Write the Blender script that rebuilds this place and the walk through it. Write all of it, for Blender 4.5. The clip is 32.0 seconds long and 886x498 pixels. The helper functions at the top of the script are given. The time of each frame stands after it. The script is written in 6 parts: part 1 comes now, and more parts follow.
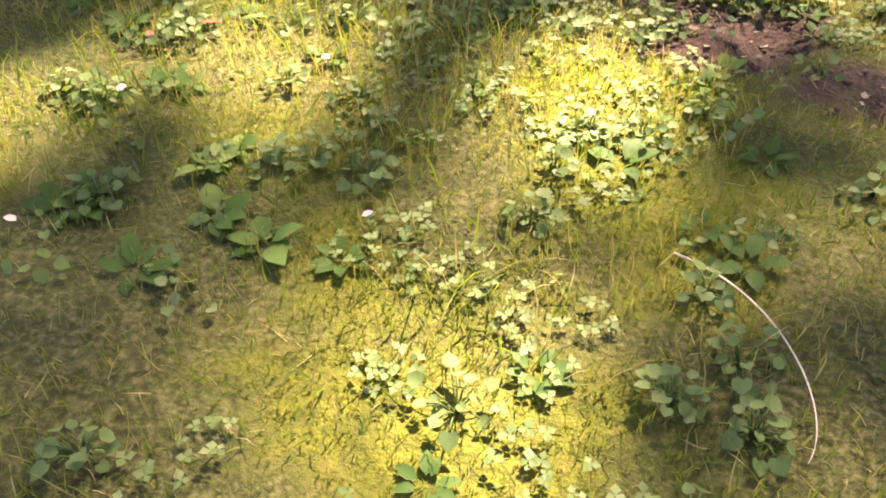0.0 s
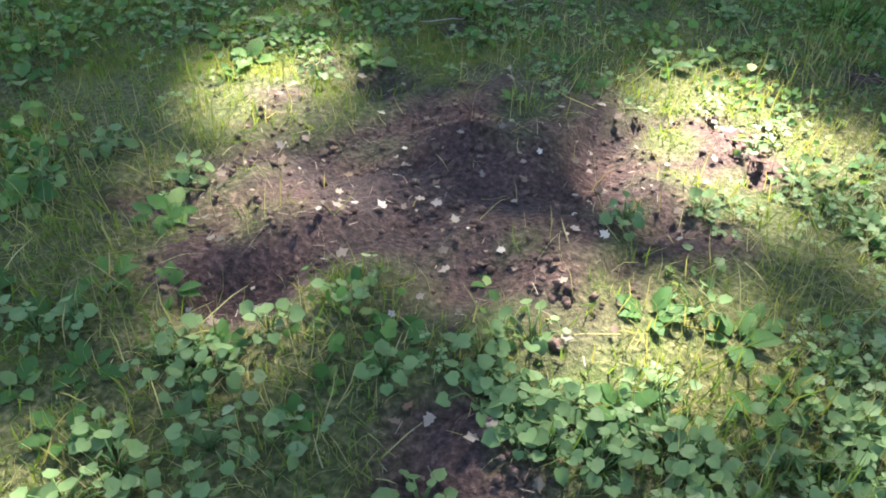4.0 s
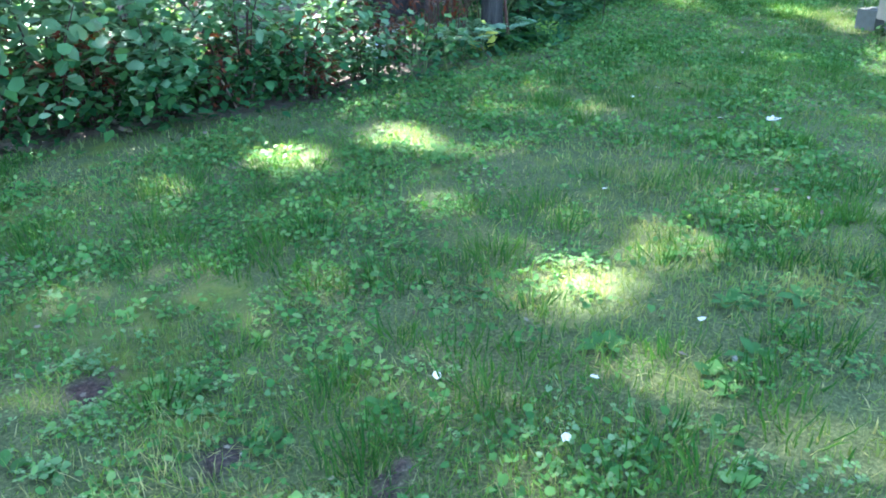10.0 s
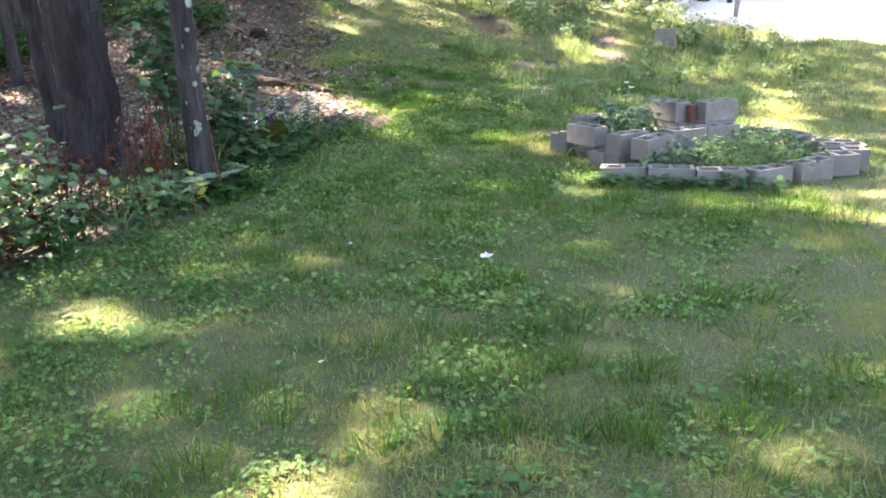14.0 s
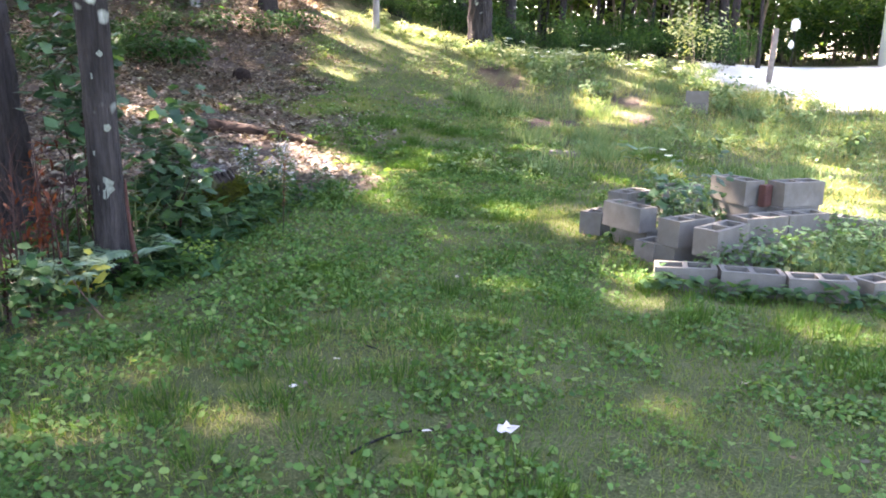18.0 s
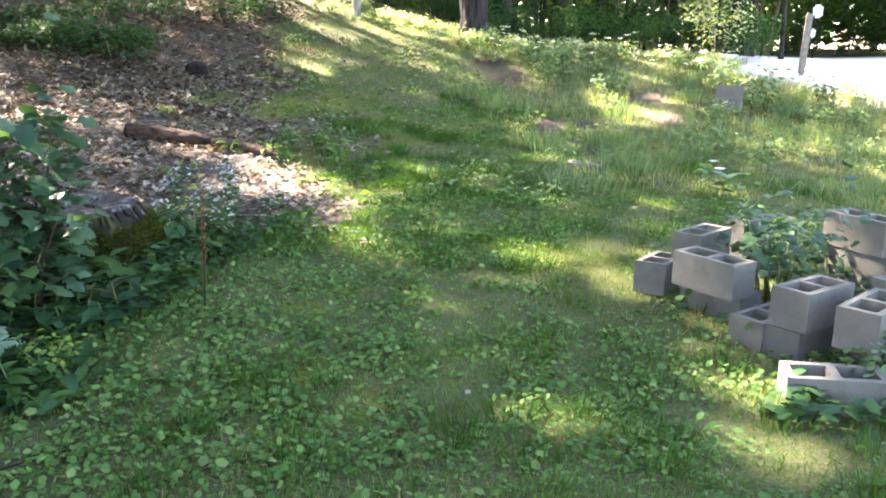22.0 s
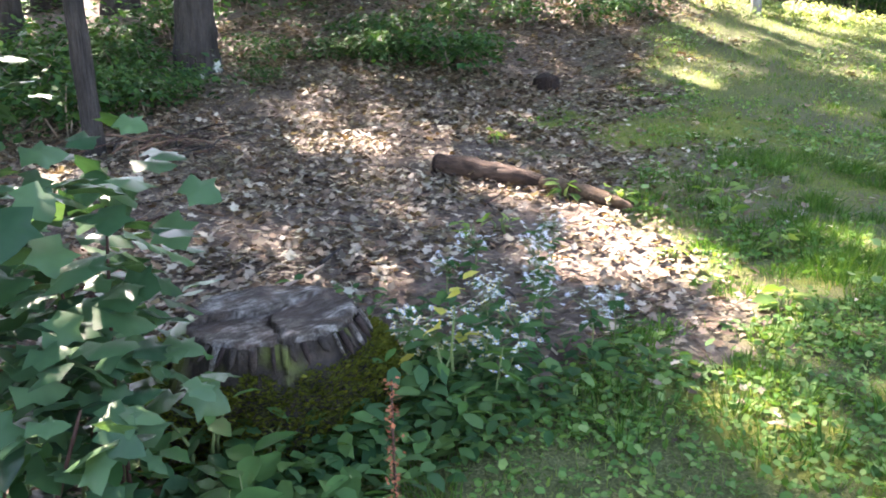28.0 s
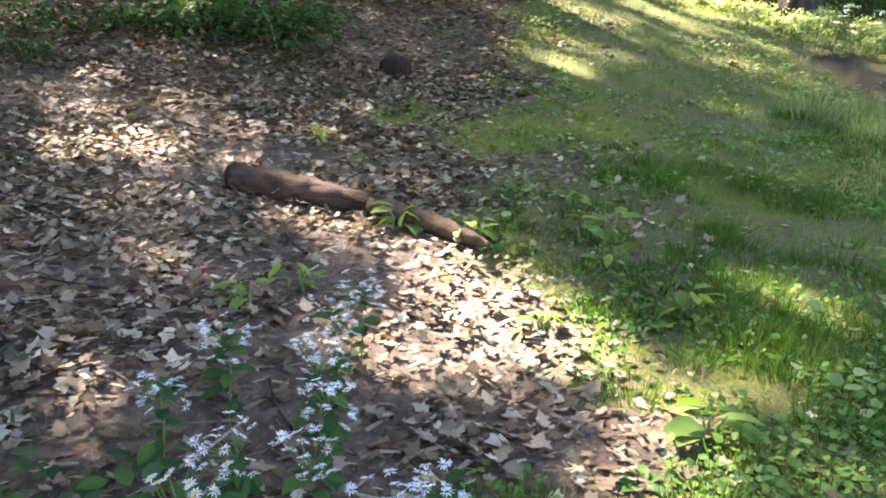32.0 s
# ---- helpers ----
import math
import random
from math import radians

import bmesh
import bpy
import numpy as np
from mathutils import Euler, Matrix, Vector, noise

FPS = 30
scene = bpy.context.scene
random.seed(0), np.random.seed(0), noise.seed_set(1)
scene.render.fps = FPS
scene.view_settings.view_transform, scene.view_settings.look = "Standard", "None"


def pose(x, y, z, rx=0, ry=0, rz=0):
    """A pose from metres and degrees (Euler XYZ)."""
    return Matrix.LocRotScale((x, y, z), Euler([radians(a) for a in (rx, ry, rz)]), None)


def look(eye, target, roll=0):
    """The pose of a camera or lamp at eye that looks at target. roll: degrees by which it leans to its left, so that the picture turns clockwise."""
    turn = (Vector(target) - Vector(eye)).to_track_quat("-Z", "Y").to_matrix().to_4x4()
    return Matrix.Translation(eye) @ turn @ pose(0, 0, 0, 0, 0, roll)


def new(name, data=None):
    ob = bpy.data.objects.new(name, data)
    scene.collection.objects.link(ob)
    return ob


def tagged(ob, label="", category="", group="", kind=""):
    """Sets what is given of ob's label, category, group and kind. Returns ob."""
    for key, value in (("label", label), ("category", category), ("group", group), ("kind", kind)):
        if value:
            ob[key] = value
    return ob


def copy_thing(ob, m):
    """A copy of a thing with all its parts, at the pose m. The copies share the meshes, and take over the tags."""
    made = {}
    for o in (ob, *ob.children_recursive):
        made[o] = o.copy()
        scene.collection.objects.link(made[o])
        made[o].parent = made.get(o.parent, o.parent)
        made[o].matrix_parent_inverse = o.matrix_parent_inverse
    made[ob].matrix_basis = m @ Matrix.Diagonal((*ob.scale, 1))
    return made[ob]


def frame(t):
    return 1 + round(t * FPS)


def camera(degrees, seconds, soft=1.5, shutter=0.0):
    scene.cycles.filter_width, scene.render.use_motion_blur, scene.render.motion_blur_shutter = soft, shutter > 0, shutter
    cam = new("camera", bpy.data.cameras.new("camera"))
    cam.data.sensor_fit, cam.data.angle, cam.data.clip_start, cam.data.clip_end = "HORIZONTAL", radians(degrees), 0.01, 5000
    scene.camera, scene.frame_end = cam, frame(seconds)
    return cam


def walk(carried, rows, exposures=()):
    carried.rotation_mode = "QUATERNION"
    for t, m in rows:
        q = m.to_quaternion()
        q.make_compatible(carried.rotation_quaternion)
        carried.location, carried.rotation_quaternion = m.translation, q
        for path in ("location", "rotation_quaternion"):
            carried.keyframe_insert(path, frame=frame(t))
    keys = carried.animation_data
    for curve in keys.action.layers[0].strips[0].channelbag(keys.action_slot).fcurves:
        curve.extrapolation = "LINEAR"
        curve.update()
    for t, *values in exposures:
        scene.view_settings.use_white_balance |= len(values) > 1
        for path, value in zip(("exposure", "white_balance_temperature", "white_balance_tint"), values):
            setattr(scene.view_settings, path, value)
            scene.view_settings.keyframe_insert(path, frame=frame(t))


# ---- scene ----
cam = camera(57.1, 32.0, soft=1.9)
METRES, EYE, TILT, LEAN, TURN = 11.5, 0.84, -3.7, 1.5, 0.0
ROWS = [
    (0.0, 0.0, 0.0, 0.0, 0.02, -40.72, -0.02),
    (0.5, 0.0005, 0.0159, 0.0009, -2.58, -42.69, -0.89),
    (1.0, 0.0064, 0.0355, 0.004, -1.94, -40.66, -1.34),
    (1.5, 0.0136, 0.0528, 0.0073, -4.23, -40.38, -1.48),
    (2.0, 0.0163, 0.0739, 0.0095, -7.32, -36.65, -0.64),
    (2.5, 0.0186, 0.093, 0.0119, -6.57, -37.42, -1.74),
    (3.0, 0.023, 0.1093, 0.0109, -2.09, -37.26, -2.87),
    (3.5, 0.0235, 0.1252, 0.0094, -3.38, -39.14, -3.27),
    (5.5, 0.0204, 0.1751, 0.013, -8.31, -41.2, 0.2),
    (6.0, 0.0191, 0.1823, 0.0178, -18.48, -35.8, -0.55),
    (6.5, 0.02, 0.1836, 0.0209, -20.22, -31.67, -0.62),
    (7.0, 0.0248, 0.1828, 0.0224, -25.83, -29.66, 0.77),
    (7.5, 0.0297, 0.1823, 0.0235, -34.69, -28.63, 1.43),
    (8.0, 0.0314, 0.1821, 0.0255, -38.45, -25.92, 1.92),
    (8.5, 0.0321, 0.1816, 0.0267, -38.68, -24.11, 2.6),
    (9.0, 0.0353, 0.1796, 0.0272, -43.3, -23.3, 2.98),
    (9.5, 0.0383, 0.1771, 0.0276, -50.32, -22.57, 3.26),
    (10.0, 0.0408, 0.1733, 0.0285, -57.4, -21.57, 3.76),
    (10.5, 0.0428, 0.1702, 0.0292, -65.43, -20.4, 3.84),
    (11.0, 0.0438, 0.1685, 0.0299, -69.2, -19.25, 3.49),
    (11.5, 0.044, 0.1679, 0.0307, -70.45, -18.57, 3.03),
    (12.0, 0.0443, 0.1676, 0.0318, -71.34, -17.57, 2.6),
    (12.5, 0.0451, 0.1674, 0.0329, -73.11, -17.7, 2.46),
    (13.0, 0.0509, 0.1656, 0.036, -72.13, -15.48, 2.64),
    (13.5, 0.0622, 0.164, 0.0368, -71.89, -16.58, 2.53),
    (14.0, 0.0778, 0.1702, 0.0399, -75.8, -14.88, 5.2),
    (14.5, 0.095, 0.1755, 0.0418, -75.78, -12.97, 5.78),
    (15.0, 0.1148, 0.1785, 0.0415, -74.06, -12.94, 1.81),
    (15.5, 0.1348, 0.1827, 0.0406, -74.0, -11.94, 2.75),
    (17.5, 0.2168, 0.2079, 0.0367, -76.2, -11.73, 4.09),
    (18.0, 0.2389, 0.2132, 0.0336, -75.46, -11.19, 2.46),
    (18.5, 0.2618, 0.2229, 0.0338, -74.85, -11.82, 2.16),
    (19.0, 0.2834, 0.2338, 0.0309, -76.53, -12.83, 2.86),
    (19.5, 0.307, 0.2407, 0.0285, -76.1, -11.24, 3.52),
    (20.0, 0.3274, 0.2489, 0.032, -75.35, -12.96, 3.54),
    (20.5, 0.3501, 0.2497, 0.0352, -76.83, -11.58, 3.69),
    (21.0, 0.371, 0.2512, 0.0363, -75.93, -14.12, 0.73),
    (21.5, 0.3923, 0.2591, 0.0365, -77.22, -11.8, 3.69),
    (22.0, 0.4135, 0.2631, 0.0368, -76.33, -11.69, 2.74),
    (22.5, 0.4341, 0.2668, 0.0385, -76.76, -12.06, 0.78),
    (23.0, 0.4537, 0.2746, 0.0406, -76.95, -7.96, 2.84),
    (23.5, 0.4725, 0.2833, 0.0395, -74.83, -9.34, 3.41),
    (24.0, 0.4929, 0.2902, 0.0388, -70.18, -8.97, 2.55),
    (24.5, 0.509, 0.3043, 0.0387, -59.27, -11.34, 1.9),
    (25.0, 0.5257, 0.3105, 0.0391, -57.99, -12.15, 2.5),
    (25.5, 0.5475, 0.3138, 0.0392, -58.2, -10.28, 0.84),
    (27.5, 0.6156, 0.342, 0.0398, -58.48, -9.49, 2.22),
    (28.0, 0.6288, 0.3538, 0.0397, -50.75, -9.44, 3.06),
    (28.5, 0.6441, 0.3615, 0.0407, -46.55, -8.75, 2.48),
    (29.0, 0.6594, 0.3656, 0.0405, -45.24, -9.91, 0.33),
    (29.5, 0.6745, 0.3752, 0.0413, -47.35, -9.28, 0.29),
    (30.0, 0.6904, 0.3857, 0.0427, -49.6, -11.1, 1.31),
    (30.5, 0.7097, 0.3929, 0.0419, -49.71, -8.99, 0.51),
    (31.0, 0.7277, 0.3976, 0.0447, -53.43, -11.81, 0.67),
    (31.5, 0.7439, 0.4057, 0.0463, -57.81, -9.81, 2.04),
    (32.0, 0.7583, 0.411, 0.0469, -59.54, -11.28, 1.95),
]
EXPOSURES = [(0.0, 3.86, 9250, 35), (1.0, 3.88, 8950, 46), (2.0, 4.11, 8100, 56), (3.0, 4.22, 6600, 36), (5.5, 4.14, 6250, 6), (7.0, 4.33, 5800, 5), (8.0, 4.66, 5600, 0), (9.0, 4.83, 5500, -8), (10.0, 5.59, 5400, 2), (10.6, 5.81, 5800, 4),
             (11.2, 5.85, 7000, 24), (12.2, 5.83, 7000, 24), (14.0, 5.25, 7000, 28), (19.0, 5.35, 7100, 31), (24.0, 5.37, 7100, 15), (28.0, 5.45, 7100, 23), (29.5, 5.65, 7100, 23), (32.0, 5.08, 7400, 20)]
walk(cam, [(t, pose(0, 0, EYE, TILT, LEAN, TURN) @ pose(METRES * x, METRES * y, METRES * z, 90 + pitch, roll, yaw)) for t, x, y, z, yaw, pitch, roll in ROWS],
     exposures=EXPOSURES)

# ---- light ----
SUN = Vector((0.41, 0.91, 0)).normalized() * math.cos(radians(47)) + Vector((0, 0, math.sin(radians(47))))
world = bpy.data.worlds.new("sky")
scene.world = world
world.use_nodes = True
sky = world.node_tree.nodes.new("ShaderNodeTexSky")
sky.sky_type, sky.sun_disc = "NISHITA", False
sky.sun_elevation, sky.sun_rotation = radians(47), math.atan2(SUN.x, SUN.y)
world.node_tree.links.new(sky.outputs[0], world.node_tree.nodes["Background"].inputs[0])
world.node_tree.nodes["Background"].inputs[1].default_value = 0.052
sun = new("sun", bpy.data.lights.new("sun", "SUN"))
sun.data.energy, sun.data.angle, sun.data.color = 5.0, radians(1.1), (1, 0.94, 0.84)
sun.matrix_world = look(SUN * 60, (0, 0, 0))

# ---- materials ----


class Mat:
    """A node material under construction."""

    def __init__(self, name, rough=0.8):
        self.m = bpy.data.materials.new(name)
        self.m.use_nodes = True
        self.t = self.m.node_tree
        self.p = self.t.nodes["Principled BSDF"]
        self.p.inputs["Roughness"].default_value = rough
        self.p.inputs["Specular IOR Level"].default_value = 0.15

    def node(self, kind, **links):
        n = self.t.nodes.new("ShaderNode" + kind)
        for key, value in links.items():
            self.put(n.inputs[key], value)
        return n

    def put(self, socket, value):
        if isinstance(value, bpy.types.NodeSocket):
            self.t.links.new(value, socket)
        else:
            socket.default_value = value

    def coords(self, scale=(1, 1, 1), kind="Object"):
        tc = self.node("TexCoord")
        mp = self.node("Mapping", Vector=tc.outputs[kind])
        mp.inputs["Scale"].default_value = scale
        return mp.outputs[0]

    def noise(self, scale, detail=4.0, vec=None, rough=0.6):
        n = self.node("TexNoise")
        n.inputs["Scale"].default_value, n.inputs["Detail"].default_value, n.inputs["Roughness"].default_value = scale, detail, rough
        self.put(n.inputs["Vector"], vec if vec is not None else self.coords())
        return n.outputs["Fac"]

    def ramp(self, fac, *stops):
        n = self.node("ValToRGB", Fac=fac)
        el = n.color_ramp.elements
        while len(el) < len(stops):
            el.new(0.5)
        for e, (at, col) in zip(el, stops):
            e.position, e.color = at, (*col, 1)
        return n.outputs[0]

    def mix(self, fac, a, b, blend="MIX"):
        n = self.node("Mix")
        n.data_type, n.blend_type = "RGBA", blend
        self.put(n.inputs[0], fac)
        for sock, v in ((n.inputs[6], a), (n.inputs[7], b)):
            self.put(sock, (*v, 1) if isinstance(v, tuple) and len(v) == 3 else v)
        return n.outputs[2]

    def math(self, op, a, b):
        n = self.node("Math")
        n.operation = op
        self.put(n.inputs[0], a), self.put(n.inputs[1], b)
        return n.outputs[0]

    def attr(self, name):
        n = self.node("Attribute")
        n.attribute_name = name
        return n.outputs["Fac"]

    def island(self):
        return self.node("NewGeometry").outputs["Random Per Island"]

    def color(self, c):
        self.put(self.p.inputs["Base Color"], (*c, 1) if isinstance(c, tuple) and len(c) == 3 else c)
        return self

    def bump(self, height, strength=0.5, distance=0.01):
        b = self.node("Bump", Height=height)
        b.inputs["Strength"].default_value, b.inputs["Distance"].default_value = strength, distance
        self.put(self.p.inputs["Normal"], b.outputs[0])
        return self


def foliage(name, *cols, trans=0.4, rough=0.6, mottling=14, patches=None, gloss=0.06):
    """Leaf material: colours spread over the single leaves, part of the light passing through."""
    m = Mat(name, rough)
    n = len(cols)
    c = m.ramp(m.island(), *[(i / max(1, n - 1), q) for i, q in enumerate(cols)])
    c = m.mix(m.math("MULTIPLY", m.noise(mottling, 3), 0.75), c, m.mix(1.0, c, (0.45, 0.5, 0.4), "MULTIPLY"))
    c = m.mix(m.ramp(m.noise(2.6, 4), (0.42, (0, 0, 0)), (0.62, (0.55, 0.55, 0.55))), c, m.mix(1.0, c, (0.42, 0.55, 0.5), "MULTIPLY"))
    if patches:
        c = m.mix(m.ramp(m.noise(1.3, 5, None, 0.65), (0.48, (0, 0, 0)), (0.68, (0.6, 0.6, 0.6))), c, patches)
    m.color(c)
    m.p.inputs["Specular IOR Level"].default_value = gloss
    tr = m.node("BsdfTranslucent", Color=m.mix(1.0, c, (1.6, 1.5, 0.7), "MULTIPLY"))
    mx = m.node("MixShader", Fac=trans)
    m.t.links.new(m.p.outputs[0], mx.inputs[1])
    m.t.links.new(tr.outputs[0], mx.inputs[2])
    m.t.links.new(mx.outputs[0], m.t.nodes["Material Output"].inputs[0])
    return m.m


GRASS = foliage("grass", (0.05, 0.11, 0.026), (0.085, 0.155, 0.04), (0.13, 0.185, 0.054), (0.07, 0.14, 0.03), (0.105, 0.172, 0.044), (0.2, 0.195, 0.09), trans=0.42, patches=(0.18, 0.175, 0.08))
TUFT = foliage("tuft_grass", (0.025, 0.07, 0.015), (0.045, 0.105, 0.02), (0.08, 0.14, 0.028), trans=0.4)
GRASS_NEAR = foliage("thin_grass", (0.07, 0.135, 0.026), (0.11, 0.175, 0.036), (0.15, 0.195, 0.05), (0.09, 0.16, 0.03), (0.2, 0.19, 0.08), trans=0.45, patches=(0.13, 0.15, 0.045))
DRY_GRASS = foliage("dry_grass", (0.30, 0.26, 0.12), (0.22, 0.20, 0.09), (0.36, 0.31, 0.17), (0.16, 0.19, 0.06), trans=0.35)
MOSS_TUFT = foliage("moss_tuft", (0.07, 0.105, 0.014), (0.14, 0.165, 0.02), (0.095, 0.13, 0.017), (0.2, 0.205, 0.03), (0.14, 0.125, 0.035), trans=0.4, rough=0.8)
STUMP_MOSS = foliage("stump_moss", (0.05, 0.066, 0.01), (0.09, 0.10, 0.014), (0.03, 0.04, 0.009), (0.125, 0.125, 0.018), trans=0.3, rough=0.85)
WEED = foliage("weed_leaf", (0.052, 0.13, 0.029), (0.085, 0.17, 0.042), (0.12, 0.205, 0.056), (0.07, 0.15, 0.04), (0.034, 0.085, 0.02), (0.18, 0.245, 0.085), (0.10, 0.185, 0.04), trans=0.35, rough=0.6, mottling=45, gloss=0.1)
PALE_WEED = foliage("pale_weed_leaf", (0.11, 0.185, 0.066), (0.16, 0.23, 0.095), (0.075, 0.15, 0.044), (0.21, 0.26, 0.13), (0.10, 0.17, 0.06), trans=0.35, rough=0.55, mottling=60, gloss=0.12)
# The next two greens are darkened: shade under the trees is in the colour.
EDGE_LEAF = foliage("shaded_edge_leaf", (0.014, 0.045, 0.018), (0.024, 0.072, 0.025), (0.055, 0.12, 0.036), (0.02, 0.058, 0.025), (0.085, 0.15, 0.043), (0.025, 0.065, 0.024), trans=0.35, gloss=0.12)
UNDER = foliage("shaded_undergrowth_leaf", (0.016, 0.048, 0.02), (0.028, 0.075, 0.026), (0.055, 0.115, 0.032), (0.03, 0.08, 0.036), trans=0.35)
CLOVER_LEAF = foliage("yellow_green_leaf", (0.15, 0.24, 0.05), (0.2, 0.28, 0.065), (0.12, 0.21, 0.045), trans=0.4)
SHRUB = foliage("shrub_leaf", (0.04, 0.095, 0.03), (0.07, 0.14, 0.05), (0.13, 0.2, 0.10), (0.04, 0.09, 0.035), (0.17, 0.22, 0.13), trans=0.35, gloss=0.2)
MAPLE = foliage("maple_leaf", (0.016, 0.046, 0.024), (0.03, 0.072, 0.034), (0.07, 0.13, 0.065), (0.022, 0.058, 0.023), trans=0.3, rough=0.38, gloss=0.16)
CANOPY = foliage("canopy_leaf", (0.04, 0.09, 0.02), (0.06, 0.13, 0.03), (0.09, 0.16, 0.035), trans=0.35)
MEADOW_LEAF = foliage("meadow_leaf", (0.10, 0.17, 0.07), (0.16, 0.225, 0.105), (0.07, 0.13, 0.05), (0.23, 0.27, 0.14), (0.12, 0.19, 0.09), trans=0.35)
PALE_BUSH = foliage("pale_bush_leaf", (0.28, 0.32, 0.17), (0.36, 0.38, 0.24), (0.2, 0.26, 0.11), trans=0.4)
BRIGHT = foliage("sunlit_leaf", (0.09, 0.16, 0.04), (0.13, 0.2, 0.055), (0.18, 0.24, 0.08), (0.07, 0.13, 0.035), trans=0.45)
FERN = foliage("fern_leaf", (0.13, 0.2, 0.13), (0.22, 0.3, 0.2), (0.17, 0.25, 0.16), trans=0.35, gloss=0.25)
RUST = foliage("rusty_leaf", (0.055, 0.017, 0.01), (0.1, 0.027, 0.014), (0.035, 0.014, 0.011), (0.13, 0.042, 0.023), trans=0.3, rough=0.7)
LITTER = foliage("dead_leaf", (0.10, 0.066, 0.05), (0.21, 0.155, 0.12), (0.04, 0.026, 0.021), (0.44, 0.365, 0.30), (0.135, 0.078, 0.053), (0.055, 0.039, 0.032), (0.31, 0.245, 0.195), (0.16, 0.098, 0.066), (0.075, 0.05, 0.038), trans=0.12, rough=0.65, mottling=50, gloss=0.1)
PETAL = foliage("aster_petal", (0.50, 0.50, 0.68), (0.60, 0.60, 0.75), (0.68, 0.68, 0.77), trans=0.3, rough=0.6)
WHITE_PETAL = foliage("white_petal", (0.8, 0.8, 0.76), (0.72, 0.72, 0.68), trans=0.3, rough=0.6)
YELLOW_LEAF = foliage("yellow_leaf", (0.42, 0.36, 0.08), (0.34, 0.33, 0.07), trans=0.4)


def make_ground():
    m = Mat("ground", 0.95)
    fine, mid, coarse = m.noise(90, 6), m.noise(22, 5), m.noise(2.2, 4)
    thatch = m.ramp(fine, (0.3, (0.02, 0.024, 0.009)), (0.5, (0.058, 0.062, 0.021)), (0.75, (0.17, 0.15, 0.07)))
    thatch = m.mix(m.ramp(coarse, (0.35, (0, 0, 0)), (0.7, (0.7, 0.7, 0.7))), thatch, m.ramp(fine, (0.3, (0.016, 0.03, 0.009)), (0.7, (0.045, 0.065, 0.018))))
    moss = m.ramp(mid, (0.3, (0.04, 0.052, 0.01)), (0.55, (0.09, 0.105, 0.015)), (0.8, (0.15, 0.125, 0.035)))
    moss = m.mix(m.ramp(fine, (0.4, (0, 0, 0)), (0.62, (0.6, 0.6, 0.6))), moss, (0.045, 0.05, 0.012))
    soil = m.ramp(fine, (0.3, (0.014, 0.009, 0.0075)), (0.55, (0.05, 0.030, 0.024)), (0.8, (0.15, 0.094, 0.074)))
    soil = m.mix(m.ramp(m.noise(3.2, 3), (0.42, (0, 0, 0)), (0.6, (0.75, 0.75, 0.75))), soil, m.ramp(fine, (0.35, (0.01, 0.008, 0.0075)), (0.75, (0.05, 0.038, 0.034))))
    litter = m.ramp(mid, (0.3, (0.032, 0.023, 0.018)), (0.5, (0.085, 0.063, 0.048)), (0.75, (0.19, 0.15, 0.12)))
    litter = m.mix(fine, litter, (0.045, 0.032, 0.025))
    gravel = m.ramp(fine, (0.3, (0.42, 0.37, 0.30)), (0.7, (0.68, 0.63, 0.54)))
    c = m.mix(m.attr("moss"), thatch, moss)
    c = m.mix(m.attr("litter"), c, litter)
    c = m.mix(m.attr("soil"), c, soil)
    c = m.mix(m.attr("gravel"), c, gravel)
    m.color(c)
    m.bump(m.math("ADD", m.math("MULTIPLY", fine, 0.5), mid), 0.9, 0.02)
    return m.m


def bark(name, dark, light, lichen=0.0, grooves=1.0, grain=(14, 14, 2.2)):
    m = Mat(name, 0.95)
    v = m.coords(grain)
    a, b, c = m.noise(1.6, 6, v), m.noise(5, 5, m.coords((6, 6, 6))), m.noise(2.2, 3)
    col = m.ramp(a, (0.3, dark), (0.5, tuple((p + q) / 2 for p, q in zip(dark, light))), (0.75, light))
    col = m.mix(m.math("MULTIPLY", b, 0.6), col, dark)
    col = m.mix(m.ramp(m.noise(3.2, 4, m.coords((1, 1, 0.45))), (0.45, (0, 0, 0)), (0.62, (0.75, 0.75, 0.75))), col, tuple(0.6 * q for q in dark))
    if lichen:
        spots = m.ramp(c, (0.62 - lichen, (0, 0, 0)), (0.66 - lichen, (1, 1, 1)))
        col = m.mix(m.math("MULTIPLY", spots, 0.7), col, (0.30, 0.33, 0.27))
    m.color(col)
    return m.bump(a, grooves, 0.03).m


GROUND = make_ground()
BARK_DARK = bark("dark_bark", (0.010, 0.0085, 0.008), (0.046, 0.04, 0.038), 0.0, 1.0, (22, 22, 3.0))
BARK_GREY = bark("grey_bark", (0.010, 0.009, 0.0085), (0.05, 0.044, 0.04), 0.02)
BARK_PALE = bark("pale_bark", (0.11, 0.105, 0.10), (0.27, 0.26, 0.24), 0.02)
BARK_LOG = bark("log_bark", (0.011, 0.0065, 0.005), (0.105, 0.066, 0.047), 0.0, 1.0, (16, 2.4, 16))


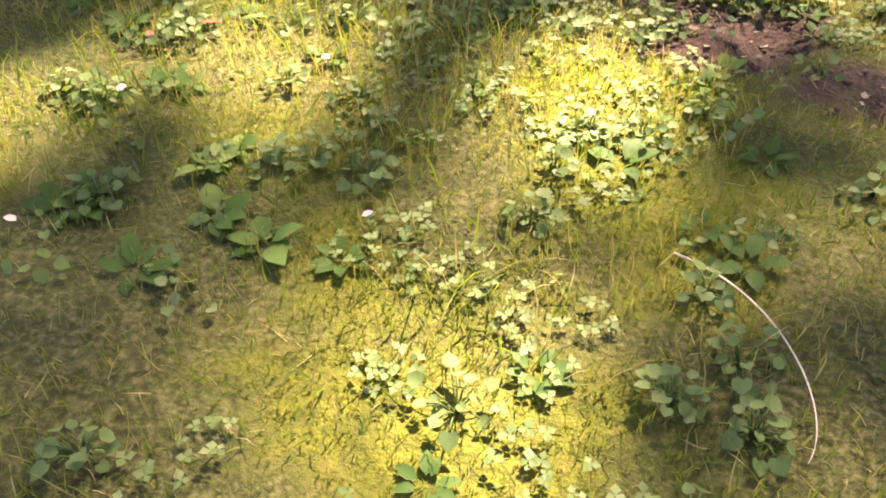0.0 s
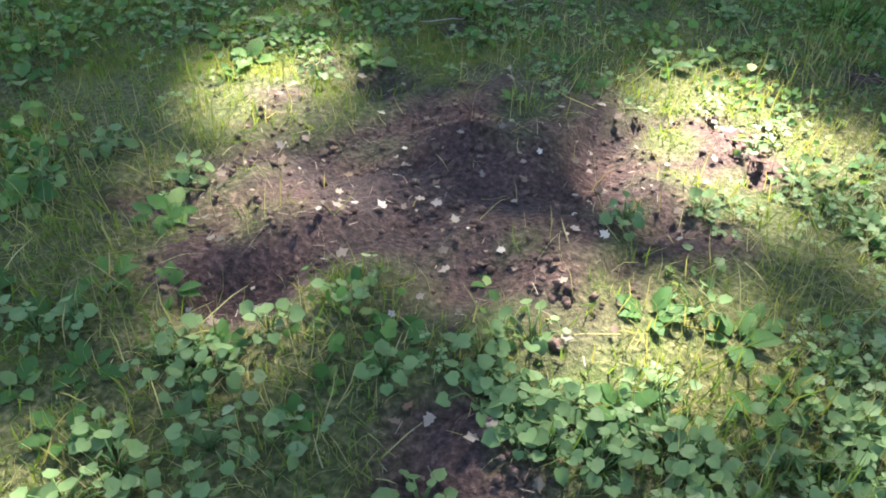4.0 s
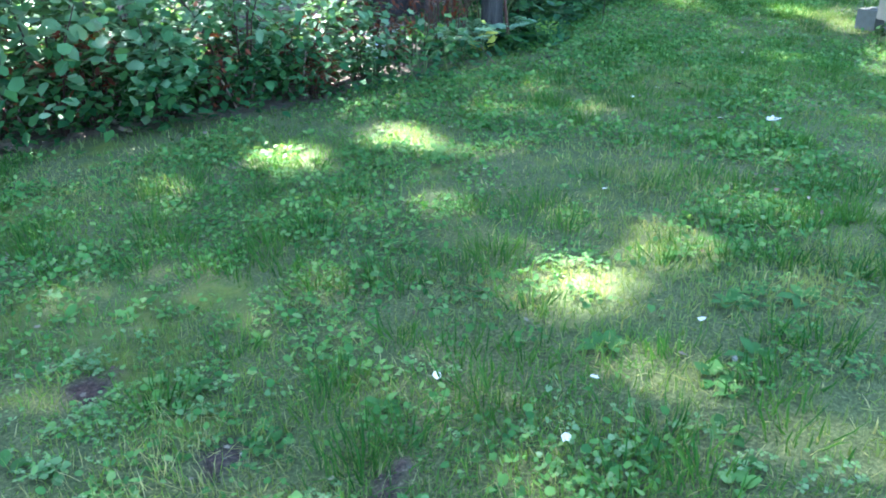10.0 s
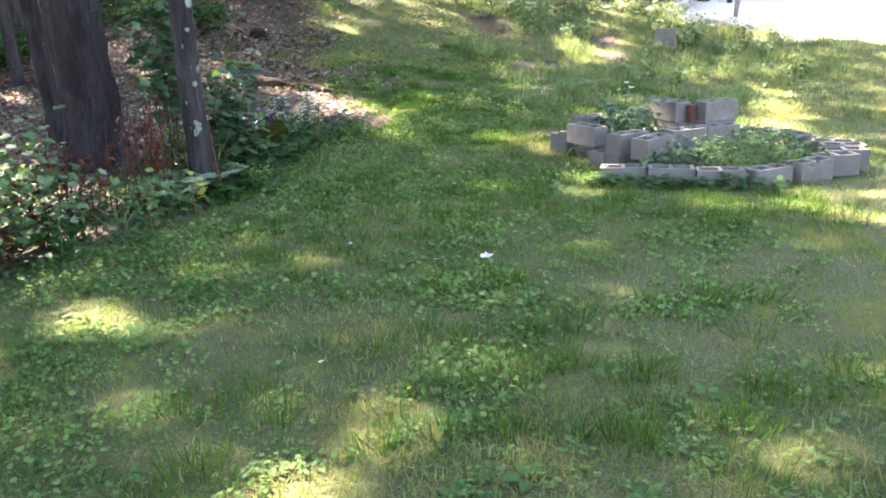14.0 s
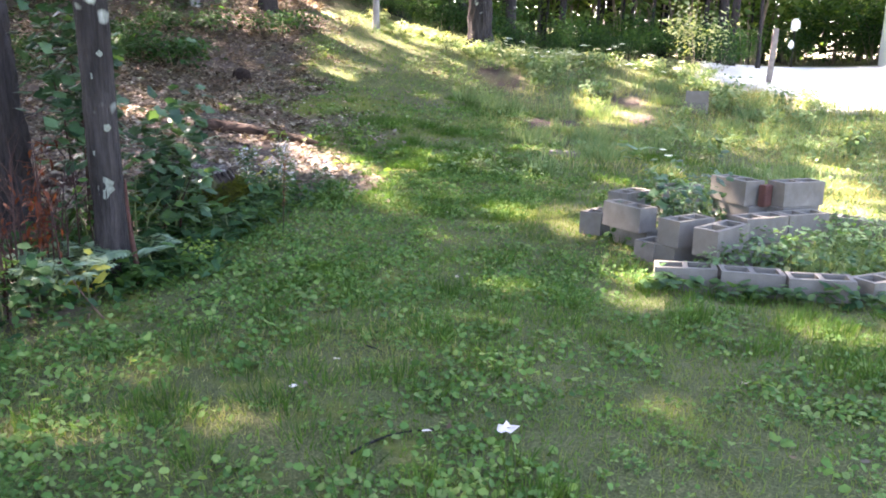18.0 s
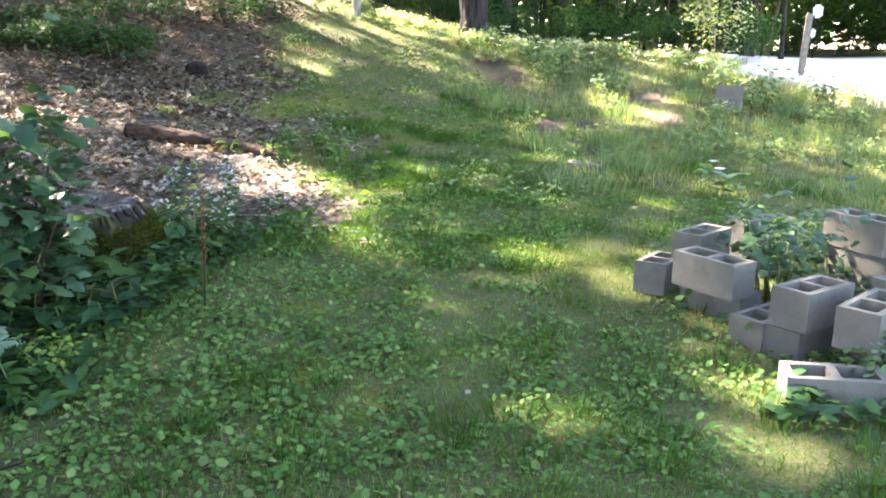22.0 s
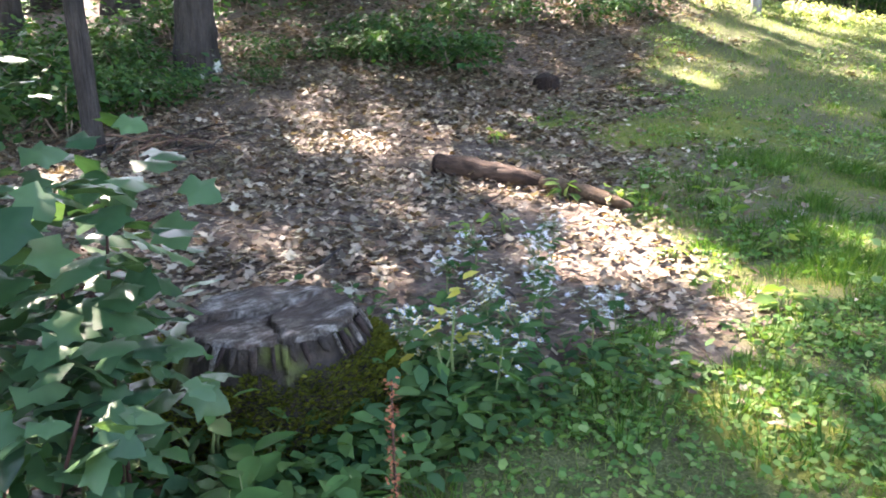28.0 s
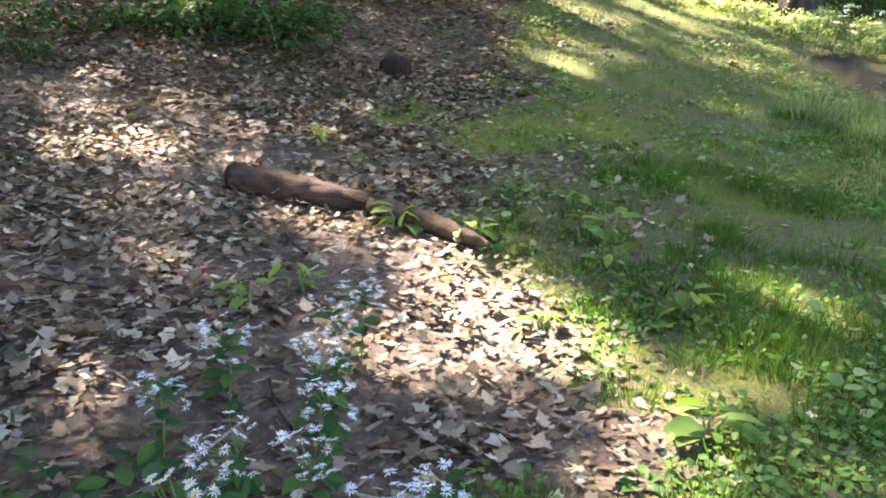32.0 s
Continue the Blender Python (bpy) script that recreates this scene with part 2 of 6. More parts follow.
def plain(name, a, b, scale=8, rough=0.85, strength=0.4, mossy=0.0, kind="Object"):
    m = Mat(name, rough)
    v = m.coords((1, 1, 1), kind)
    f, g = m.noise(scale, 5, v), m.noise(scale * 9, 4, v)
    c = m.mix(m.math("MULTIPLY", g, 0.6), m.ramp(f, (0.3, a), (0.7, b)), tuple(q * 0.55 for q in a))
    if mossy:
        c = m.mix(m.math("MULTIPLY", m.ramp(m.noise(3.5, 4, v), (0.6 - mossy, (0, 0, 0)), (0.72 - mossy, (1, 1, 1))), 0.85), c, (0.055, 0.068, 0.016))
    m.color(c)
    return m.bump(m.math("ADD", f, g), strength, 0.01).m


def make_concrete():
    m = Mat("concrete_block", 0.92)
    v = m.coords()
    r = m.node("ObjectInfo").outputs["Random"]
    f, g = m.noise(5, 5, v), m.noise(140, 3, v)
    c = m.mix(r, m.ramp(f, (0.3, (0.06, 0.057, 0.047)), (0.7, (0.105, 0.099, 0.081))), m.ramp(f, (0.3, (0.072, 0.068, 0.056)), (0.7, (0.128, 0.122, 0.1))))
    c = m.mix(m.ramp(m.noise(9, 6, m.coords((1, 1, 0.6))), (0.45, (0, 0, 0)), (0.62, (0.8, 0.8, 0.8))), c, (0.07, 0.061, 0.048))
    c = m.mix(m.ramp(m.noise(2.5, 5, v), (0.55, (0, 0, 0)), (0.7, (0.6, 0.6, 0.6))), c, (0.2, 0.195, 0.17))
    c = m.mix(m.math("MULTIPLY", g, 0.5), c, (0.14, 0.133, 0.117))
    m.color(c)
    return m.bump(g, 0.6, 0.006).m


CONCRETE = make_concrete()
LICHEN = plain("lichen", (0.09, 0.105, 0.08), (0.19, 0.21, 0.17), 60)
TWIG = plain("twig_wood", (0.16, 0.12, 0.095), (0.34, 0.28, 0.23), 20)
PALE_TWIG = plain("bleached_twig", (0.42, 0.36, 0.31), (0.62, 0.55, 0.48), 20)
STEM = plain("green_stem", (0.06, 0.09, 0.03), (0.12, 0.15, 0.05), 20, 0.6)
RED_STEM = plain("reddish_stem", (0.02, 0.011, 0.009), (0.055, 0.026, 0.019), 20, 0.7)
STUMP_SIDE = plain("mossy_stump_side", (0.015, 0.012, 0.01), (0.052, 0.042, 0.035), 9, 0.95, 1.0, 0.1)
POST_WOOD = plain("weathered_post", (0.10, 0.088, 0.08), (0.24, 0.215, 0.19), 9)
WHITE_PAINT = plain("white_paint", (0.74, 0.74, 0.72), (0.82, 0.82, 0.80), 3, 0.6, 0.1)
RUST_BRICK = plain("rusty_brick", (0.05, 0.022, 0.018), (0.11, 0.05, 0.038), 12)
SOIL_CLOD = plain("soil_clod", (0.04, 0.025, 0.019), (0.12, 0.077, 0.057), 30)
ROT_RED = plain("reddish_rot", (0.025, 0.011, 0.008), (0.075, 0.032, 0.022), 20)
STICK = plain("brown_stick", (0.07, 0.042, 0.028), (0.17, 0.105, 0.07), 20)
ROOF = plain("roof_shingle", (0.07, 0.065, 0.06), (0.14, 0.13, 0.12), 6)
SPLIT_WOOD = plain("split_wood", (0.04, 0.025, 0.016), (0.13, 0.085, 0.055), 25, 0.9, 0.8)
ROTTEN = plain("rotten_wood", (0.012, 0.008, 0.007), (0.035, 0.024, 0.02), 9, 0.95, 1.0)
YELLOW_CORE = plain("flower_core", (0.45, 0.33, 0.08), (0.55, 0.42, 0.1), 60)
ORANGE_STALK = plain("orange_stalk", (0.15, 0.05, 0.022), (0.27, 0.10, 0.045), 30, 0.7)
RED_PETAL = plain("red_petal", (0.42, 0.05, 0.04), (0.55, 0.09, 0.06), 30, 0.6)
PINK_PETAL = plain("pink_petal", (0.52, 0.30, 0.36), (0.62, 0.40, 0.45), 30, 0.6)


def make_stump_top():
    """Old sawn wood: dark streaks along the grain, bleached grey sheets with painted shine, brown rot."""
    m = Mat("weathered_stump_top", 0.85)
    v = m.coords()
    grain, fine, big = m.noise(1, 8, m.coords((9, 60, 20)), 0.75), m.noise(90, 5, v), m.noise(6.5, 6, v, 0.75)
    c = m.ramp(grain, (0.34, (0.014, 0.0115, 0.0095)), (0.5, (0.055, 0.046, 0.037)), (0.66, (0.15, 0.134, 0.114)))
    # grey sheets, their silvery shine put into the colour as paler patches
    c = m.mix(m.ramp(big, (0.44, (0, 0, 0)), (0.58, (0.85, 0.85, 0.85))), c, m.ramp(grain, (0.38, (0.08, 0.074, 0.066)), (0.58, (0.42, 0.4, 0.37))))
    c = m.mix(m.ramp(m.noise(5.5, 4, m.coords((1, 1.6, 1))), (0.5, (0, 0, 0)), (0.6, (0.85, 0.85, 0.85))), c, (0.07, 0.042, 0.028))
    c = m.mix(m.ramp(m.noise(4.2, 3, v), (0.48, (0, 0, 0)), (0.56, (0.9, 0.9, 0.9))), c, m.ramp(grain, (0.35, (0.010, 0.008, 0.007)), (0.65, (0.055, 0.04, 0.03))))
    m.color(m.mix(m.math("MULTIPLY", fine, 0.5), c, (0.03, 0.024, 0.022)))
    return m.bump(m.math("ADD", grain, m.math("MULTIPLY", fine, 0.4)), 1.0, 0.03).m


STUMP_TOP = make_stump_top()

# ---- the lie of the land ----
LAND = (0.012, -0.6747, -0.5105, -0.195, 0.9442, -0.6297, 0.2821, -0.2283, 0.9425, 0.0552)


SWELLS = ((0.35, 2.55, 0.62, 0.5, 0.05), (10.0, 7.9, 0.9, 1.1, 0.10), (11.4, 5.95, 0.6, 0.55, -0.07), (1.9, 3.9, 0.9, 0.7, -0.035), (8.4, 3.3, 0.9, 0.6, -0.03),
          (21.0, 3.6, 2.0, 1.6, 0.18), (15.55, 9.3, 1.5, 1.0, -0.19), (17.9, 2.2, 1.5, 1.0, 0.08), (13.4, 3.6, 0.8, 0.8, 0.06))  # x, y, half widths, rise


def smooth(v, a, b):
    t = np.clip((v - a) / (b - a), 0, 1)
    return t * t * (3 - 2 * t)


def soft_clip(v, lo, hi, r):
    return np.where(v > hi, hi + r * np.tanh((v - hi) / r), np.where(v < lo, lo + r * np.tanh((v - lo) / r), v))


def land(x, y):
    """Height of the ground: a shallow dip before the blocks, rising ahead and into the wood."""
    x, y = np.asarray(x, float), np.asarray(y, float)
    yard = smooth(5.0 - y, 0, 3)
    u, v = soft_clip(x, -2.0, 18.8 + 1.3 * yard, 1.8 + 0.7 * yard) / 10, soft_clip(y, -3.0, 13.0, 3.0) / 10
    c = LAND
    swell = sum(h * np.exp(-(((x - a) / p) ** 2) - ((y - b) / q) ** 2) for a, b, p, q, h in SWELLS)
    return swell + c[0] + c[1] * u + c[2] * v + c[3] * u * u + c[4] * u * v + c[5] * v * v + c[6] * u**3 + c[7] * u * u * v + c[8] * u * v * v + c[9] * v**3


def vnoise(x, y, f, seed):
    """Smooth value noise from 0 to 1, f cells a metre."""
    g = np.random.RandomState(seed).rand(64, 64)
    x, y = np.asarray(x, float) * f, np.asarray(y, float) * f
    i, j = np.floor(x).astype(int), np.floor(y).astype(int)
    u, v = x - i, y - j
    u, v = u * u * (3 - 2 * u), v * v * (3 - 2 * v)
    a, b, c, d = g[i % 64, j % 64], g[(i + 1) % 64, j % 64], g[i % 64, (j + 1) % 64], g[(i + 1) % 64, (j + 1) % 64]
    return (a * (1 - u) + b * u) * (1 - v) + (c * (1 - u) + d * u) * v


EDGE_X = (-30, -6, 2, 2.5, 3.8, 4.8, 6, 8, 9.5, 10.1, 11.2, 12.1, 13, 14.5, 16.3, 17.4, 20, 24, 40)
EDGE_Y = (12, 9.6, 8.6, 7.5, 6.3, 5.9, 5.5, 5.75, 5.85, 5.38, 5.38, 6.3, 7.5, 8.0, 8.5, 8.8, 10, 11.5, 14)


def wood_edge(x):
    return np.interp(x, EDGE_X, EDGE_Y)


def litter_at(x, y):
    n = vnoise(x, y, 2.3, 3) - 0.5 + 0.5 * (vnoise(x, y, 7, 4) - 0.5)
    far = smooth(x - 11.5, 0, 2)
    thin = 0.35 * smooth(vnoise(x, y, 1.2, 45) + 0.35 * (vnoise(x, y, 6, 46) - 0.5), 0.5, 0.72) * smooth(x - 11.6, 0, 0.8) * smooth(y - wood_edge(x) + 3.4, 0, 1.2)
    return np.maximum(thin, smooth(y - wood_edge(x) + (0.55 + 1.1 * far) * n, -0.12 - 0.3 * far, 0.22 + 0.3 * far))


BARE = ((0.36, 2.88, 0.50, 0.46), (0.7, 2.95, 0.26, 0.32), (1.04, 2.98, 0.14, 0.18), (0.66, 4.1, 0.06, 0.1), (0.8, 2.66, 0.16, 0.09), (0.02, 2.6, 0.17, 0.15), (0.34, 2.13, 0.1, 0.2), (0.44, 1.88, 0.15, 0.12), (0.66, 1.62, 0.27, 0.17), (0.86, 1.42, 0.2, 0.11),
        (1.06, 4.6, 0.12, 0.11), (0.78, 4.25, 0.12, 0.1), (0.6, 3.97, 0.06, 0.11), (0.47, 3.64, 0.05, 0.07), (1.55, 3.38, 0.08, 0.05), (1.6, 4.05, 0.07, 0.05), (1.62, 2.92, 0.09, 0.05))
BARE_FAR = ((9.04, 7.72, 0.24, 0.18), (19.2, 5.7, 0.8, 0.3), (9.9, 5.75, 0.25, 0.12), (17.0, 2.72, 0.4, 0.3), (15.86, 4.24, 0.45, 0.22), (16.15, 3.79, 0.4, 0.2), (18.28, 2.98, 0.45, 0.3), (14.54, 3.61, 0.28, 0.12), (18.7, 5.3, 0.9, 0.5))


def soil_at(x, y):
    n = (0.6 * (vnoise(x, y, 5, 5) - 0.5) + 0.7 * (vnoise(x, y, 16, 6) - 0.5)) * np.where((y > 3.5) & (x < 3), 1.9, 1.0)
    out = np.zeros(np.shape(x))
    for cx, cy, rx, ry in BARE + BARE_FAR:
        d = np.hypot((x - cx) / rx, (y - cy) / ry)
        out = np.maximum(out, 1 - smooth(d + n, 0.65, 1.15))
    return out


def moss_at(x, y):
    n = 0.4 * vnoise(x, y, 1.7, 7) + 0.35 * vnoise(x, y, 5, 8) + 0.25 * vnoise(x, y, 14, 10)
    start = smooth(2.2 - y - 0.3 * x, 0.0, 1.0) * 0.1 - 0.26 * smooth(y - 1.55, 0, 0.3) * smooth(3.3 - y, 0, 0.4) * smooth(x + 0.35, 0, 0.4)
    side = np.exp(-(((x - 13.3) / 1.6) ** 2 + ((y - wood_edge(x) + 0.2) / 0.9) ** 2)) * 0.35
    for cx, cy, r in ((7.6, 2.1, 0.55), (14.4, 7.5, 0.9), (15.6, 6.9, 0.9), (13.6, 7.3, 0.5), (9.4, 3.9, 0.4)):
        side = side + 0.16 * np.exp(-(((x - cx) / r) ** 2 + ((y - cy) / r) ** 2))
    return smooth(n + start + side - 0.06 * smooth(x - 1.8, 0, 1), 0.56, 0.72)


def gravel_at(x, y):
    n = vnoise(x, y, 1.1, 9) - 0.5
    strip = 0.6 * smooth(x + n - 20.9, 0, 0.5) * smooth(23.0 - x + n, 0, 0.5) * smooth(1.7 - y, 0, 0.8)
    yard = smooth(x + n - 19.9 - 0.55 * np.maximum(y, 0), 0, 0.6) * smooth(1.9 - y + n, 0, 0.6) * smooth(29 - x, 0, 1)
    return np.maximum(strip, yard)


def bumps(x, y):
    """Small unevenness of the turf and the soil."""
    near = smooth(24 - x, 0, 3)
    s = soil_at(x, y)
    return near * (0.035 * (vnoise(x, y, 1.6, 11) - 0.5) + 0.014 * (vnoise(x, y, 6, 12) - 0.5) + s * (0.085 * (vnoise(x, y, 7, 13) - 0.5) + 0.055 * (vnoise(x, y, 17, 14) - 0.5) - 0.01))


def height(x, y):
    return land(x, y) + bumps(x, y)


# ---- mesh helpers ----


def mesh_of(name, verts, faces, material, shaded=True):
    """A mesh from arrays: verts (n, 3) and faces (m, k)."""
    verts, faces = np.asarray(verts, np.float32), np.asarray(faces, np.int32)
    me = bpy.data.meshes.new(name)
    m, k = faces.shape
    me.vertices.add(len(verts))
    me.vertices.foreach_set("co", verts.ravel())
    me.loops.add(m * k)
    me.loops.foreach_set("vertex_index", faces.ravel())
    me.polygons.add(m)
    me.polygons.foreach_set("loop_start", np.arange(0, m * k, k, dtype=np.int32))
    me.polygons.foreach_set("loop_total", np.full(m, k, np.int32))
    me.update(calc_edges=True)
    me.polygons.foreach_set("use_smooth", np.full(m, shaded))
    me.materials.append(material)
    return me


def part(name, me, parent=None, label="", **tags):
    """Links a mesh as one object, under a thing or a part of it."""
    ob = new(name, me)
    if parent is not None:
        ob.parent = parent
    return tagged(ob, label, **tags)


def thing(name, at, label, category, group="", turn=0.0, lean=(0, 0)):
    ob = new(name)
    ob.matrix_world = pose(*at, lean[0], lean[1], turn)
    return tagged(ob, label, category, group)


def bm_mesh(name, bm, material, shaded=False):
    me = bpy.data.meshes.new(name)
    bm.to_mesh(me)
    bm.free()
    me.materials.append(material)
    for p in me.polygons:
        p.use_smooth = shaded
    return me


def turns(az, pitch, roll):
    """Rotation matrices (n, 3, 3): roll about x, then nose up by pitch, then heading az; radians."""
    ca, sa, cp, sp, cr, sr = np.cos(az), np.sin(az), np.cos(pitch), np.sin(pitch), np.cos(roll), np.sin(roll)
    return np.stack([np.stack([ca * cp, -sa * cr - ca * sp * sr, sa * sr - ca * sp * cr], -1),
                     np.stack([sa * cp, ca * cr - sa * sp * sr, -ca * sr - sa * sp * cr], -1),
                     np.stack([sp, cp * sr, cp * cr], -1)], -2)


def scatter(shape, at, az, pitch, roll, size):
    """Copies of a small template (verts, triangles) at many places, as arrays."""
    v, f = shape
    v, f = np.asarray(v, float), np.asarray(f, int)
    size = np.asarray(size, float)
    size = size[:, None, None] if size.ndim == 1 else size[:, None, :]
    p = np.einsum("nij,nkj->nki", turns(az, pitch, roll), v[None] * size) + np.asarray(at)[:, None, :]
    return p.reshape(-1, 3), (f[None] + (np.arange(len(at)) * len(v))[:, None, None]).reshape(-1, f.shape[1])


def joined(*pieces):
    vs, fs, n = [], [], 0
    for v, f in pieces:
        vs.append(v), fs.append(f + n)
        n += len(v)
    return np.concatenate(vs), np.concatenate(fs)


def fan(outline, cup=0.0):
    """A leaf blade: an outline round its middle, tri by tri."""
    o = np.array([(x, y, z) for x, y, z in outline], float)
    mid = np.array([[o[:, 0].mean(), 0, cup]])
    n = len(o)
    return np.concatenate([mid, o]), [(0, 1 + i, 1 + (i + 1) % n) for i in range(n)]


DIAMOND = ([(0, 0, 0), (0.45, 0.32, 0.06), (1, 0, -0.08), (0.45, -0.32, 0.06)], [(0, 1, 2), (0, 2, 3)])
OVAL = ([(0, 0, 0), (0.3, 0.26, 0.07), (0.7, 0.22, 0.05), (1, 0, -0.1), (0.7, -0.22, 0.05), (0.3, -0.26, 0.07), (0.35, 0, 0.01), (0.7, 0, 0)],
        [(0, 6, 1), (6, 7, 1), (1, 7, 2), (7, 3, 2), (0, 5, 6), (6, 5, 7), (5, 4, 7), (7, 4, 3)])
LANCE = ([(0, 0, 0), (0.3, 0.14, 0.05), (0.7, 0.13, 0.03), (1, 0, -0.14), (0.7, -0.13, 0.03), (0.3, -0.14, 0.05), (0.35, 0, 0), (0.72, 0, -0.02)], OVAL[1])
LOBES = ((0, 0), (0.14, 0.36), (0.32, 0.24), (0.52, 0.5), (0.62, 0.26), (1.0, 0.0), (0.62, -0.26), (0.52, -0.5), (0.32, -0.24), (0.14, -0.36))
MAPLE_LEAF = fan([(x, y, 0.05 * math.sin(9 * x + 5 * y) - 0.08 * abs(y) - 0.06 * x * x) for x, y in ((0, 0), (0.0, 0.28), (0.26, 0.27), (0.5, 0.5), (0.56, 0.31), (0.8, 0.2), (1.0, 0.0), (0.8, -0.2), (0.56, -0.31), (0.5, -0.5), (0.26, -0.27), (0.0, -0.28))], 0.06)
CURLED = fan([(x, y * 0.9, 0.12 * (abs(y) * 1.8) ** 2 + 0.05 * math.sin(7 * x)) for x, y in LOBES], 0.0)
CHIP = ([(0, -0.1, 0), (1, -0.07, 0.03), (1, 0.09, 0.02), (0, 0.1, 0.02), (0.5, 0, 0.12)], [(0, 1, 4), (1, 2, 4), (2, 3, 4), (3, 0, 4)])
FIBRE = ([(x, 0.4 * y, 0.5 * z) for x, y, z in CHIP[0]], CHIP[1])
SMALL = fan([(0.02, 0, 0), (0.35, 0.36, 0.06), (0.85, 0.26, 0.02), (0.98, 0, -0.05), (0.85, -0.26, 0.02), (0.35, -0.36, 0.06)], -0.02)
BLADE = ([(0, -0.5, 0), (0, 0.5, 0), (0.55, -0.4, 0.1), (0.55, 0.4, 0.1), (1, 0, 0)], [(0, 1, 2), (1, 3, 2), (2, 3, 4)])
CLOD = ([(-0.5, 0, 0.1), (0.5, 0.1, 0.05), (0.05, -0.4, 0), (-0.05, 0.45, 0.1), (0.05, 0, 0.42), (0, 0, -0.3)], [(4, 0, 2), (4, 2, 1), (4, 1, 3), (4, 3, 0), (5, 2, 0), (5, 1, 2), (5, 3, 1), (5, 0, 3)])
RNG = np.random.RandomState(5)


def rnd(n, a, b):
    return RNG.uniform(a, b, n)


def spread(n, x0, x1, y0, y1, keep=None):
    """n random places on the ground within a rectangle, kept with the chance keep(x, y)."""
    x, y = rnd(n, x0, x1), rnd(n, y0, y1)
    if keep is not None:
        k = RNG.rand(n) < keep(x, y)
        x, y = x[k], y[k]
    return np.stack([x, y, height(x, y)], -1)


def lumpy(points, radii, sides, rings, amount, scale, seed=0):
    """A tube with many rings and a smoothly uneven surface, as arrays."""
    t, fine = np.linspace(0, 1, len(points)), np.linspace(0, 1, rings)
    pts = np.stack([np.interp(fine, t, np.array(points)[:, k]) for k in range(3)], -1)
    for _ in range(3):
        pts[1:-1] = (pts[:-2] + 2 * pts[1:-1] + pts[2:]) / 4
    v, f = tube([tuple(q) for q in pts], list(np.interp(fine, t, radii)), sides)
    mid = np.repeat(pts, sides, 0)
    grow = np.array([1 + amount * (noise.noise(Vector(q) * scale + Vector((seed, 0, 0))) + 0.5 * noise.noise(Vector(q) * scale * 2.7)) for q in v])
    return mid + (v - mid) * grow[:, None], f


def tube(points, radii, sides=8, ripple=0.0, seed=0, cap=True):
    """A bent tapering tube through points, as arrays of triangles."""
    rs = np.random.RandomState(seed)
    pts = [Vector(p) for p in points]
    n, rings = len(pts), []
    for i, p in enumerate(pts):
        d = (pts[min(i + 1, n - 1)] - pts[max(i - 1, 0)]).normalized()
        a = d.cross(Vector((0.31, 0.95, 0.05))).normalized() if abs(d.y) < 0.9 else d.cross(Vector((1, 0, 0))).normalized()
        b = d.cross(a)
        for k in range(sides):
            w = 2 * math.pi * k / sides
            r = radii[i] * (1 + ripple * rs.uniform(-1, 1))
            rings.append(p + (a * math.cos(w) + b * math.sin(w)) * r)
    faces = []
    for i in range(n - 1):
        for k in range(sides):
            q = (k + 1) % sides
            a, b, c, d = i * sides + k, i * sides + q, (i + 1) * sides + q, (i + 1) * sides + k
            faces += [(a, b, c), (a, c, d)]
    if cap:
        for base, flip in ((0, True), ((n - 1) * sides, False)):
            for k in range(1, sides - 1):
                f = (base, base + k, base + k + 1)
                faces.append(f[::-1] if flip else f)
    return np.array([tuple(v) for v in rings]), np.array(faces)


# ---- ground ----


def grown(a, b, step, far, rate=1.35):
    """Coordinates at an even step from a to b, then ever wider out to far on both sides."""
    mid = list(np.arange(a, b + step / 2, step))
    out, s = [], step
    while (out[-1] if out else mid[-1]) < far:
        s *= rate
        out.append((out[-1] if out else mid[-1]) + s)
    low, s = [], step
    while (low[-1] if low else mid[0]) > -far:
        s *= rate
        low.append((low[-1] if low else mid[0]) - s)
    return np.array(low[::-1] + mid + out)


def build_ground():
    xs, ys = grown(-1.6, 16, 0.06, 600), grown(0.0, 11.0, 0.06, 600)
    gx, gy = np.meshgrid(xs, ys, indexing="ij")
    x, y = gx.ravel(), gy.ravel()
    idx = np.arange(len(x)).reshape(gx.shape)
    f = np.stack([idx[:-1, :-1].ravel(), idx[1:, :-1].ravel(), idx[1:, 1:].ravel(), idx[:-1, 1:].ravel()], -1)
    me = mesh_of("ground", np.stack([x, y, height(x, y)], -1), f, GROUND)
    for name, fn in (("litter", litter_at), ("soil", soil_at), ("moss", moss_at), ("gravel", gravel_at)):
        me.attributes.new(name, "FLOAT", "POINT").data.foreach_set("value", fn(x, y).astype(np.float32))
    part("ground", me, None, "uneven garden ground with moss, bare soil and leaf litter", category="ground", kind="structure")


build_ground()

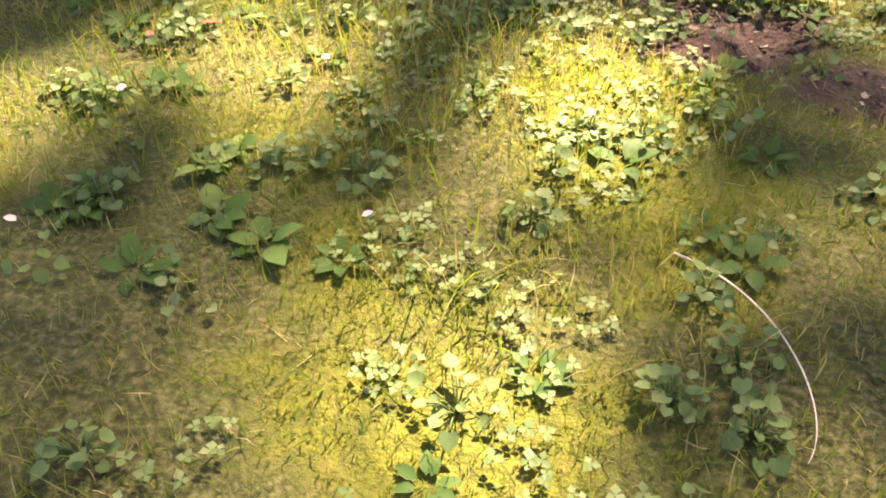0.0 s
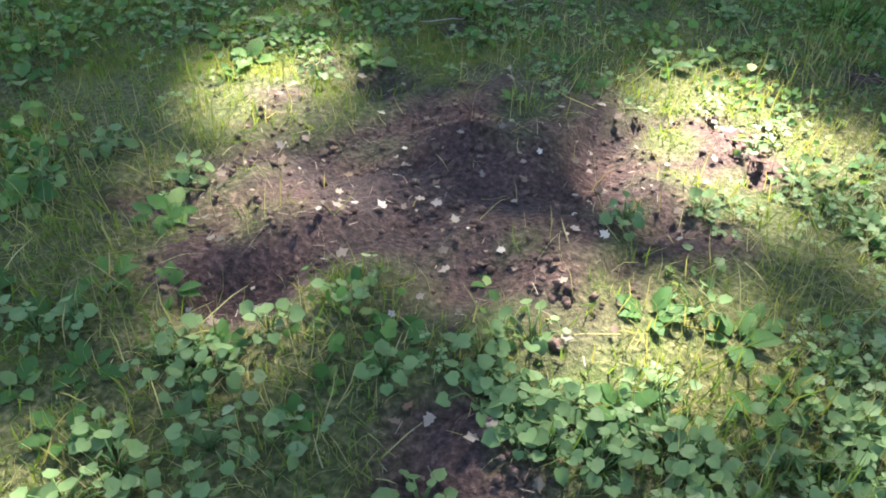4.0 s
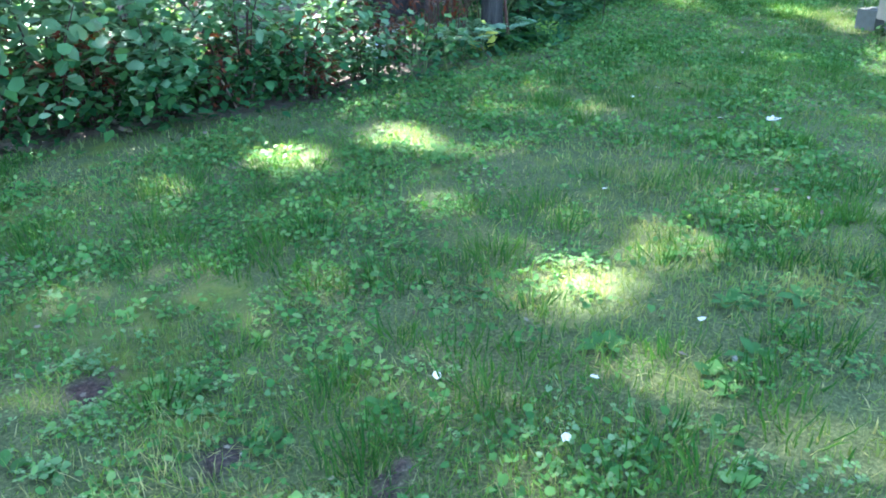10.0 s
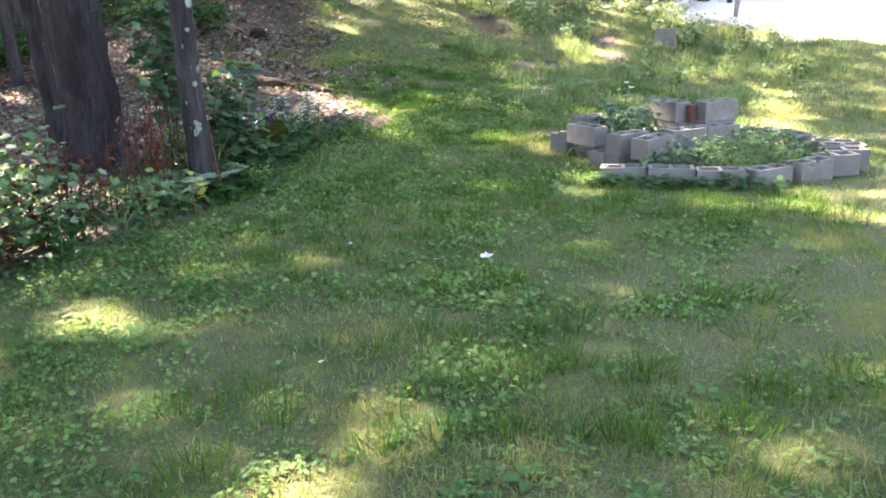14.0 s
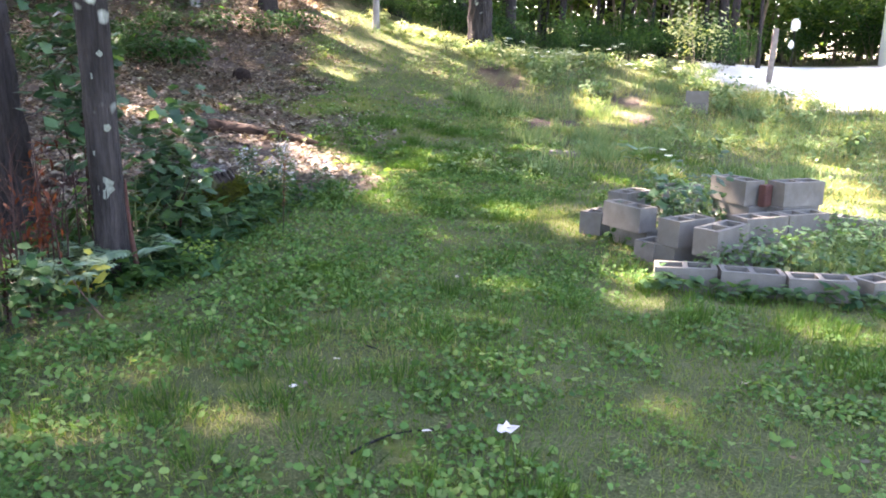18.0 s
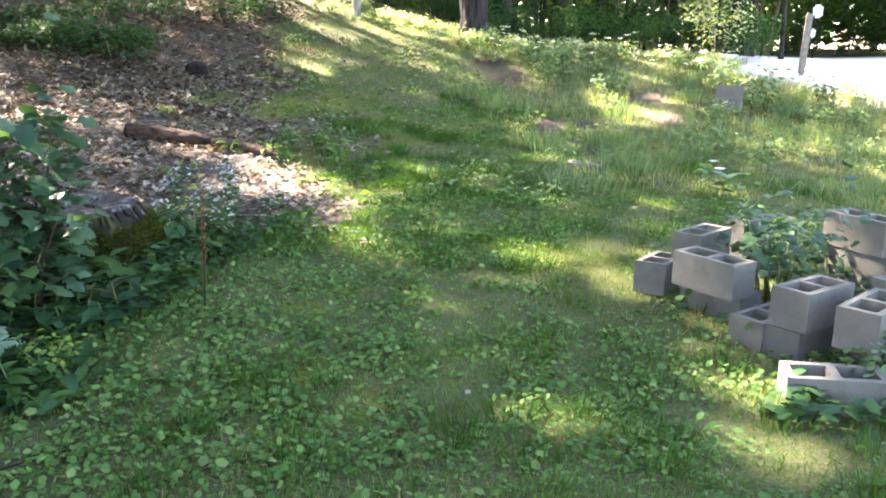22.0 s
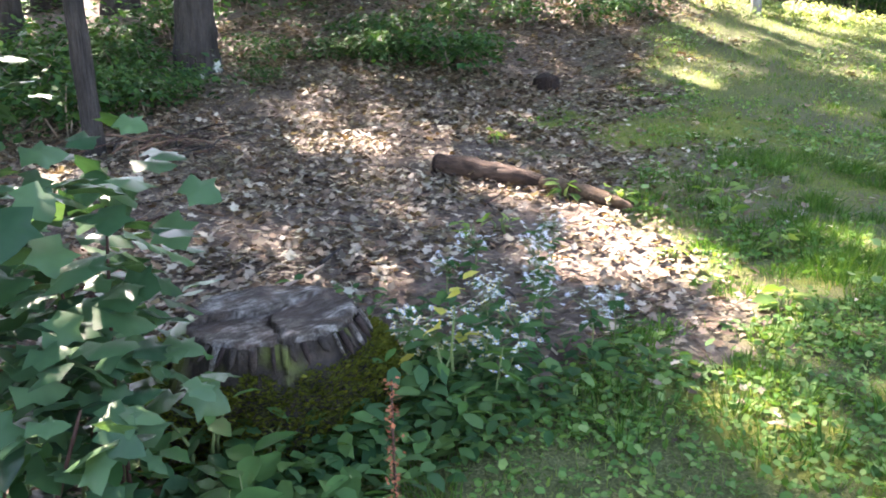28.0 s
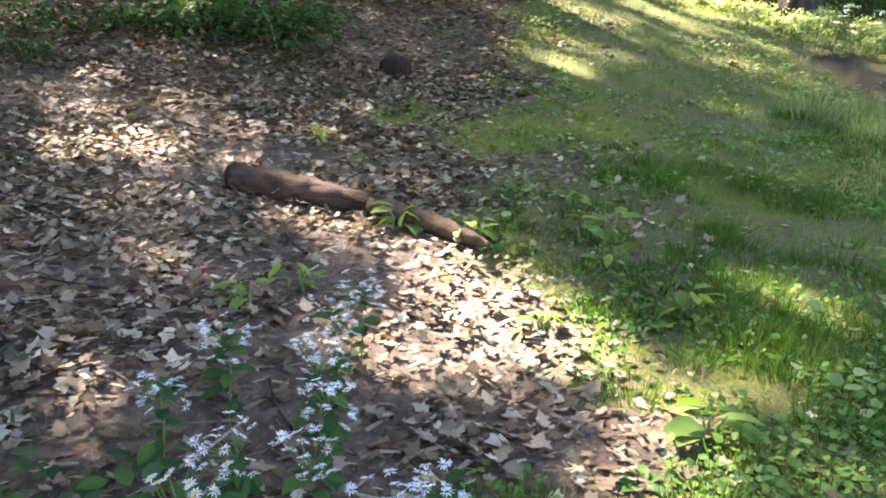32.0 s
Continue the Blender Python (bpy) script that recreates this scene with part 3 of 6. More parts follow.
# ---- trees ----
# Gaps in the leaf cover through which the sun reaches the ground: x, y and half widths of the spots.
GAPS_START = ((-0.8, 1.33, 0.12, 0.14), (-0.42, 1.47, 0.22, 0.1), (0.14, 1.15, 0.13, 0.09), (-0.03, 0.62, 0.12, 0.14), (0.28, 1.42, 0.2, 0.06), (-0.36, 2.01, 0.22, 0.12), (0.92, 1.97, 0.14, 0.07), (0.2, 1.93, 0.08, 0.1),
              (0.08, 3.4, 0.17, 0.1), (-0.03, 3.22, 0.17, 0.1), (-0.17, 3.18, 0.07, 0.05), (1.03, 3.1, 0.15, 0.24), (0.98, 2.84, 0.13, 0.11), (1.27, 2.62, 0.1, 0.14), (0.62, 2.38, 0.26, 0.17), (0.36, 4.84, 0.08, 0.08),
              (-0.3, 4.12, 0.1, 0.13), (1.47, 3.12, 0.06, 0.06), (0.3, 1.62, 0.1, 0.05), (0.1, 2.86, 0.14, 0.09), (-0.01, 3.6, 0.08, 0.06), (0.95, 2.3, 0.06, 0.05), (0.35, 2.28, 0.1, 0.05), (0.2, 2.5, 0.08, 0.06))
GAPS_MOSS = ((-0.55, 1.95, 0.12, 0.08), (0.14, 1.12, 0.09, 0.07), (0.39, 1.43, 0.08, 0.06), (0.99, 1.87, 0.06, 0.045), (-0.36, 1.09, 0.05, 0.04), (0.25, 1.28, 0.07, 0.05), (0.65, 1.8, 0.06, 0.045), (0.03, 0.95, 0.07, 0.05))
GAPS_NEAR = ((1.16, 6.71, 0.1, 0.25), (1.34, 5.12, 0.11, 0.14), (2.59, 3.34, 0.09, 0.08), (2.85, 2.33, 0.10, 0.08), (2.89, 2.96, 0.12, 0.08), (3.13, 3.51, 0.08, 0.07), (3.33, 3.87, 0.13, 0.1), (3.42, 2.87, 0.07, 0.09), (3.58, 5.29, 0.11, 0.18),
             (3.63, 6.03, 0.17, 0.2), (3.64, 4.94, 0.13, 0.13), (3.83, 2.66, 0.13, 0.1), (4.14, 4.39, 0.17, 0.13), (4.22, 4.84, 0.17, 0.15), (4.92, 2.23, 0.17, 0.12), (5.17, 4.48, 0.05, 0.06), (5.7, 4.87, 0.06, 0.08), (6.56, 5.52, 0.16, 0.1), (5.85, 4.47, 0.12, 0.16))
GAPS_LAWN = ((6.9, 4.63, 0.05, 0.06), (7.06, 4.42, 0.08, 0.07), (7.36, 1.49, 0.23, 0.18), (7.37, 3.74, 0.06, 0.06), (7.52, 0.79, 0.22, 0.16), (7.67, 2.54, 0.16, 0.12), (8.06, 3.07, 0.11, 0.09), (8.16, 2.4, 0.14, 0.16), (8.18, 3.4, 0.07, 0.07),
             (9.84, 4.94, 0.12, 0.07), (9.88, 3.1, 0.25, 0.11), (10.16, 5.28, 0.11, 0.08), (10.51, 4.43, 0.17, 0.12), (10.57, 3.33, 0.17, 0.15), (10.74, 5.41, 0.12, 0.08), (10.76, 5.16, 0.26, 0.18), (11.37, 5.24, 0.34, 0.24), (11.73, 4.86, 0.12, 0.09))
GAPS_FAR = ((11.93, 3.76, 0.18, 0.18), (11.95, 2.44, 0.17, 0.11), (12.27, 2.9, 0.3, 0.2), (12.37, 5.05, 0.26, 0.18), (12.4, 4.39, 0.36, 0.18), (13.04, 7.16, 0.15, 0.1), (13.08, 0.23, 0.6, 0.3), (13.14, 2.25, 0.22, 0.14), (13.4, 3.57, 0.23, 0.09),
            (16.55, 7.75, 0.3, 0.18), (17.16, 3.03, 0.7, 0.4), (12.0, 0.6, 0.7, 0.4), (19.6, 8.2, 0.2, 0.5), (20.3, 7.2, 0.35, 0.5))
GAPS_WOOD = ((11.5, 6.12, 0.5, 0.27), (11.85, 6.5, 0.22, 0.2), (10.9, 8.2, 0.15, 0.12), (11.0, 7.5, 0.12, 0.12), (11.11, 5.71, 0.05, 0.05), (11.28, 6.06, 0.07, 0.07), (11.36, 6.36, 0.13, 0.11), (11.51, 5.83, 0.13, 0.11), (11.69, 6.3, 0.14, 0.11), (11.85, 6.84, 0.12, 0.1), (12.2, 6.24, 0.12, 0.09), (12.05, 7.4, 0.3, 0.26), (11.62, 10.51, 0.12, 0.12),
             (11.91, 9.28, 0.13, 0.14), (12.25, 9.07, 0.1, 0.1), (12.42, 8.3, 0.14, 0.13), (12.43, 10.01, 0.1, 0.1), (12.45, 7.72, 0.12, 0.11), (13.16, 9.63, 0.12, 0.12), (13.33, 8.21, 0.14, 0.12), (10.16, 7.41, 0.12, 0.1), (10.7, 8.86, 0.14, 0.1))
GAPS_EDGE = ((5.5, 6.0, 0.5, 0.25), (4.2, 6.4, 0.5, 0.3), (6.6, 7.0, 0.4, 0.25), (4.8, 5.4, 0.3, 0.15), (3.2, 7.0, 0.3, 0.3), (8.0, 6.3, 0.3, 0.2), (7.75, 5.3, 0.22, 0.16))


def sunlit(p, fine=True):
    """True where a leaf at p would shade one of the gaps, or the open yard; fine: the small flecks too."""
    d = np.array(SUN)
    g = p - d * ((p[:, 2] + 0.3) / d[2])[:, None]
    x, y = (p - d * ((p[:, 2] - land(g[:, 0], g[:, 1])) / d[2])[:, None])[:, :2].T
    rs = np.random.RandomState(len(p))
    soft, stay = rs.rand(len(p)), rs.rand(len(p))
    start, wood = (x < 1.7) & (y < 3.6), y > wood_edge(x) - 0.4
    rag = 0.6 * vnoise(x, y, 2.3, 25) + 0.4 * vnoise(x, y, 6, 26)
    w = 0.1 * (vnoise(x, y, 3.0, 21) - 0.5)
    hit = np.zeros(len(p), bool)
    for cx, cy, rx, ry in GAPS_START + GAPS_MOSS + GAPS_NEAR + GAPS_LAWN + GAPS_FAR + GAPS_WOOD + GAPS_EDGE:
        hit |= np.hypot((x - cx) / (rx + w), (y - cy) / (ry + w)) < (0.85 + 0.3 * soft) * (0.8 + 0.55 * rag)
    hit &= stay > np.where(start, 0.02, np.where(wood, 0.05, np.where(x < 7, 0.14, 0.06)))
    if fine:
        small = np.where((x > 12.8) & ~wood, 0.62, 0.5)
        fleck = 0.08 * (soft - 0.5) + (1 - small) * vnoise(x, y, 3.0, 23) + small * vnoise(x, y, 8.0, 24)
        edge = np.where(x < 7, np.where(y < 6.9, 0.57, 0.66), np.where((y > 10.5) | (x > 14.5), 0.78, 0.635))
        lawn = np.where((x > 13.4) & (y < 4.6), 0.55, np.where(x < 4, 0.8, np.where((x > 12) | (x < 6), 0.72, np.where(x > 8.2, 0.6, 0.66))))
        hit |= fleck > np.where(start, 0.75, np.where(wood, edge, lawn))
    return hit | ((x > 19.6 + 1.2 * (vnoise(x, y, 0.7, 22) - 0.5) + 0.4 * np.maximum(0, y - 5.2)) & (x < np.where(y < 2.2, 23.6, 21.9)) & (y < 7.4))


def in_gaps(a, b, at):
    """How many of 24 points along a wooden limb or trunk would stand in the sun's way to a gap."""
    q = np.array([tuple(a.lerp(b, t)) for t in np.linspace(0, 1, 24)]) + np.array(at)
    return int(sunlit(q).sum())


def clear_stand(x, y, tall):
    """The place near (x, y) where a trunk of that height shades the gaps least."""
    tries = [(x + dx, y + dy) for dx, dy in ((0, 0), (0.4, 0), (-0.4, 0), (0.8, 0.2), (-0.8, 0.2), (1.2, 0), (-1.2, 0), (0.2, 0.8), (-0.2, -0.6))]
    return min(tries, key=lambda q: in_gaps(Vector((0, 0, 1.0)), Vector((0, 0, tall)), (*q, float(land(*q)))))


def furrowed(line, radii, seed, depth=0.1):
    """A trunk with ridged bark up to 3.4 m, plain above, as arrays."""
    h = np.array([q[2] for q in line])
    hs = np.concatenate([np.arange(-0.25, 3.4, 0.05), h[h > 3.5]])
    pts = [tuple(np.interp(z, h, [q[k] for q in line]) for k in (0, 1)) + (z,) for z in hs]
    rr = list(np.interp(hs, h, radii))
    v, f = tube(pts, rr, 80)
    mid, size = np.repeat(np.array(pts), 80, 0), np.repeat(np.array(rr), 80)
    grow = []
    for q, c, r in zip(v, mid, size):
        a, b = (q[0] - c[0]) / r, (q[1] - c[1]) / r
        n = abs(noise.noise(Vector((a * 4.2, b * 4.2, q[2] * 2.2 + seed)))) + 0.55 * abs(noise.noise(Vector((a * 10, b * 10, q[2] * 4.5 + seed)))) + 0.3 * noise.noise(Vector((a * 18, b * 18, q[2] * 16)))
        grow.append(1 - depth * (0.8 - 2.2 * n) * (r < 0.6) + 0.06 * noise.noise(Vector((a, b, q[2] * 0.8 + seed))))
    return mid + (v - mid) * np.array(grow)[:, None], f


def tree(at, r, tall, bark_mat, crown_at, crown_r, leaves, label, lean=(0.0, 0.0), leaf_mat=None, leaf_size=(0.18, 0.34), seed=0, clump=1.0, group="trees of the wood", flare=1.5, limbs=5, furrows=False):
    """A tree: Empty > trunk, limbs, crown. crown_at: height of the crown's middle; crown_r: its half widths."""
    rs = np.random.RandomState(seed)
    x, y = at
    z = float(land(x, y))
    root = thing("tree", (x, y, z), label, "tree", group)
    k = 9
    line = [(lean[0] * h + 0.05 * r * rs.uniform(-1, 1) * (i > 0), lean[1] * h + 0.05 * r * rs.uniform(-1, 1) * (i > 0), h) for i, h in enumerate(np.concatenate([[-0.25, 0.05, 0.35], np.linspace(1.0, tall, k)]))]
    radii = [r * flare * 1.15, r * flare, r * (1 + 0.25 * (flare - 1))] + [r * (1 - 0.8 * (i / (k - 1)) ** 1.3) for i in range(k)]
    part("trunk", mesh_of("trunk", *(furrowed(line, radii, seed) if furrows else tube(line, radii, 14 if limbs > 1 else 8, 0.05, seed)), bark_mat), root)
    tips = []
    for i in range(limbs):
        h = tall * (0.45 + 0.5 * i / limbs)
        a0, rise = 2.4 * i + rs.uniform(0, 1), crown_r[1] * rs.uniform(0.15, 0.5)
        base = Vector((lean[0] * h, lean[1] * h, h))
        ends = [base + Vector((math.cos(a0 + q) * crown_r[0] * 0.75, math.sin(a0 + q) * crown_r[0] * 0.75, rise)) for q in (0, 0.5, -0.5, 1.0, -1.0, 1.6, -1.6, 2.4)]
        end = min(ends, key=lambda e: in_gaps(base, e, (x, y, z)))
        mid = base.lerp(end, 0.5) + Vector((0, 0, -0.15))
        part("limb", mesh_of("limb", *tube([base, mid, end], [r * 0.3, r * 0.2, r * 0.06], 6, 0.05, seed + i), bark_mat), root)
        tips.append(end)
    n = leaves
    u = rs.normal(size=(n, 3))
    u /= np.linalg.norm(u, axis=1)[:, None]
    p = u * (rs.rand(n) ** 0.45)[:, None] * np.array([crown_r[0], crown_r[0], crown_r[1]]) + np.array([lean[0] * crown_at, lean[1] * crown_at, crown_at])
    lump = vnoise(p[:, 0] + 1.3 * p[:, 2] + seed, p[:, 1] + 0.7 * p[:, 2], 0.55, 30 + seed % 7)
    p = p[(lump > 0.22 * clump) & (p[:, 2] > 2.2)]
    m = len(p)
    az, pitch, roll, size = rs.uniform(0, 6.3, m), rs.uniform(-0.7, 0.4, m), rs.uniform(-0.6, 0.6, m), rs.uniform(*leaf_size, m)
    along = turns(az, pitch, roll)[:, :, 0] * size[:, None]
    w = p + np.array([x, y, z])
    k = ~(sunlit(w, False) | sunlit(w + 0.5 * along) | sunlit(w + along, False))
    v, f = scatter(DIAMOND, p[k], az[k], pitch[k], roll[k], size[k])
    part("crown", mesh_of("crown", v, f, leaf_mat or CANOPY), root)
    return root


NEAR_TREES = (  # x, y, radius, height, bark, lean, label
    (7.87, 7.33, 0.255, 15.0, BARK_DARK, (-0.02, 0.015), "thick dark furrowed tree trunk among shrubs at the wood's edge"),
    (7.05, 5.71, 0.092, 12.0, BARK_GREY, (-0.012, 0.0), "slim grey tree with pale lichen patches beside a fern"),
    (8.5, 8.28, 0.09, 11.0, BARK_GREY, (-0.05, 0.02), "slim grey tree standing behind the thick dark trunk"),
    (10.62, 10.55, 0.075, 9.0, BARK_GREY, (-0.03, 0.02), "thin grey sapling standing in fallen leaves"),
    (12.85, 12.25, 0.20, 15.0, BARK_GREY, (0.0, 0.0), "broad rough-barked tree standing in green undergrowth"),
    (21.5, 6.48, 0.25, 15.0, BARK_GREY, (0.0, 0.0), "grey mature tree standing alone at the lawn's edge"),
    (19.15, 10.55, 0.17, 14.0, BARK_DARK, (0.0, 0.0), "dark straight tree on the bank above the lawn"),
    (18.0, 11.6, 0.10, 12.0, BARK_PALE, (0.02, 0.0), "slim pale tree on the leafy bank"),
    (20.3, 8.55, 0.07, 10.0, BARK_PALE, (0.02, 0.0), "thin pale birch at the far edge of the lawn"),
    (16.55, 12.9, 0.12, 13.0, BARK_DARK, (0.0, 0.0), "dark slender tree in the undergrowth on the bank"),
)
for i, (x, y, r, tall, bk, ln, lab) in enumerate(NEAR_TREES):
    big = 2.6 if r < 0.12 else 3.6
    tree((x, y), r, tall, bk, tall * 0.74, (big, tall * 0.27), int(900 * big * big * 0.31), lab, ln, seed=i + 1, flare=1.3 if r > 0.15 else 1.12, furrows=i < 6)
lichen_tree = [o for o in scene.objects if o.name.startswith("tree") and abs(o.location.x - 7.05) < 0.01][0]
for k, (a, h, w) in enumerate(((3.7, 0.6, 0.045), (3.55, 0.55, 0.025), (4.0, 0.95, 0.02), (3.4, 1.25, 0.016), (3.9, 1.38, 0.016), (3.2, 0.8, 0.014))):
    ring = [(math.cos(q) * w * (0.7 + 0.5 * abs(math.sin(2.3 * q + k))), math.sin(q) * w * (0.8 + 0.5 * abs(math.cos(1.7 * q + k)))) for q in np.linspace(0, 6.283, 15)[:-1]]
    vs = [(math.cos(a + u / 0.1) * 0.106, math.sin(a + u / 0.1) * 0.106, h + v) for u, v in [(0, 0)] + ring]
    part("lichen_patch", mesh_of("lichen_patch", vs, [(0, 1 + j, 1 + (j + 1) % 14) for j in range(14)], LICHEN), lichen_tree, "pale green-white lichen patch")
# Added trees, mostly out of view, whose crowns cast the dappled shade.
SHADE_TREES = ((-4.5, 9.5, 12), (-1.5, 10.8, 13), (1.2, 9.9, 12), (3.6, 11.2, 14), (6.0, 10.2, 13), (-3.0, 14.0, 15), (0.5, 14.5, 14), (4.0, 15.0, 15), (7.5, 13.6, 14),
               (10.5, 14.6, 15), (14.2, 15.4, 15), (17.5, 15.8, 14), (21.5, 14.0, 14), (8.0, 18.0, 16), (12.5, 18.5, 16), (16.0, 19.0, 16), (3.0, 19.0, 16))
# More added trees further back, to keep sun off the bank.
DEEP_SHADE_TREES = ((19.3, 13.4, 14), (22.3, 18.2, 15), (17.4, 17.7, 15), (14.0, 17.2, 15), (12.7, 15.6, 14), (4.5, 24.0, 16), (8.3, 24.5, 16), (12.0, 24.2, 16), (15.8, 24.6, 16), (19.3, 24.0, 16), (22.6, 22.5, 16), (13.4, 20.0, 15), (10.0, 18.9, 15), (19.0, 16.4, 14), (23.7, 12.8, 14), (24.9, 9.6, 13), (25.4, 6.4, 13), (26.6, 11.5, 14), (27.5, 8.0, 13), (15.3, 13.9, 14), (10.3, 21.0, 16), (14.5, 21.5, 16), (6.0, 21.5, 16), (18.5, 20.5, 15), (20.3, 17.5, 15), (11.0, 17.0, 14))
for i, (x, y, tall) in enumerate(SHADE_TREES + DEEP_SHADE_TREES):
    tree(clear_stand(x, y, tall), 0.14 + 0.05 * (i % 3), tall, (BARK_DARK, BARK_GREY)[i % 2], tall * 0.74, (3.5, tall * 0.27), 3000, "tall leafy tree added inside the wood to shade the ground", seed=40 + i)


def far_wood():
    """Trees beyond the yard: a few kinds, then copies of them."""
    kinds = []
    for i in range(4):
        t = tree((26.5 + 2 * i, 16 + i), (0.05, 0.085, 0.12, 0.04)[i], (12, 14, 15, 10)[i], (BARK_DARK, BARK_DARK, BARK_DARK, BARK_GREY)[i], (8.5, 9.5, 10.5, 7.0)[i], (2.6, 4.2), 260,
                 "tall straight woodland tree beyond the yard", ((0.02, 0.01), (0.0, 0.0), (0.01, -0.02), (0.03, 0.0))[i], leaf_mat=BRIGHT if i in (0, 3) else CANOPY, leaf_size=(0.3, 0.55), seed=70 + i, group="far woodland trees", limbs=1)
        kinds.append(t)
    rs = np.random.RandomState(8)
    placed = 0
    while placed < 135:
        x, y = rs.uniform(24.8, 44), rs.uniform(-9, 26)
        if y < -0.4 and x < 36 or (y > 14 and x < 26):
            continue
        placed += 1
        s = rs.uniform(0.85, 1.2)
        copy_thing(kinds[rs.randint(4)], pose(x, y, float(land(x, y)), rs.uniform(-2, 2), rs.uniform(-2, 3), rs.uniform(0, 360)) @ Matrix.Scale(s, 4))


far_wood()

# ---- shrubs and undergrowth ----


def shrub(at, tall, wide, leaves, leaf_mat, label, shape=OVAL, size=(0.05, 0.09), seed=0, stems=7, stem_mat=None, group="shrubs", low=0.06, name="shrub"):
    """A shrub: Empty > stems, foliage."""
    rs = np.random.RandomState(seed)
    x, y = at
    root = thing(name, (x, y, float(height(x, y))), label, "shrub", group)
    tips = []
    for i in range(stems):
        a, q = 2.4 * i + rs.uniform(-0.4, 0.4), rs.uniform(0.3, 0.9)
        h = tall * rs.uniform(0.65, 1.0)
        end = Vector((math.cos(a) * wide * q, math.sin(a) * wide * q, h))
        pts = [Vector((math.cos(a) * 0.04, math.sin(a) * 0.04, -0.05)), end * 0.5 + Vector((0, 0, 0.1 * tall)), end]
        part("stem", mesh_of("stem", *tube(pts, [0.008, 0.006, 0.003], 5, 0, seed), stem_mat or TWIG), root)
        tips.append((pts[1], end))
    k = rs.randint(0, stems, leaves)
    t = rs.uniform(0, 1, leaves)
    base = np.array([tuple(tips[j][0].lerp(tips[j][1], s)) for j, s in zip(k, t)])
    off = rs.normal(size=(leaves, 3)) * np.array([wide * 0.33, wide * 0.33, tall * 0.2])
    p = base + off
    p[:, 2] = np.abs(p[:, 2] - low * tall) + low * tall
    az = np.arctan2(p[:, 1], p[:, 0]) + rs.normal(0, 0.9, leaves)
    v, f = scatter(shape, p, az, rs.uniform(-0.75, 0.3, leaves), rs.normal(0, 0.35, leaves), rs.uniform(*size, leaves))
    part("foliage", mesh_of("foliage", v, f, leaf_mat), root)
    return root


SHRUB_KINDS = [shrub((3.3 + 0.9 * i, 8.2), (1.15, 0.9, 1.35)[i], (0.55, 0.5, 0.6)[i], (430, 380, 450)[i], SHRUB, "leafy green shrub at the shaded edge of the wood", (SMALL, MAPLE_LEAF, OVAL)[i], (0.065, 0.13), 11 + i, 6, RED_STEM, group="wood-edge shrubs") for i in range(3)]
EDGE_SHRUBS = ((2.2, 9.0), (2.6, 8.3), (3.0, 7.4), (3.5, 7.0), (4.0, 6.55), (4.5, 6.3), (5.0, 6.15), (5.45, 6.0), (5.1, 6.9), (4.4, 7.3), (3.6, 8.1), (1.6, 9.3), (5.6, 7.8), (0.7, 9.7), (3.2, 8.9),
               (2.0, 9.9), (3.85, 7.5), (4.9, 7.6), (2.9, 9.6), (4.3, 8.4))
for i, (x, y) in enumerate(EDGE_SHRUBS):
    copy_thing(SHRUB_KINDS[i % 3], pose(x, y, float(height(x, y)), 0, 0, 67 * i) @ Matrix.Scale((0.8 + 0.1 * (i % 4)) * (1.0 if x < 4.6 else 0.66), 4))
BANK = [shrub((15.2 + i, 11.3), 0.42, 0.5, 420, UNDER, "low green bush on the leafy bank", DIAMOND, (0.05, 0.10), 21 + i, 3, group="bank bushes") for i in range(2)]
rs = np.random.RandomState(4)
for i in range(58):
    x = rs.uniform(10.0, 23)
    y = max(float(wood_edge(x)) + rs.uniform(1.9, 6.5), 11.2 + rs.uniform(-0.3, 3) if x < 14 else 0)
    copy_thing(BANK[i % 2], pose(x, y, float(height(x, y)), 0, 0, rs.uniform(0, 360)) @ Matrix.Scale(rs.uniform(0.7, 1.3), 4))
for x, y, s in ((17.6, 9.9, 1.1), (18.3, 9.6, 1.0), (16.9, 10.6, 1.0), (14.6, 10.9, 0.8), (15.6, 10.3, 0.7), (12.2, 11.6, 0.8), (11.4, 12.0, 0.9), (13.5, 11.9, 0.8), (12.0, 12.4, 0.7), (14.1, 11.4, 0.6), (13.0, 11.3, 0.5), (11.0, 11.5, 0.6), (14.9, 11.6, 0.8)):
    copy_thing(BANK[0], pose(x, y, float(height(x, y)), 0, 0, 40 * x) @ Matrix.Scale(s, 4))
for i, (x, y, s) in enumerate(((2.6, 8.9, 1.5), (2.7, 8.4, 1.4), (3.0, 8.0, 1.5), (3.2, 7.6, 1.3), (3.5, 7.3, 1.3), (3.8, 6.95, 1.2), (4.1, 6.65, 1.2), (4.5, 6.3, 1.0), (4.9, 6.1, 1.0), (5.6, 6.05, 0.7), (2.3, 9.3, 1.6), (1.9, 9.6, 1.6), (1.4, 9.8, 1.6), (5.2, 6.5, 1.2), (4.4, 7.0, 1.4), (3.6, 7.9, 1.5))):
    copy_thing(BANK[i % 2], pose(x, y, float(height(x, y)), 0, 0, 77 * i) @ Matrix.Scale(s, 4))
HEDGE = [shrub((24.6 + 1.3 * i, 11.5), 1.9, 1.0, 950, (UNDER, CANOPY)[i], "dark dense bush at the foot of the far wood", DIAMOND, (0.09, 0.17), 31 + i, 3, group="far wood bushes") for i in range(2)]
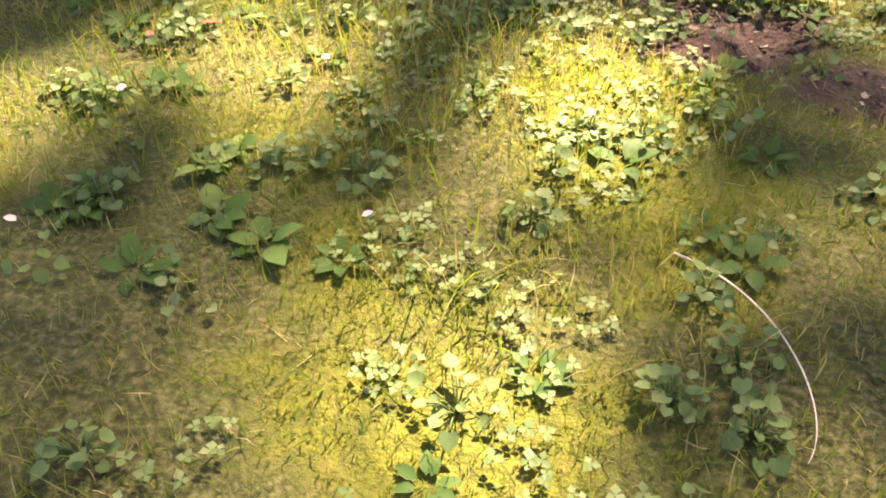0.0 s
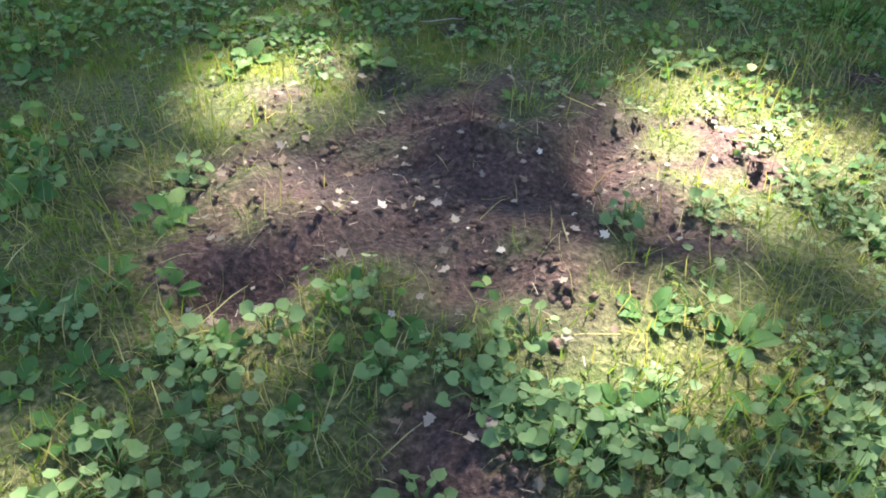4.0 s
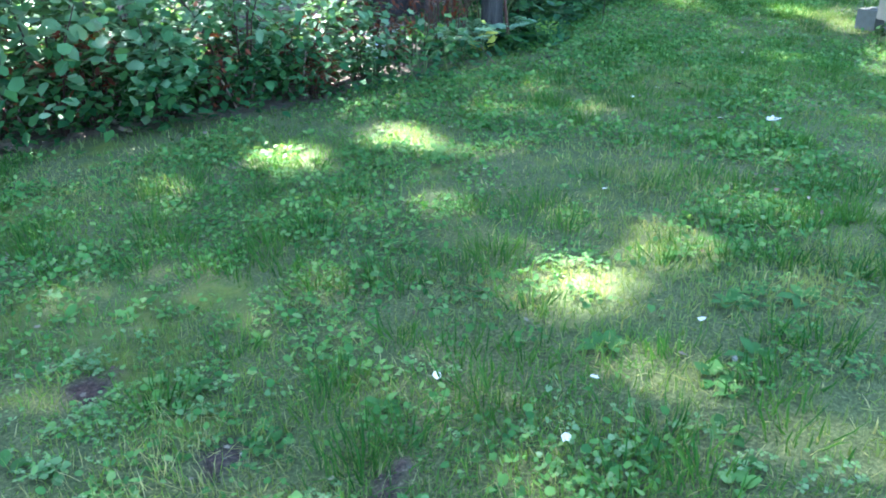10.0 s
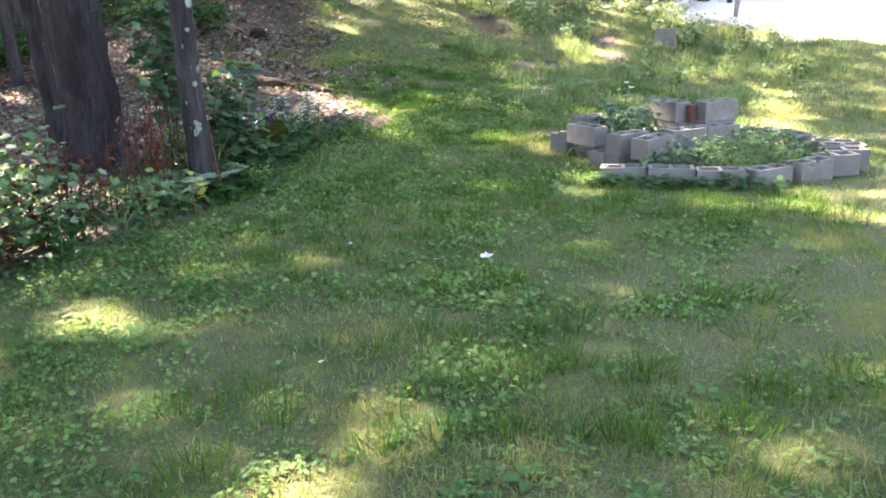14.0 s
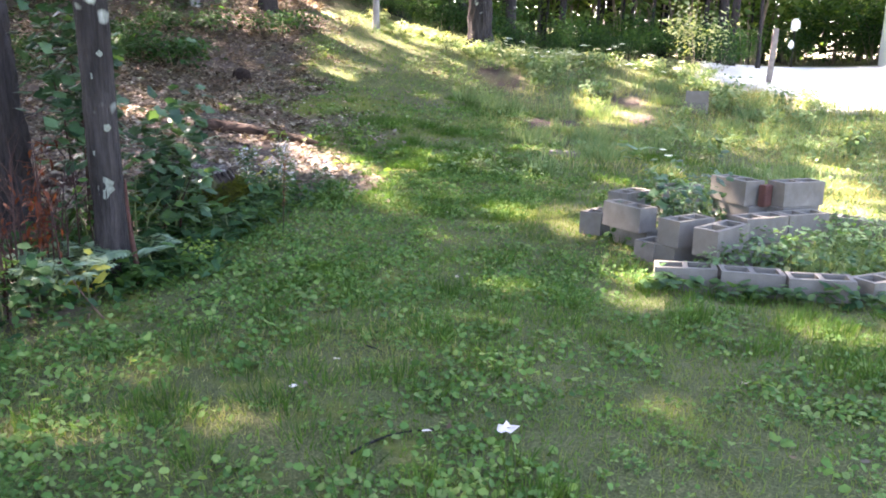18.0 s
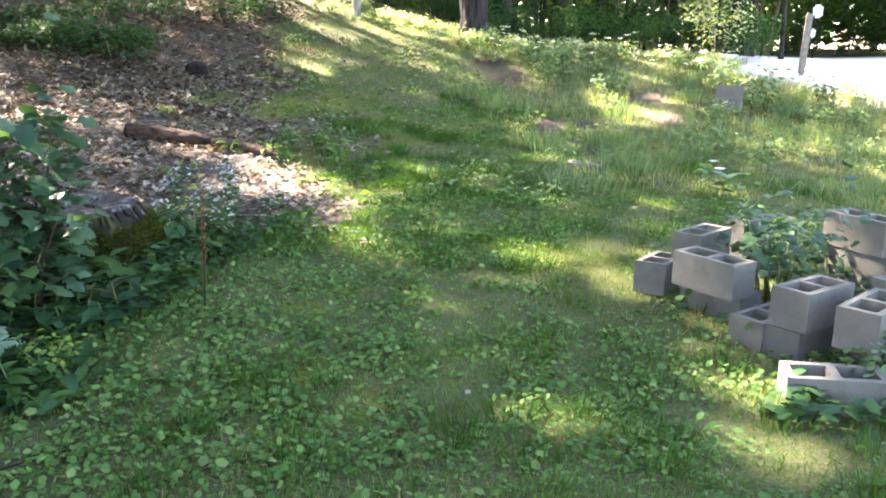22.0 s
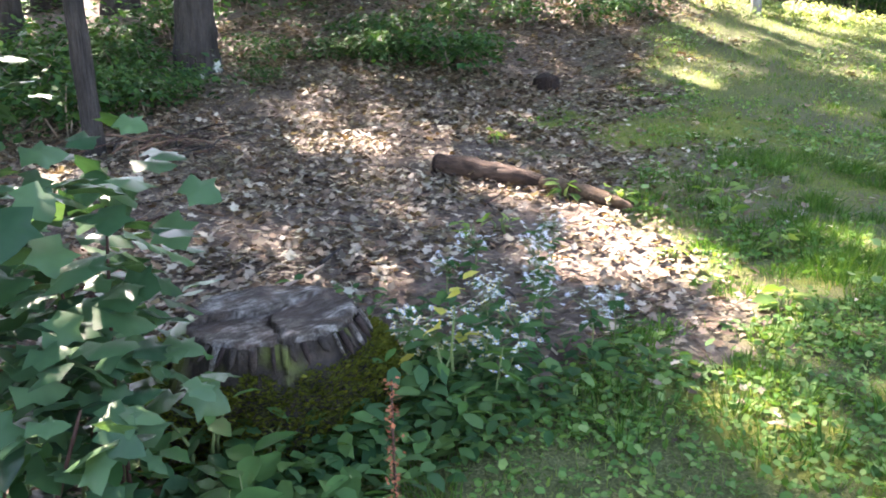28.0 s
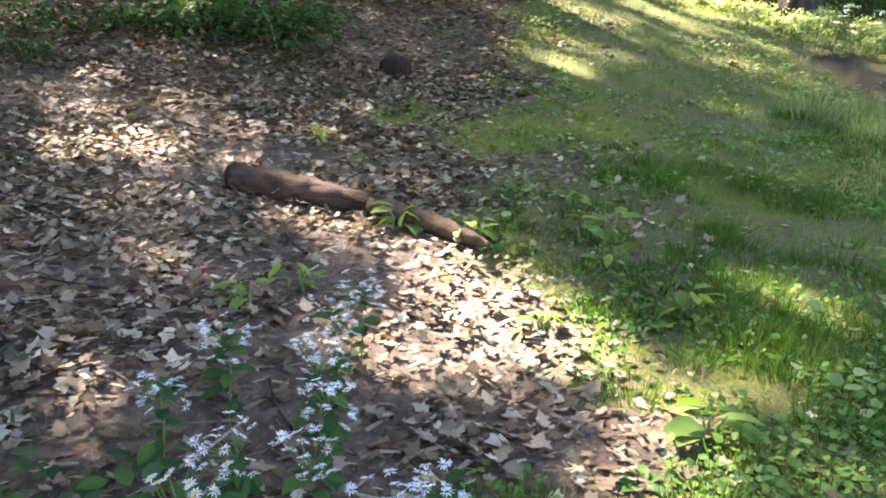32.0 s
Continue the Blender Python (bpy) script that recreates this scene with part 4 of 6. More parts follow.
for i in range(46):
    x, y = rs.uniform(24.3, 29.5), rs.uniform(-8, 15)
    if y < 0.2 and x < 33:
        x += 6
    copy_thing(HEDGE[i % 2], pose(x, y, float(land(x, y)), 0, 0, rs.uniform(0, 360)) @ Matrix.Scale(rs.uniform(0.4, 0.75), 4))
for i in range(30):
    y = 0.9 + 0.42 * i
    x = 23.2 + rs.uniform(-0.4, 0.9) - 0.12 * max(0, y - 6)
    copy_thing(HEDGE[i % 2], pose(x, y, float(land(x, y)), 0, 0, rs.uniform(0, 360)) @ Matrix.Scale(rs.uniform(0.2, 0.36), 4))
for i in range(26):
    x, y = 22.9 + rs.uniform(-0.3, 0.8), -2.0 + 0.47 * i + rs.uniform(-0.2, 0.2)
    if y > 0.9:
        copy_thing(HEDGE[0], pose(x, y, float(land(x, y)), 0, 0, rs.uniform(0, 360)) @ Matrix.Scale(rs.uniform(0.3, 0.55), 4))
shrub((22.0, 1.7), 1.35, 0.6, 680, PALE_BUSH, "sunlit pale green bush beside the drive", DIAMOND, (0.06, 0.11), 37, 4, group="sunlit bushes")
for i in range(12):
    x, y = rs.uniform(31, 36), rs.uniform(-7, -0.5)
    copy_thing(HEDGE[i % 2], pose(x, y, float(land(x, y)), 0, 0, rs.uniform(0, 360)) @ Matrix.Scale(rs.uniform(1.0, 1.6), 4))
FAR_BUSH = shrub((32.0, 1.7), 1.35, 0.6, 680, BRIGHT, "light green bush inside the far wood", DIAMOND, (0.06, 0.11), 38, 4, group="far wood bushes")
for i in range(72):
    x, y = rs.uniform(31, 50), rs.uniform(-10, 28)
    copy_thing(FAR_BUSH, pose(x, y, float(land(x, y)), 0, 0, rs.uniform(0, 360)) @ Matrix.Scale(rs.uniform(2.2, 5.0), 4))


# maple saplings at the wood's edge
for i, (x, y, tall, n) in enumerate(((8.06, 6.58, 1.5, 260), (8.2, 6.02, 0.95, 200), (7.75, 6.44, 1.65, 260), (7.9, 5.85, 0.65, 120))):
    shrub((x, y), tall, 0.26, n, MAPLE, "young maple sapling with broad lobed green leaves", MAPLE_LEAF, (0.07, 0.14), 51 + i, 3, RED_STEM, "maple saplings", 0.35, "maple_sapling")


def dry_stalk(at, tall, seed):
    rs = np.random.RandomState(seed)
    x, y = at
    root = thing("dry_stalk", (x, y, float(height(x, y))), "dry rust-red fern stalk with withered leaflets", "weed", "rust-red dry weeds")
    top = Vector((rs.uniform(-0.12, 0.12), rs.uniform(-0.12, 0.12), tall))
    part("stem", mesh_of("stem", *tube([(0, 0, -0.04), tuple(top * 0.5), tuple(top)], [0.006, 0.005, 0.002], 5), RED_STEM), root)
    n = 40
    t = rs.uniform(0.3, 1, n)
    p = np.outer(t, np.array(top)) + rs.normal(size=(n, 3)) * 0.035
    v, f = scatter(LANCE, p, rs.uniform(0, 6.3, n), rs.uniform(-1.2, 0.3, n), rs.uniform(-0.5, 0.5, n), rs.uniform(0.04, 0.085, n))
    part("withered_foliage", mesh_of("withered_foliage", v, f, RUST), root)


for i, (x, y, tall) in enumerate(((6.63, 5.89, 0.85), (6.7, 6.0, 0.95), (6.56, 6.0, 0.75), (6.66, 5.84, 0.6), (6.74, 5.92, 0.9), (6.14, 5.98, 0.75), (5.76, 5.84, 0.5))):
    dry_stalk((x, y), tall, 60 + i)


DEAD = [shrub((5.0 + 0.7 * i, 6.15 - 0.12 * i), 0.6, 0.3, 210, RUST, "dead brown bush with withered leaves among green shrubs", OVAL, (0.04, 0.08), 140 + i, 8, RED_STEM, "dead brown bushes") for i in range(2)]
for i, (x, y, s) in enumerate(((4.3, 6.35, 0.9), (3.7, 6.85, 1.0), (4.6, 6.6, 1.0), (3.3, 7.3, 1.1), (4.9, 5.95, 0.6))):
    copy_thing(DEAD[i % 2], pose(x, y, float(height(x, y)), 0, 0, 50 * i) @ Matrix.Scale(s, 4))


def bare_stalk(at, tall, seed, mat_=None, side=5, label="bare dark red dead stalk at the wood's edge"):
    rs = np.random.RandomState(seed)
    x, y = at
    lean = (rs.uniform(-0.1, 0.1) * tall, rs.uniform(-0.1, 0.1) * tall)
    line = [(0, 0, -0.03), (lean[0] * 0.3, lean[1] * 0.5, tall * 0.5), (lean[0], lean[1], tall)]
    bits = [tube(line, [0.006, 0.005, 0.002], 5)]
    for k in range(side):
        t, a = rs.uniform(0.45, 1.0), rs.uniform(0, 6.3)
        b = (lean[0] * t, lean[1] * t, tall * t)
        bits.append(tube([b, (b[0] + math.cos(a) * 0.1, b[1] + math.sin(a) * 0.1, b[2] + 0.14)], [0.003, 0.0015], 4))
    ob = part("dead_stalk", mesh_of("dead_stalk", *joined(*bits), mat_ or RED_STEM), None, label, category="weed", group="bare dead stalks")
    ob.location = (x, y, float(height(x, y)))


rs = np.random.RandomState(17)
for i in range(34):
    bare_stalk((rs.uniform(5.5, 7.2), rs.uniform(5.7, 6.2)), rs.uniform(0.4, 0.95), 150 + i)
seed_head = thing("seed_stalk", (8.4, 5.2, float(height(8.4, 5.2))), "rusty orange dock stalk crowded with small dry seeds", "weed")
part("stem", mesh_of("stem", *tube([(0, 0, -0.02), (-0.01, -0.02, 0.25), (-0.05, -0.05, 0.45), (-0.08, -0.08, 0.65)], [0.004, 0.004, 0.003, 0.002], 5), RED_STEM), seed_head)
q = rnd(190, 0.3, 1.0) ** 0.8
q = np.stack([-0.08 * q + RNG.normal(0, 0.007, 190), -0.08 * q + RNG.normal(0, 0.007, 190), 0.65 * q], -1)
part("seeds", mesh_of("seeds", *scatter(DIAMOND, q, rnd(190, 0, 6.3), rnd(190, -0.2, 1.2), rnd(190, -0.5, 0.5), rnd(190, 0.007, 0.015)), ORANGE_STALK), seed_head)


def fern(at, size, seed, fronds=6):
    rs = np.random.RandomState(seed)
    x, y = at
    root = thing("fern", (x, y, float(height(x, y))), "pale green fern with arching feathery fronds", "fern", "ferns")
    for i in range(fronds):
        a = 6.28 * i / fronds + rs.uniform(-0.3, 0.3)
        p, az, sz = [], [], []
        for j in range(20):
            t = j / 19
            q = Vector((math.cos(a) * t * size, math.sin(a) * t * size, size * (1.5 * t - 0.95 * t * t) + 0.04))
            for side in (-1, 1):
                p.append(tuple(q)), az.append(a + side * 1.25), sz.append(size * 0.42 * math.sin(math.pi * (0.12 + 0.85 * t)))
        n = len(p)
        v, f = scatter(LANCE, np.array(p), np.array(az), rs.uniform(-0.25, 0.05, n), rs.uniform(-0.2, 0.2, n), np.array(sz))
        part("frond", mesh_of("frond", v, f, FERN), root)


for i, (x, y, s) in enumerate(((6.72, 5.76, 0.36), (6.52, 5.66, 0.3), (6.88, 5.88, 0.28), (7.2, 5.66, 0.3))):
    fern((x, y), s, 80 + i)


shrub((6.52, 5.52), 0.24, 0.1, 16, YELLOW_LEAF, "yellow-green lobed leaves below the ferns", MAPLE_LEAF, (0.06, 0.12), 356, 3, STEM, "edge weeds", 0.4, "broad_weed")
for i, (x, y, tall, wide, n) in enumerate(((7.6, 5.95, 0.6, 0.3, 120), (7.95, 5.9, 0.5, 0.26, 100), (6.3, 5.6, 0.3, 0.2, 60), (6.05, 5.62, 0.3, 0.22, 60), (5.7, 5.6, 0.3, 0.22, 60), (7.3, 6.0, 0.5, 0.25, 90))):
    shrub((x, y), tall, wide, n, (EDGE_LEAF, UNDER)[i % 2], "shade-dark leafy weed crowding the foot of the trees", (MAPLE_LEAF, OVAL, SMALL)[i % 3], (0.04, 0.1), 480 + i, 4, STEM, "wood-edge weeds", 0.08, "leafy_weed")
shrub((7.46, 5.4), 0.17, 0.13, 130, CLOVER_LEAF, "bright yellow-green clump of small round leaves", SMALL, (0.02, 0.04), 495, 6, STEM, "edge weeds", 0.2, "broad_weed")
BROAD = fan([(0, 0, 0), (0.12, 0.17, 0.05), (0.32, 0.27, 0.08), (0.6, 0.22, 0.05), (0.84, 0.09, -0.02), (1.0, 0, -0.1), (0.84, -0.09, -0.02), (0.6, -0.22, 0.05), (0.32, -0.27, 0.08), (0.12, -0.17, 0.05)], -0.03)


def broad_plant(at, seed, size, mat_=None, tall=0.2, label="shade-dark broad-leaved plant with pointed oval leaves"):
    """A low plant: Empty > stem, each leaf."""
    rs = np.random.RandomState(seed)
    x, y = at
    root = thing("broad_leaved_plant", (x, y, float(height(x, y))), label, "plant", "broad-leaved edge plants")
    a0 = rs.uniform(0, 6.3)
    lean = Vector((math.cos(a0) * 0.06, math.sin(a0) * 0.06, tall))
    part("stem", mesh_of("stem", *tube([(0, 0, -0.02), tuple(lean * 0.5), tuple(lean)], [0.004, 0.003, 0.002], 5), STEM), root)
    for i in range(rs.randint(7, 11)):
        t = rs.uniform(0.35, 1.0)
        q = np.array([tuple(lean * t)])
        v, f = scatter(BROAD, q, np.array([a0 + 2.4 * i + rs.uniform(-0.4, 0.4)]), rs.uniform(-0.35, 0.35, 1), rs.uniform(-0.5, 0.5, 1), np.array([size * rs.uniform(0.7, 1.25)]))
        part("leaf", mesh_of("leaf", v, f, mat_ or EDGE_LEAF), root)


rs = np.random.RandomState(611)
for i in range(46):
    x = rs.uniform(6.9, 8.75)
    y = float(np.interp(x, (6.9, 7.6, 8.75), (5.5, 5.55, 5.72))) + rs.uniform(-0.14, 0.36) - 0.1 * (i % 4 == 0)
    if math.hypot(x - 7.05, y - 5.71) < 0.16 or math.hypot(x - 7.46, y - 5.4) < 0.14 or math.hypot(x - 8.95, y - 6.29) < 0.55:
        continue
    broad_plant((x, y), 620 + i, rs.uniform(0.1, 0.16), (EDGE_LEAF, UNDER, EDGE_LEAF)[i % 3], rs.uniform(0.1, 0.24))
for i, (x, y, sz, tall) in enumerate(((8.62, 5.82, 0.075, 0.14), (8.85, 5.8, 0.08, 0.13), (8.72, 5.78, 0.07, 0.1), (9.25, 5.72, 0.09, 0.26), (9.33, 5.62, 0.085, 0.3), (9.18, 5.6, 0.08, 0.2), (9.42, 5.72, 0.08, 0.24))):
    broad_plant((x, y), 680 + i, sz, WEED, tall, "green leafy plant with toothed leaves beside the stump")


def ground_leaves(name, n, box, shape, size, mat_, pitch, keep, label, lift=(0.01, 0.06)):
    p = spread(n, *box, keep)
    m = len(p)
    p[:, 2] += rnd(m, *lift)
    v, f = scatter(shape, p, rnd(m, 0, 6.3), rnd(m, *pitch), RNG.normal(0, 0.25, m), rnd(m, *size))
    part(name, mesh_of(name, v, f, mat_), None, label, category="plants", kind="stuff")


def under_edge(x, y):
    e = wood_edge(x)
    return smooth(y - e + 0.45 + 0.5 * (vnoise(x, y, 1.5, 41) - 0.5), 0, 0.3) * smooth(e + 1.3 - y, 0, 0.5) * smooth(10.2 - x, 0, 0.3) * smooth(np.hypot(x - 8.93, y - 6.35), 0.42, 0.6)


ground_leaves("far_wood_foliage", 22000, (44, 60, -24, 44), DIAMOND, (0.6, 1.3), CANOPY, (-0.7, 0.4), None, "leafy depth of the far wood", (0.2, 13.0))
ground_leaves("undergrowth", 3400, (5.6, 10.4, 5.0, 7.0), LANCE, (0.08, 0.16), UNDER, (0.0, 1.0), lambda x, y: under_edge(x, y) * smooth(x - 6.3, 0, 0.8) * smooth(9.0 - x, 0, 0.5), "shade-dark broad-leaved ground plants at the wood's edge", (0.0, 0.07))
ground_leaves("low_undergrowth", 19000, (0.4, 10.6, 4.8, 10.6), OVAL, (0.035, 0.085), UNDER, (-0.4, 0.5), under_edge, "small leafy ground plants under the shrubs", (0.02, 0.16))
ground_leaves("bank_undergrowth", 16000, (10, 26, 8.5, 19), OVAL, (0.07, 0.14), UNDER, (-0.4, 0.5),
              lambda x, y: smooth(y - np.maximum(wood_edge(x) + 1.6, np.where(x < 14, 11.0, 0)) + 1.6 * (vnoise(x, y, 0.8, 43) - 0.5), 0, 0.5) * (0.3 + 0.7 * (vnoise(x, y, 0.9, 44) > 0.45)), "green undergrowth on the bank of the wood", (0.03, 0.3))

# ---- concrete blocks ----


def block_mesh():
    """A hollow concrete block 0.39 x 0.19 x 0.19 with two square holes, its base at z = 0."""
    bm = bmesh.new()
    L, W, T, w, web = 0.195, 0.095, 0.19, 0.032, 0.016
    xs, ys = [-L, -L + w, -web, web, L - w, L], [-W, -W + w, W - w, W]
    hole = {(1, 1), (3, 1)}
    vs = {(i, j, k): bm.verts.new((xs[i], ys[j], k * T)) for i in range(6) for j in range(4) for k in range(2)}
    cells = {(i, j) for i in range(5) for j in range(3)} - hole
    for i, j in cells:
        for k in (0, 1):
            q = [vs[i, j, k], vs[i + 1, j, k], vs[i + 1, j + 1, k], vs[i, j + 1, k]]
            bm.faces.new(q if k else q[::-1])
        for (di, dj), a, b in (((-1, 0), (i, j + 1), (i, j)), ((1, 0), (i + 1, j), (i + 1, j + 1)), ((0, -1), (i, j), (i + 1, j)), ((0, 1), (i + 1, j + 1), (i, j + 1))):
            if (i + di, j + dj) not in cells:
                bm.faces.new([vs[(*a, 0)], vs[(*b, 0)], vs[(*b, 1)], vs[(*a, 1)]])
    edges = [e for e in bm.edges if len(e.link_faces) == 2 and e.calc_face_angle() > 1]
    bmesh.ops.bevel(bm, geom=edges, offset=0.005, segments=1, affect="EDGES")
    for v in bm.verts:
        v.co += Vector(noise.noise_vector(v.co * 23)) * 0.0022
    return bm_mesh("concrete_block", bm, CONCRETE)


BLOCK = block_mesh()
G0, G1, G2 = -0.53, -0.335, -0.14  # bases of the three courses
BLOCKS = (  # x, y, base, heading, tilt
    (8.17, 2.21, G0, 92, 1.5), (8.145, 1.81, G0 + 0.003, 94, -1), (8.115, 1.40, G0, 93, 1), (8.27, 1.0, G0 - 0.01, 128, 0), (8.56, 0.62, G0, 130, 1),
    (8.86, 0.36, G0, 112, 0), (9.08, 0.24, G0 + 0.01, 100, 1), (9.30, 0.21, G0 + 0.015, 92, 0), (9.52, 0.26, G0 + 0.01, 78, 0), (9.73, 0.36, G0, 62, 1), (10.1, 0.55, G0, 30, 0), (10.36, 0.86, G0, 68, 0),
)
BLOCKS_STACKED = (
    (8.80, 2.20, G1, -41, 1), (8.82, 2.21, G0, -43, 0), (8.935, 2.36, G0, -41, 0), (8.59, 1.97, G1, -36, -1.5), (8.73, 1.87, G0, -30, 0), (9.06, 1.68, G1, -53, 0), (9.30, 1.36, G1, -53, 1),
    (9.08, 1.66, G0, -53, 0), (9.32, 1.34, G0, -53, 0), (9.62, 1.80, G2, 38, 0), (9.62, 1.36, G2, -56, 0), (9.60, 1.38, G1, -50, 0), (9.60, 1.77, G1, 40, 0), (9.60, 1.38, G0, -50, 0), (9.60, 1.77, G0, 40, 0),
    (9.25, 2.62, G1, 49, -1), (9.36, 2.56, G0, 49, 0), (9.91, 2.64, G1, -31, 1), (9.91, 2.62, G0, -31, 0), (10.42, 2.22, G1, -65, 0), (10.42, 2.22, G0, -63, 0), (9.76, 2.88, G0 + 0.035, -20, 3),
)
for i, (x, y, z, turn, tilt) in enumerate(BLOCKS + BLOCKS_STACKED):
    b = part("concrete_block", BLOCK, None, "weathered grey hollow concrete block in a rough garden planter" if i < len(BLOCKS) else "weathered grey hollow concrete block stacked in a garden planter", category="concrete block", group="planter blocks")
    b.matrix_world = pose(x, y, z, 0, tilt, turn)
for i, (x, y, z, turn) in enumerate(((17.95, 1.8, float(land(17.95, 1.8)) + 0.02, 74), (17.97, 1.79, float(land(17.95, 1.8)) + 0.212, 88), (13.4, 3.58, float(land(13.4, 3.58)) - 0.125, 86))):
    b = part("concrete_block", BLOCK, None, ("grey concrete block standing alone in the tall grass", "grey concrete block laid on another one", "pale concrete block sunk in the lawn")[i], category="concrete block", group="loose blocks")
    b.matrix_world = pose(x, y, z, 0, 0, turn)


def rounded_box(name, size, material, bevel=0.006, rough=0.002):
    bm = bmesh.new()
    bmesh.ops.create_cube(bm, size=1)
    for v in bm.verts:
        v.co = Vector((v.co.x * size[0], v.co.y * size[1], (v.co.z + 0.5) * size[2]))
    bmesh.ops.bevel(bm, geom=bm.edges[:], offset=bevel, segments=2, affect="EDGES")
    for v in bm.verts:
        v.co += Vector(noise.noise_vector(v.co * 17)) * rough
    return bm_mesh(name, bm, material)


brick = part("brick", rounded_box("brick", (0.10, 0.06, 0.17), RUST_BRICK), None, "rusty red brick standing on end between the blocks", category="brick")
brick.matrix_world = pose(9.47, 1.60, G1 + 0.192, 0, 0, -40)

# soil and plants inside the planter
ground_leaves("planter_plants", 1500, (8.25, 10.3, 0.35, 2.5), SMALL, (0.03, 0.075), EDGE_LEAF, (-0.5, 0.6), lambda x, y: 1.0 * (np.hypot((x - 9.15) / 0.95, (y - 1.2) / 0.95) < 1), "leafy weeds growing inside the block planter", (0.03, 0.28))
ground_leaves("creeper_leaves", 200, (7.86, 8.08, 0.9, 2.5), MAPLE_LEAF, (0.05, 0.1), EDGE_LEAF, (-0.5, 0.6), None, "leafy weeds creeping before the front blocks", (0.02, 0.11))
ground_leaves("planter_edge_weeds", 1800, (8.0, 10.6, 2.3, 3.3), SMALL, (0.03, 0.075), EDGE_LEAF, (-0.4, 0.7), lambda x, y: np.exp(-(((y - 2.72 + 0.5 * np.abs(x - 9.3)) / 0.14) ** 2)) * smooth(vnoise(x, y, 4, 89), 0.3, 0.6), "leafy weeds crowding the foot of the blocks", (0.01, 0.16))
for i, (x, y, tall, wide, n) in enumerate(((9.35, 2.22, 0.62, 0.28, 130), (9.65, 2.25, 0.55, 0.3, 130), (9.5, 1.98, 0.5, 0.26, 90), (9.95, 2.1, 0.5, 0.25, 80))):
    shrub((x, y), tall, wide, n, MAPLE, "leafy vine plant growing over the concrete blocks", MAPLE_LEAF, (0.035, 0.08), 91 + i, 4, STEM, "planter vines", 0.4, "vine_plant")

for i, (x, y, tall) in enumerate(((9.0, 1.2, 0.35), (9.3, 0.85, 0.4), (8.75, 1.45, 0.3), (9.75, 1.0, 0.45), (10.0, 1.6, 0.5), (8.95, 0.75, 0.3), (8.45, 1.75, 0.3), (8.5, 1.3, 0.3), (9.2, 1.05, 0.35), (9.55, 0.7, 0.4), (8.3, 2.0, 0.24))):
    shrub((x, y), tall, 0.16, 160, SHRUB, "leafy weed growing up inside the block planter", (SMALL, LANCE)[i % 2], (0.025, 0.06), 460 + i, 4, STEM, "planter weeds", 0.1, "leafy_weed")


def tall_vine():
    x, y = 9.33, 2.36
    root = thing("climbing_stem", (x, y, float(height(x, y))), "tall vine stem with broad lobed leaves", "plant")
    line = [(0, 0, 0), (0.03, 0.04, 0.4), (0.02, 0.12, 0.6), (-0.05, 0.25, 0.74), (-0.11, 0.33, 0.78)]
    part("stem", mesh_of("stem", *tube(line, [0.006, 0.006, 0.005, 0.004, 0.002], 6), STEM), root)
    for i in range(22):
        a = line[1 + i % 4]
        q = np.array([a]) + RNG.normal(size=(1, 3)) * 0.05
        v, f = scatter(MAPLE_LEAF, q, rnd(1, 0, 6.3), rnd(1, -0.7, 0.4), rnd(1, -0.4, 0.4), rnd(1, 0.06, 0.14))
        part("leaf", mesh_of("leaf", v, f, MAPLE), root)


tall_vine()
for x, y, z, r in ((12.92, 2.36, 0.33, 0.05), (12.95, 2.29, 0.26, 0.06)):
    root = thing("white_flower", (x, y, float(height(x, y))), "white round flower on a thin green stalk", "flower", "white flowers behind the planter")
    part("stalk", mesh_of("stalk", *tube([(0, 0, -0.02), (0.02, 0.01, z * 0.6), (0, 0, z)], [0.004, 0.003, 0.002], 5), STEM), root)
    for i in range(7):
        part("petal", mesh_of("petal", *scatter(SMALL, np.array([[0, 0, z]]), np.array([0.9 * i]), np.array([0.35]), np.zeros(1), np.array([r])), WHITE_PETAL), root)

# ---- stumps and log ----


